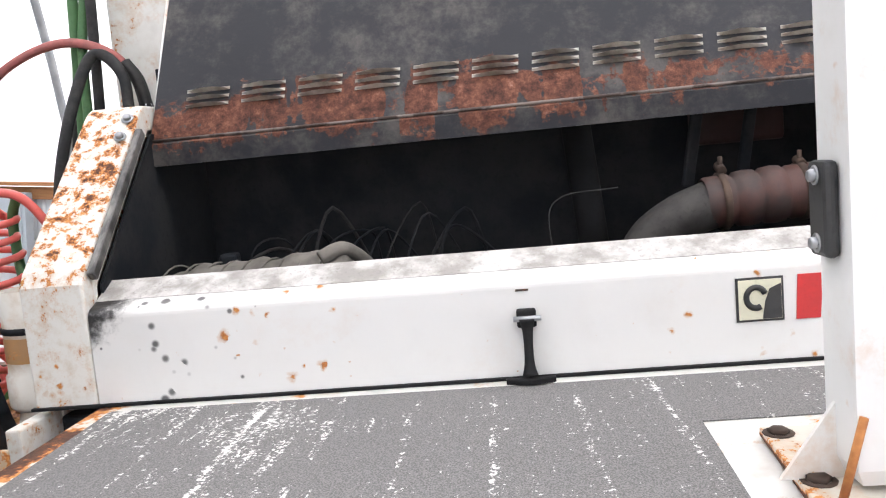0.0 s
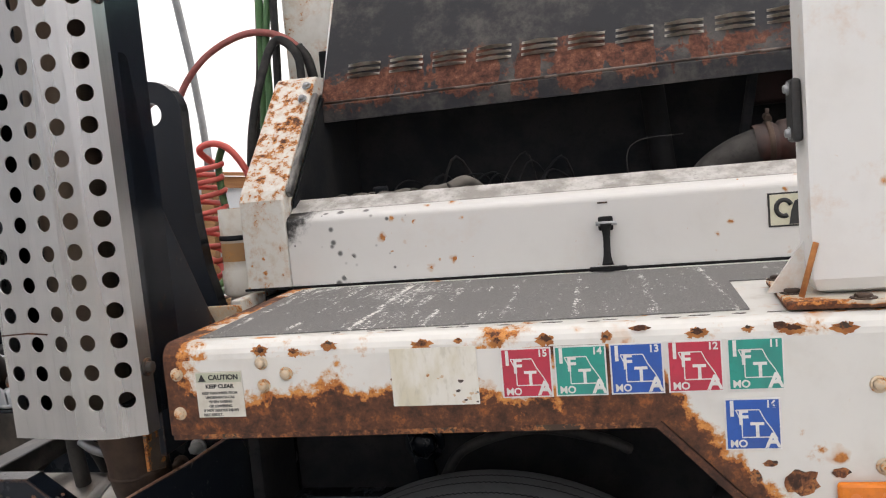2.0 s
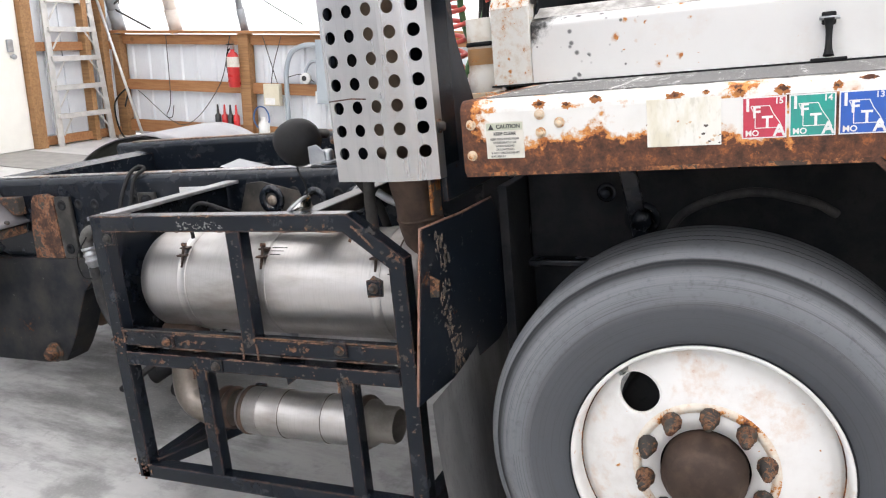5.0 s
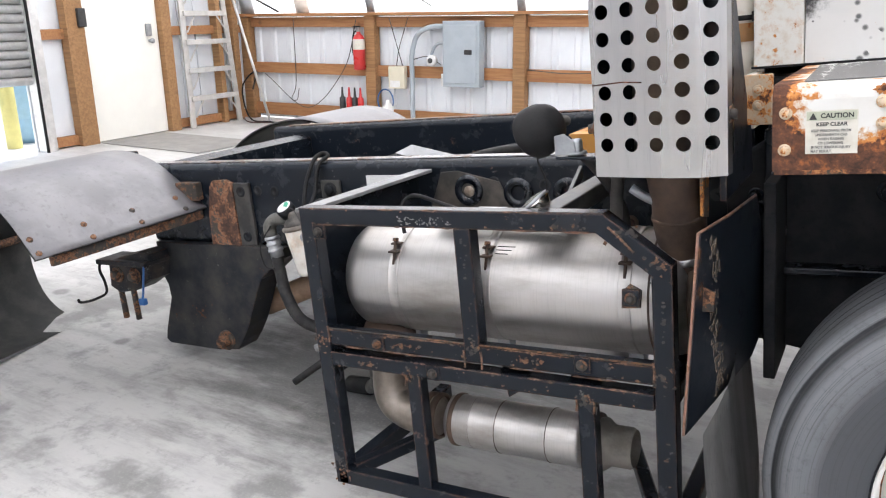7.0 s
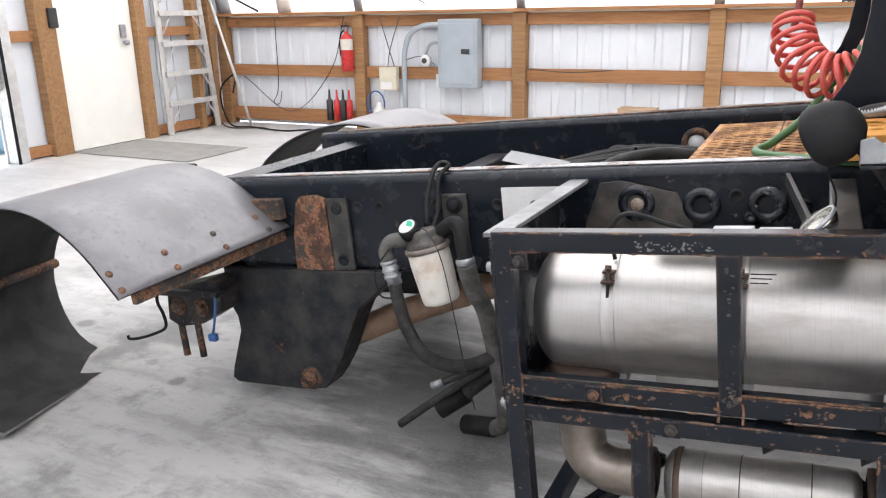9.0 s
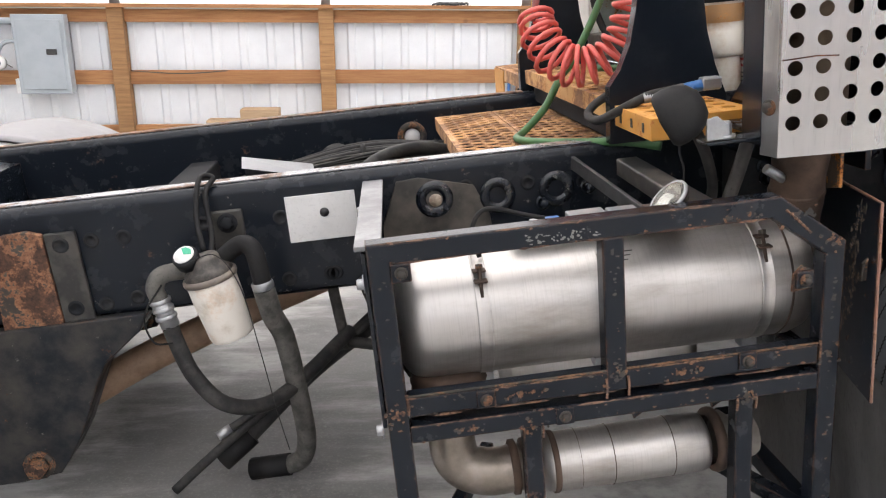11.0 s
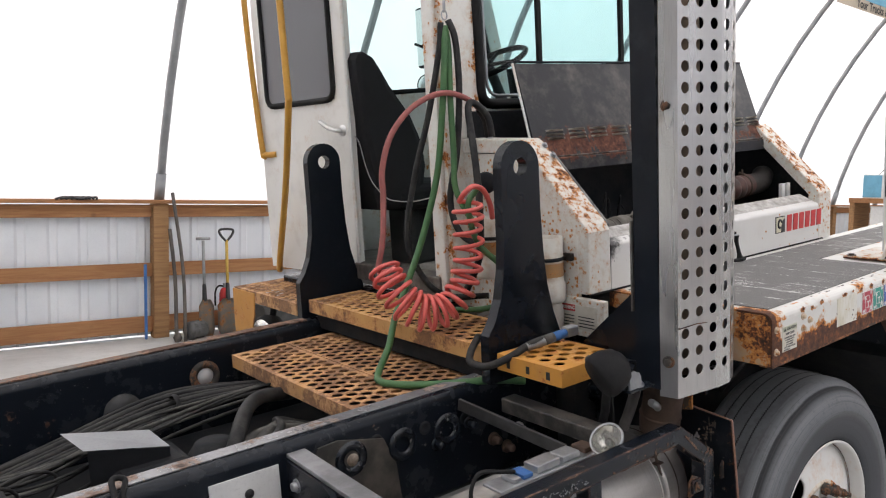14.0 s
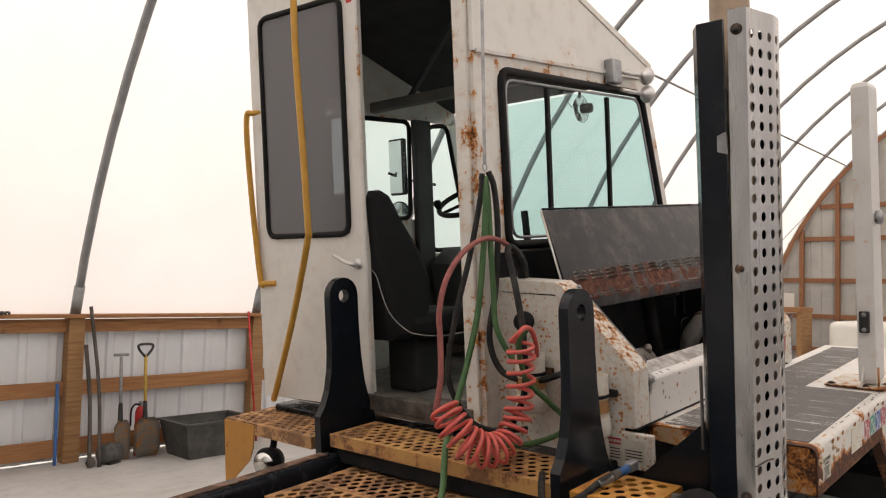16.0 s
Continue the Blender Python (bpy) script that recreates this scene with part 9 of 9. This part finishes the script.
for k in range(3):
    tp("frame_hose", hose([(-1.75 + 0.06 * k, 1.95, 0.98), (-1.66 + 0.06 * k, 1.96, 1.06), (-1.52 + 0.05 * k, 2.05, 1.11), (-1.36, 2.1 + 0.05 * k, 1.08), (-1.2, 2.15 + 0.05 * k, 1.0)], 0.017, 6, 10), GREYHOSE if k < 2 else HOSE)
tp("frame_hose", hose([(-1.72, 1.9, 0.9), (-1.6, 2.0, 1.13), (-1.42, 2.25, 1.16), (-1.2, 2.4, 1.1)], 0.026, 8, 12), HOSE)
tp("cable_tie", lathe([(0.05, 0), (0.055, 0.01), (0.05, 0.02)], (-1.6, 2.6, 1.09), (1, 0, 0), 14), RUBBER)
# Added near-black sheet: stands in for the shaded space below the hoses.
tp("shade_sheet", box((-2.9, 1.78, 0.86), (-0.5, 2.86, 0.88), 0.004), DARKPART, "near-black sheet standing in for the shade under the frame hoses")
for p, q in (((-1.62, 1.665, 0.88), (-1.5, 1.3, 0.72)), ((-1.7, 1.8, 0.62), (-1.3, 1.7, 0.66))):
    tp("low_hose", hose([p, (Vector(p) + Vector(q)) / 2 - Vector((0, 0, 0.04)), q], 0.02, 6, 8), HOSE)

# ---- loose things hanging on the tractor ----


def loose(name, label, category, shift=(0, 0, 0)):
    return thing(name, T @ Matrix.Translation(shift), label, category)


# red coiled air hose
coil = loose("coiled_air_hose", "bright red coiled air hose hanging behind the cab", "air hose", (0.01, 0.0, 0.0))
mid = curve_points([(-0.690, 1.885, 1.815), (-0.690, 1.89, 1.72), (-0.695, 1.895, 1.60), (-0.725, 1.90, 1.50), (-0.795, 1.91, 1.435), (-0.875, 1.93, 1.425), (-0.935, 1.97, 1.465), (-0.965, 2.02, 1.54), (-0.965, 2.06, 1.60)], 8)
path = []
turns, nn = 19, 19 * 14
side = None
for i in range(nn + 1):
    s = i / nn * (len(mid) - 1)
    k = min(int(s), len(mid) - 2)
    p = mid[k].lerp(mid[k + 1], s - k)
    d = (mid[min(k + 2, len(mid) - 1)] - mid[max(k - 1, 0)]).normalized()
    a = Vector((0, 1, 0)) if abs(d.y) < 0.9 else Vector((1, 0, 0))
    e1 = (a - d * a.dot(d)).normalized()
    e2 = d.cross(e1)
    f = i / nn
    r = 0.051 + 0.014 * math.sin(math.pi * max(0.0, (f - 0.45) / 0.55)) + 0.003 * math.sin(i * 0.7)
    th = 2 * math.pi * turns * f
    path.append(p + r * (math.cos(th) * e1 + math.sin(th) * e2))
part("coil", tube(path, 0.0085, 8), REDHOSE, coil)
part("lead", hose([path[0], (-0.70, 1.885, 1.855), (-0.66, 1.885, 1.872), (-0.61, 1.89, 1.855), (-0.57, 1.90, 1.80), (-0.55, 1.911, 1.74)], 0.0105, 6, 8), REDHOSE, coil, "ribbed red hose end")
part("upper_lead", hose([path[-1], (-0.94, 2.09, 1.70), (-0.912, 2.11, 1.85), (-0.905, 2.116, 1.95), (-0.86, 2.115, 2.07), (-0.77, 2.113, 2.165), (-0.66, 2.112, 2.218), (-0.56, 2.11, 2.228), (-0.46, 2.10, 2.19), (-0.40, 2.096, 2.12), (-0.385, 2.095, 2.055)], 0.0115, 8, 8), REDDUST, coil, "dusty red hose arching to the cab")
part("spring_guard", hose([(-0.43, 2.098, 2.165), (-0.40, 2.096, 2.12), (-0.385, 2.095, 2.05)], 0.017, 8, 8), HOSE, coil)
part("fitting", tube([(-0.385, 2.095, 2.06), (-0.385, 2.095, 2.03)], 0.016, 6), GALV, coil)
bh = loose("black_air_hose", "black air hose arching from the housing", "air hose")
part("hose_run", hose([(-0.40, 2.05, 2.05), (-0.41, 2.06, 2.13), (-0.46, 2.075, 2.185), (-0.50, 2.07, 2.17), (-0.53, 2.02, 2.05), (-0.55, 1.98, 1.92), (-0.56, 1.96, 1.80), (-0.58, 1.95, 1.6), (-0.62, 2.0, 1.45)], 0.014, 8, 8), HOSE, bh)
gl = loose("gladhand", "dark air coupling hung on the housing", "coupling")
part("coupling", lathe([(0, 0), (0.04, 0.005), (0.045, 0.03), (0.03, 0.045), (0, 0.05)], (-0.455, 2.03, 1.862), (-0.8, -0.5, 0.3), 18), DARKPART, gl, smooth_faces=True)
gh = loose("green_air_hoses", "green and black hoses hung from a strap behind the cab", "air hose")
HK = Vector((-0.529, 2.154, 2.515))
part("green_hose", hose([HK + Vector((-0.01, 0, -0.03)), (-0.55, 2.14, 2.38), (-0.57, 2.15, 2.15), (-0.60, 2.17, 1.9), (-0.68, 2.19, 1.65), (-0.79, 2.19, 1.44), (-0.86, 2.15, 1.37), (-0.93, 2.10, 1.28), (-1.02, 2.04, 1.215), (-1.06, 1.97, 1.205), (-1.03, 1.88, 1.205), (-0.93, 1.76, 1.21), (-0.79, 1.65, 1.215), (-0.70, 1.60, 1.20)], 0.0135, 8, 10), GREENHOSE, gh)
part("green_loop", hose([HK + Vector((0.0, 0, -0.02)), (-0.52, 2.15, 2.4), (-0.54, 2.13, 2.2), (-0.545, 2.12, 2.0), (-0.56, 2.1, 1.85), (-0.52, 2.05, 1.72), (-0.5, 1.98, 1.70)], 0.0125, 8, 10), GREENHOSE, gh)
part("green_tail", hose([(-0.62, 1.9, 1.86), (-0.65, 1.92, 1.8), (-0.63, 1.9, 1.66), (-0.56, 1.84, 1.56), (-0.5, 1.8, 1.46), (-0.6, 1.9, 1.40), (-0.75, 2.05, 1.40)], 0.0115, 8, 10), GREENHOSE, gh)
part("black_loop", hose([HK + Vector((-0.02, 0.0, -0.01)), (-0.56, 2.16, 2.4), (-0.60, 2.2, 2.15), (-0.66, 2.24, 1.9), (-0.70, 2.26, 1.65), (-0.66, 2.2, 1.48), (-0.6, 2.12, 1.42), (-0.5, 2.0, 1.42)], 0.0125, 8, 10), HOSE, gh)
part("black_loop", hose([HK + Vector((0.01, -0.01, 0.0)), (-0.50, 2.13, 2.44), (-0.50, 2.12, 2.25), (-0.52, 2.13, 2.0), (-0.56, 2.14, 1.8), (-0.55, 2.08, 1.66), (-0.5, 1.95, 1.63), (-0.45, 1.85, 1.66)], 0.0135, 8, 10), HOSE, gh)
part("strap", beam(HK + Vector((0, 0, 0.03)), (-0.50, 2.15, 3.5), 0.018, 0.004, 0.001), GALV, gh, "grey hanger strap")
part("ring", tube([HK + Vector((0.014 * math.cos(a), 0, 0.02 + 0.018 * math.sin(a))) for a in np.linspace(0, 6.28, 13)[:-1]], 0.003, 6, closed=True), GALV, gh)
ec = loose("electric_cable", "black trailer cable with a blue grip plug", "cable")
part("cable", hose([(-0.80, 1.72, 1.36), (-0.88, 1.67, 1.33), (-0.905, 1.64, 1.305), (-0.89, 1.58, 1.30), (-0.85, 1.52, 1.33), (-0.78, 1.49, 1.365), (-0.72, 1.48, 1.375)], 0.013, 8, 10), HOSE, ec)
part("spring", lathe([(0.0135 + 0.002 * (k % 2), 0.0035 * k) for k in range(24)], (-0.79, 1.492, 1.36), (0.9, -0.2, 0.12), 14), GALV, ec)
part("grey_grip", tube([(-0.72, 1.477, 1.371), (-0.685, 1.467, 1.377)], 0.017, 12), GREYHOSE, ec)
part("blue_grip", tube([(-0.685, 1.467, 1.377), (-0.64, 1.455, 1.385)], 0.016, 12), BLUEPLASTIC, ec, "blue plug grip")
part("plug", box((-0.645, 1.44, 1.37), (-0.59, 1.475, 1.405), 0.006), GALV, ec)

# sealed-beam lamp and dome lamp by the stack
sb = loose("sealed_beam_lamp", "round sealed-beam lamp dangling by its wire", "lamp")
LC, LN = Vector((-0.880, 1.085, 1.186)), Vector((-0.68, -0.05, 0.73))
part("reflector", lathe([(0.047, 0.0), (0.050, -0.004), (0.047, -0.012), (0.038, -0.028), (0.022, -0.042), (0.0, -0.046)], LC, LN, 32), CHROME, sb, smooth_faces=True)
part("rim_ring", lathe([(0.046, 0.001), (0.0515, 0.002), (0.0515, -0.006), (0.049, -0.007)], LC, LN, 32), GALV, sb)
part("bulb_shield", lathe([(0.0, -0.012), (0.012, -0.014), (0.013, -0.032), (0.0, -0.036)], LC, LN, 16), DARKPART, sb)
part("lens", lathe([(0.047, 0.0), (0.040, 0.007), (0.026, 0.012), (0.0, 0.013)], LC, LN, 32), hazy("milky_lens", (0.60, 0.58, 0.52), (0.9, 0.9, 0.88), 0.22), sb, "milky domed lamp glass", smooth_faces=True).visible_shadow = False
part("wire", hose([(-0.85, 1.09, 1.16), (-0.84, 1.09, 1.24), (-0.855, 1.08, 1.30), (-0.84, 1.08, 1.36)], 0.0025, 6, 6), RUBBER, sb)
dm = loose("rubber_work_lamp", "black rubber dome work lamp on a bracket", "lamp")
part("dome", lathe([(0.0, 0.056), (0.028, 0.052), (0.050, 0.036), (0.063, 0.010), (0.067, -0.016), (0.066, -0.034), (0.058, -0.044), (0.0, -0.05)], (-0.845, 1.095, 1.376), (0.80, -0.30, 0.42), 36), RUBBER, dm, smooth_faces=True)
part("mount", box((-0.80, 1.06, 1.30), (-0.66, 1.12, 1.309), 0.003), BLACK, dm, "black bracket")
part("conduit", lathe([(0.011 + 0.0035 * (k % 2), 0.0045 * k) for k in range(16)], (-0.825, 1.13, 1.39), (0.08, 0.98, -0.12), 12), GREYHOSE, dm, "ribbed grey conduit")
part("clamp_ear", prism([(-0.80, 1.312), (-0.745, 1.312), (-0.75, 1.345), (-0.775, 1.365), (-0.80, 1.36)], 1, 1.06, 1.068, bevel=0.002), GALV, dm)
part("mount_nut", bolt((-0.75, 1.08, 1.312), (0, 0, 1), 0.016, 0.03), GALV, dm)
part("tail", hose([(-0.80, 1.14, 1.34), (-0.74, 1.2, 1.25), (-0.70, 1.25, 1.15), (-0.7, 1.3, 1.05)], 0.014, 6, 8), HOSE, dm)
tp("air_fitting", hose([(-0.63, 1.12, 1.22), (-0.60, 1.12, 1.2), (-0.57, 1.14, 1.18)], 0.012, 4, 8), GALV)
tp("fitting_hose", hose([(-0.66, 1.14, 1.3), (-0.68, 1.16, 1.2), (-0.70, 1.2, 1.08)], 0.017, 5, 8), ELBOW)

# fuel filter hung from the rail, its hoses, cables below
ff = loose("fuel_filter", "dirty cream fuel filter hung from the frame rail", "filter", (0.011, 0.0, 0.0))
fax = Vector((0.165, 0.02, -0.98)).normalized()
fc = Vector((-2.047, 1.51, 1.0))
part("bowl", lathe([(0.066, -0.006), (0.076, -0.003), (0.077, 0.006), (0.075, 0.012), (0.068, 0.014)], fc, fax, 36), surface("brown_bowl", (0.20, 0.17, 0.14), (0.12, 0.10, 0.085), 14.0, 0.4), ff, "brown-stained clamping ring", smooth_faces=True)
part("canister", lathe([(0.066, 0.0), (0.0705, 0.012), (0.070, 0.06), (0.064, 0.178), (0.060, 0.19), (0.05, 0.194), (0, 0.194)], fc, fax, 36), FILTER, ff, smooth_faces=True)
part("cap", lathe([(0.0, -0.06), (0.038, -0.06), (0.044, -0.05), (0.046, -0.036), (0.062, -0.022), (0.069, -0.008), (0.066, 0.0)], fc, fax, 36), surface("dusty_filter_head", (0.085, 0.075, 0.065), (0.03, 0.028, 0.026), 30.0, 0.6, bump=0.3, spread=(0.4, 0.6)), ff, smooth_faces=True)
part("gauge", lathe([(0, 0), (0.034, 0), (0.036, 0.03), (0.033, 0.036), (0.0, 0.036)], (-2.092, 1.50, 1.045), (-0.15, -0.55, 0.82), 28), DARKPART, ff)
gface = Vector((-2.092, 1.50, 1.045)) + Vector((-0.15, -0.55, 0.82)).normalized() * 0.0365
part("gauge_face", disc(gface, (-0.15, -0.55, 0.82), 0.029, 0.002, 24), INKWHITE, ff, "white gauge face")
part("gauge_zone", prism([(0.0, 0.0), (0.024, 0.0), (0.017, 0.017), (0.0, 0.024), (-0.012, 0.02)], 2, 0.003, 0.004), GREENISH, ff).matrix_basis = Matrix.Translation(gface) @ Vector((-0.15, -0.55, 0.82)).to_track_quat("Z", "Y").to_matrix().to_4x4()
part("inlet_elbow", hose([(-2.10, 1.52, 1.02), (-2.17, 1.50, 1.02), (-2.195, 1.49, 0.99), (-2.19, 1.49, 0.95)], 0.025, 6, 10), GREYHOSE, ff, "dirty grey elbow")
for k in range(3):
    part("inlet_clamp", lathe([(0.026, 0), (0.030, 0.002), (0.030, 0.012), (0.026, 0.014)], (-2.19 + 0.004 * k, 1.49, 0.955 - 0.024 * k), (0.15, 0, -1), 18), GALV, ff)
part("inlet_fitting", tube([(-2.19, 1.49, 0.95), (-2.175, 1.49, 0.87)], 0.026, 12), GALV, ff)
part("inlet_hose", hose([(-2.18, 1.49, 0.9), (-2.165, 1.48, 0.82), (-2.13, 1.46, 0.72), (-2.06, 1.45, 0.63), (-1.96, 1.5, 0.585), (-1.86, 1.6, 0.60), (-1.7, 1.8, 0.66)], 0.023, 8, 12), HOSE, ff)
part("outlet_elbow", hose([(-2.02, 1.54, 1.03), (-1.95, 1.52, 1.075), (-1.915, 1.50, 1.06), (-1.905, 1.49, 0.99), (-1.90, 1.49, 0.93)], 0.026, 6, 12), RUBBER, ff)
part("outlet_clamp", lathe([(0.028, 0), (0.031, 0.004), (0.031, 0.02), (0.028, 0.024)], (-1.905, 1.49, 0.97), (0.1, 0, -1), 20), GALV, ff)
part("outlet_hose", hose([(-1.903, 1.49, 0.95), (-1.895, 1.51, 0.86), (-1.877, 1.55, 0.763), (-1.872, 1.60, 0.55), (-1.876, 1.64, 0.38), (-1.905, 1.665, 0.29), (-1.97, 1.69, 0.255)], 0.031, 8, 14), GREYHOSE, ff, "thick grey dusty hose")
part("outlet_cuff", tube([(-1.95, 1.685, 0.262), (-2.08, 1.715, 0.245)], 0.037, 14), RUBBER, ff)
part("hanging_cord", hose([(-2.06, 1.55, 1.06), (-2.075, 1.60, 1.14), (-2.07, 1.655, 1.22), (-2.06, 1.70, 1.245), (-2.03, 1.70, 1.235), (-2.05, 1.655, 1.2), (-2.04, 1.60, 1.1), (-2.04, 1.55, 1.05)], 0.008, 8, 8), RUBBER, ff)
part("zip_wire", hose([(-2.08, 1.46, 1.06), (-2.0, 1.42, 1.08), (-1.95, 1.41, 0.99), (-1.93, 1.42, 0.8), (-1.915, 1.43, 0.6), (-1.90, 1.44, 0.46)], 0.0016, 8, 6), HOSE, ff)
part("tag_wire", hose([(-2.17, 1.47, 1.0), (-2.23, 1.46, 0.92), (-2.22, 1.46, 0.84), (-2.17, 1.46, 0.83)], 0.003, 6, 6), RUBBER, ff)
bc = loose("loose_cables", "thick black cables drooping under the frame", "cable")
part("thick_cable", hose([(-1.45, 1.95, 0.70), (-1.65, 1.88, 0.62), (-1.85, 1.80, 0.52), (-2.10, 1.69, 0.345)], 0.030, 8, 12), HOSE, bc)
part("cable_socket", tube([(-2.05, 1.71, 0.375), (-2.15, 1.67, 0.315)], 0.036, 14), RUBBER, bc)
part("thin_cable", hose([(-1.5, 1.9, 0.76), (-1.75, 1.80, 0.6), (-2.0, 1.70, 0.46), (-2.2, 1.65, 0.33), (-2.30, 1.62, 0.262)], 0.016, 8, 10), HOSE, bc)
part("thin_cable", hose([(-1.6, 1.85, 0.68), (-1.8, 1.75, 0.58), (-2.0, 1.65, 0.495), (-2.09, 1.60, 0.465)], 0.013, 8, 10), HOSE, bc)
part("cable_tip", tube([(-2.085, 1.603, 0.467), (-2.125, 1.588, 0.452)], 0.015, 10), GALV, bc)
part("small_pipe", tube([(-1.73, 1.8, 0.85), (-1.71, 1.8, 0.6)], 0.018, 10), GREYHOSE, bc)
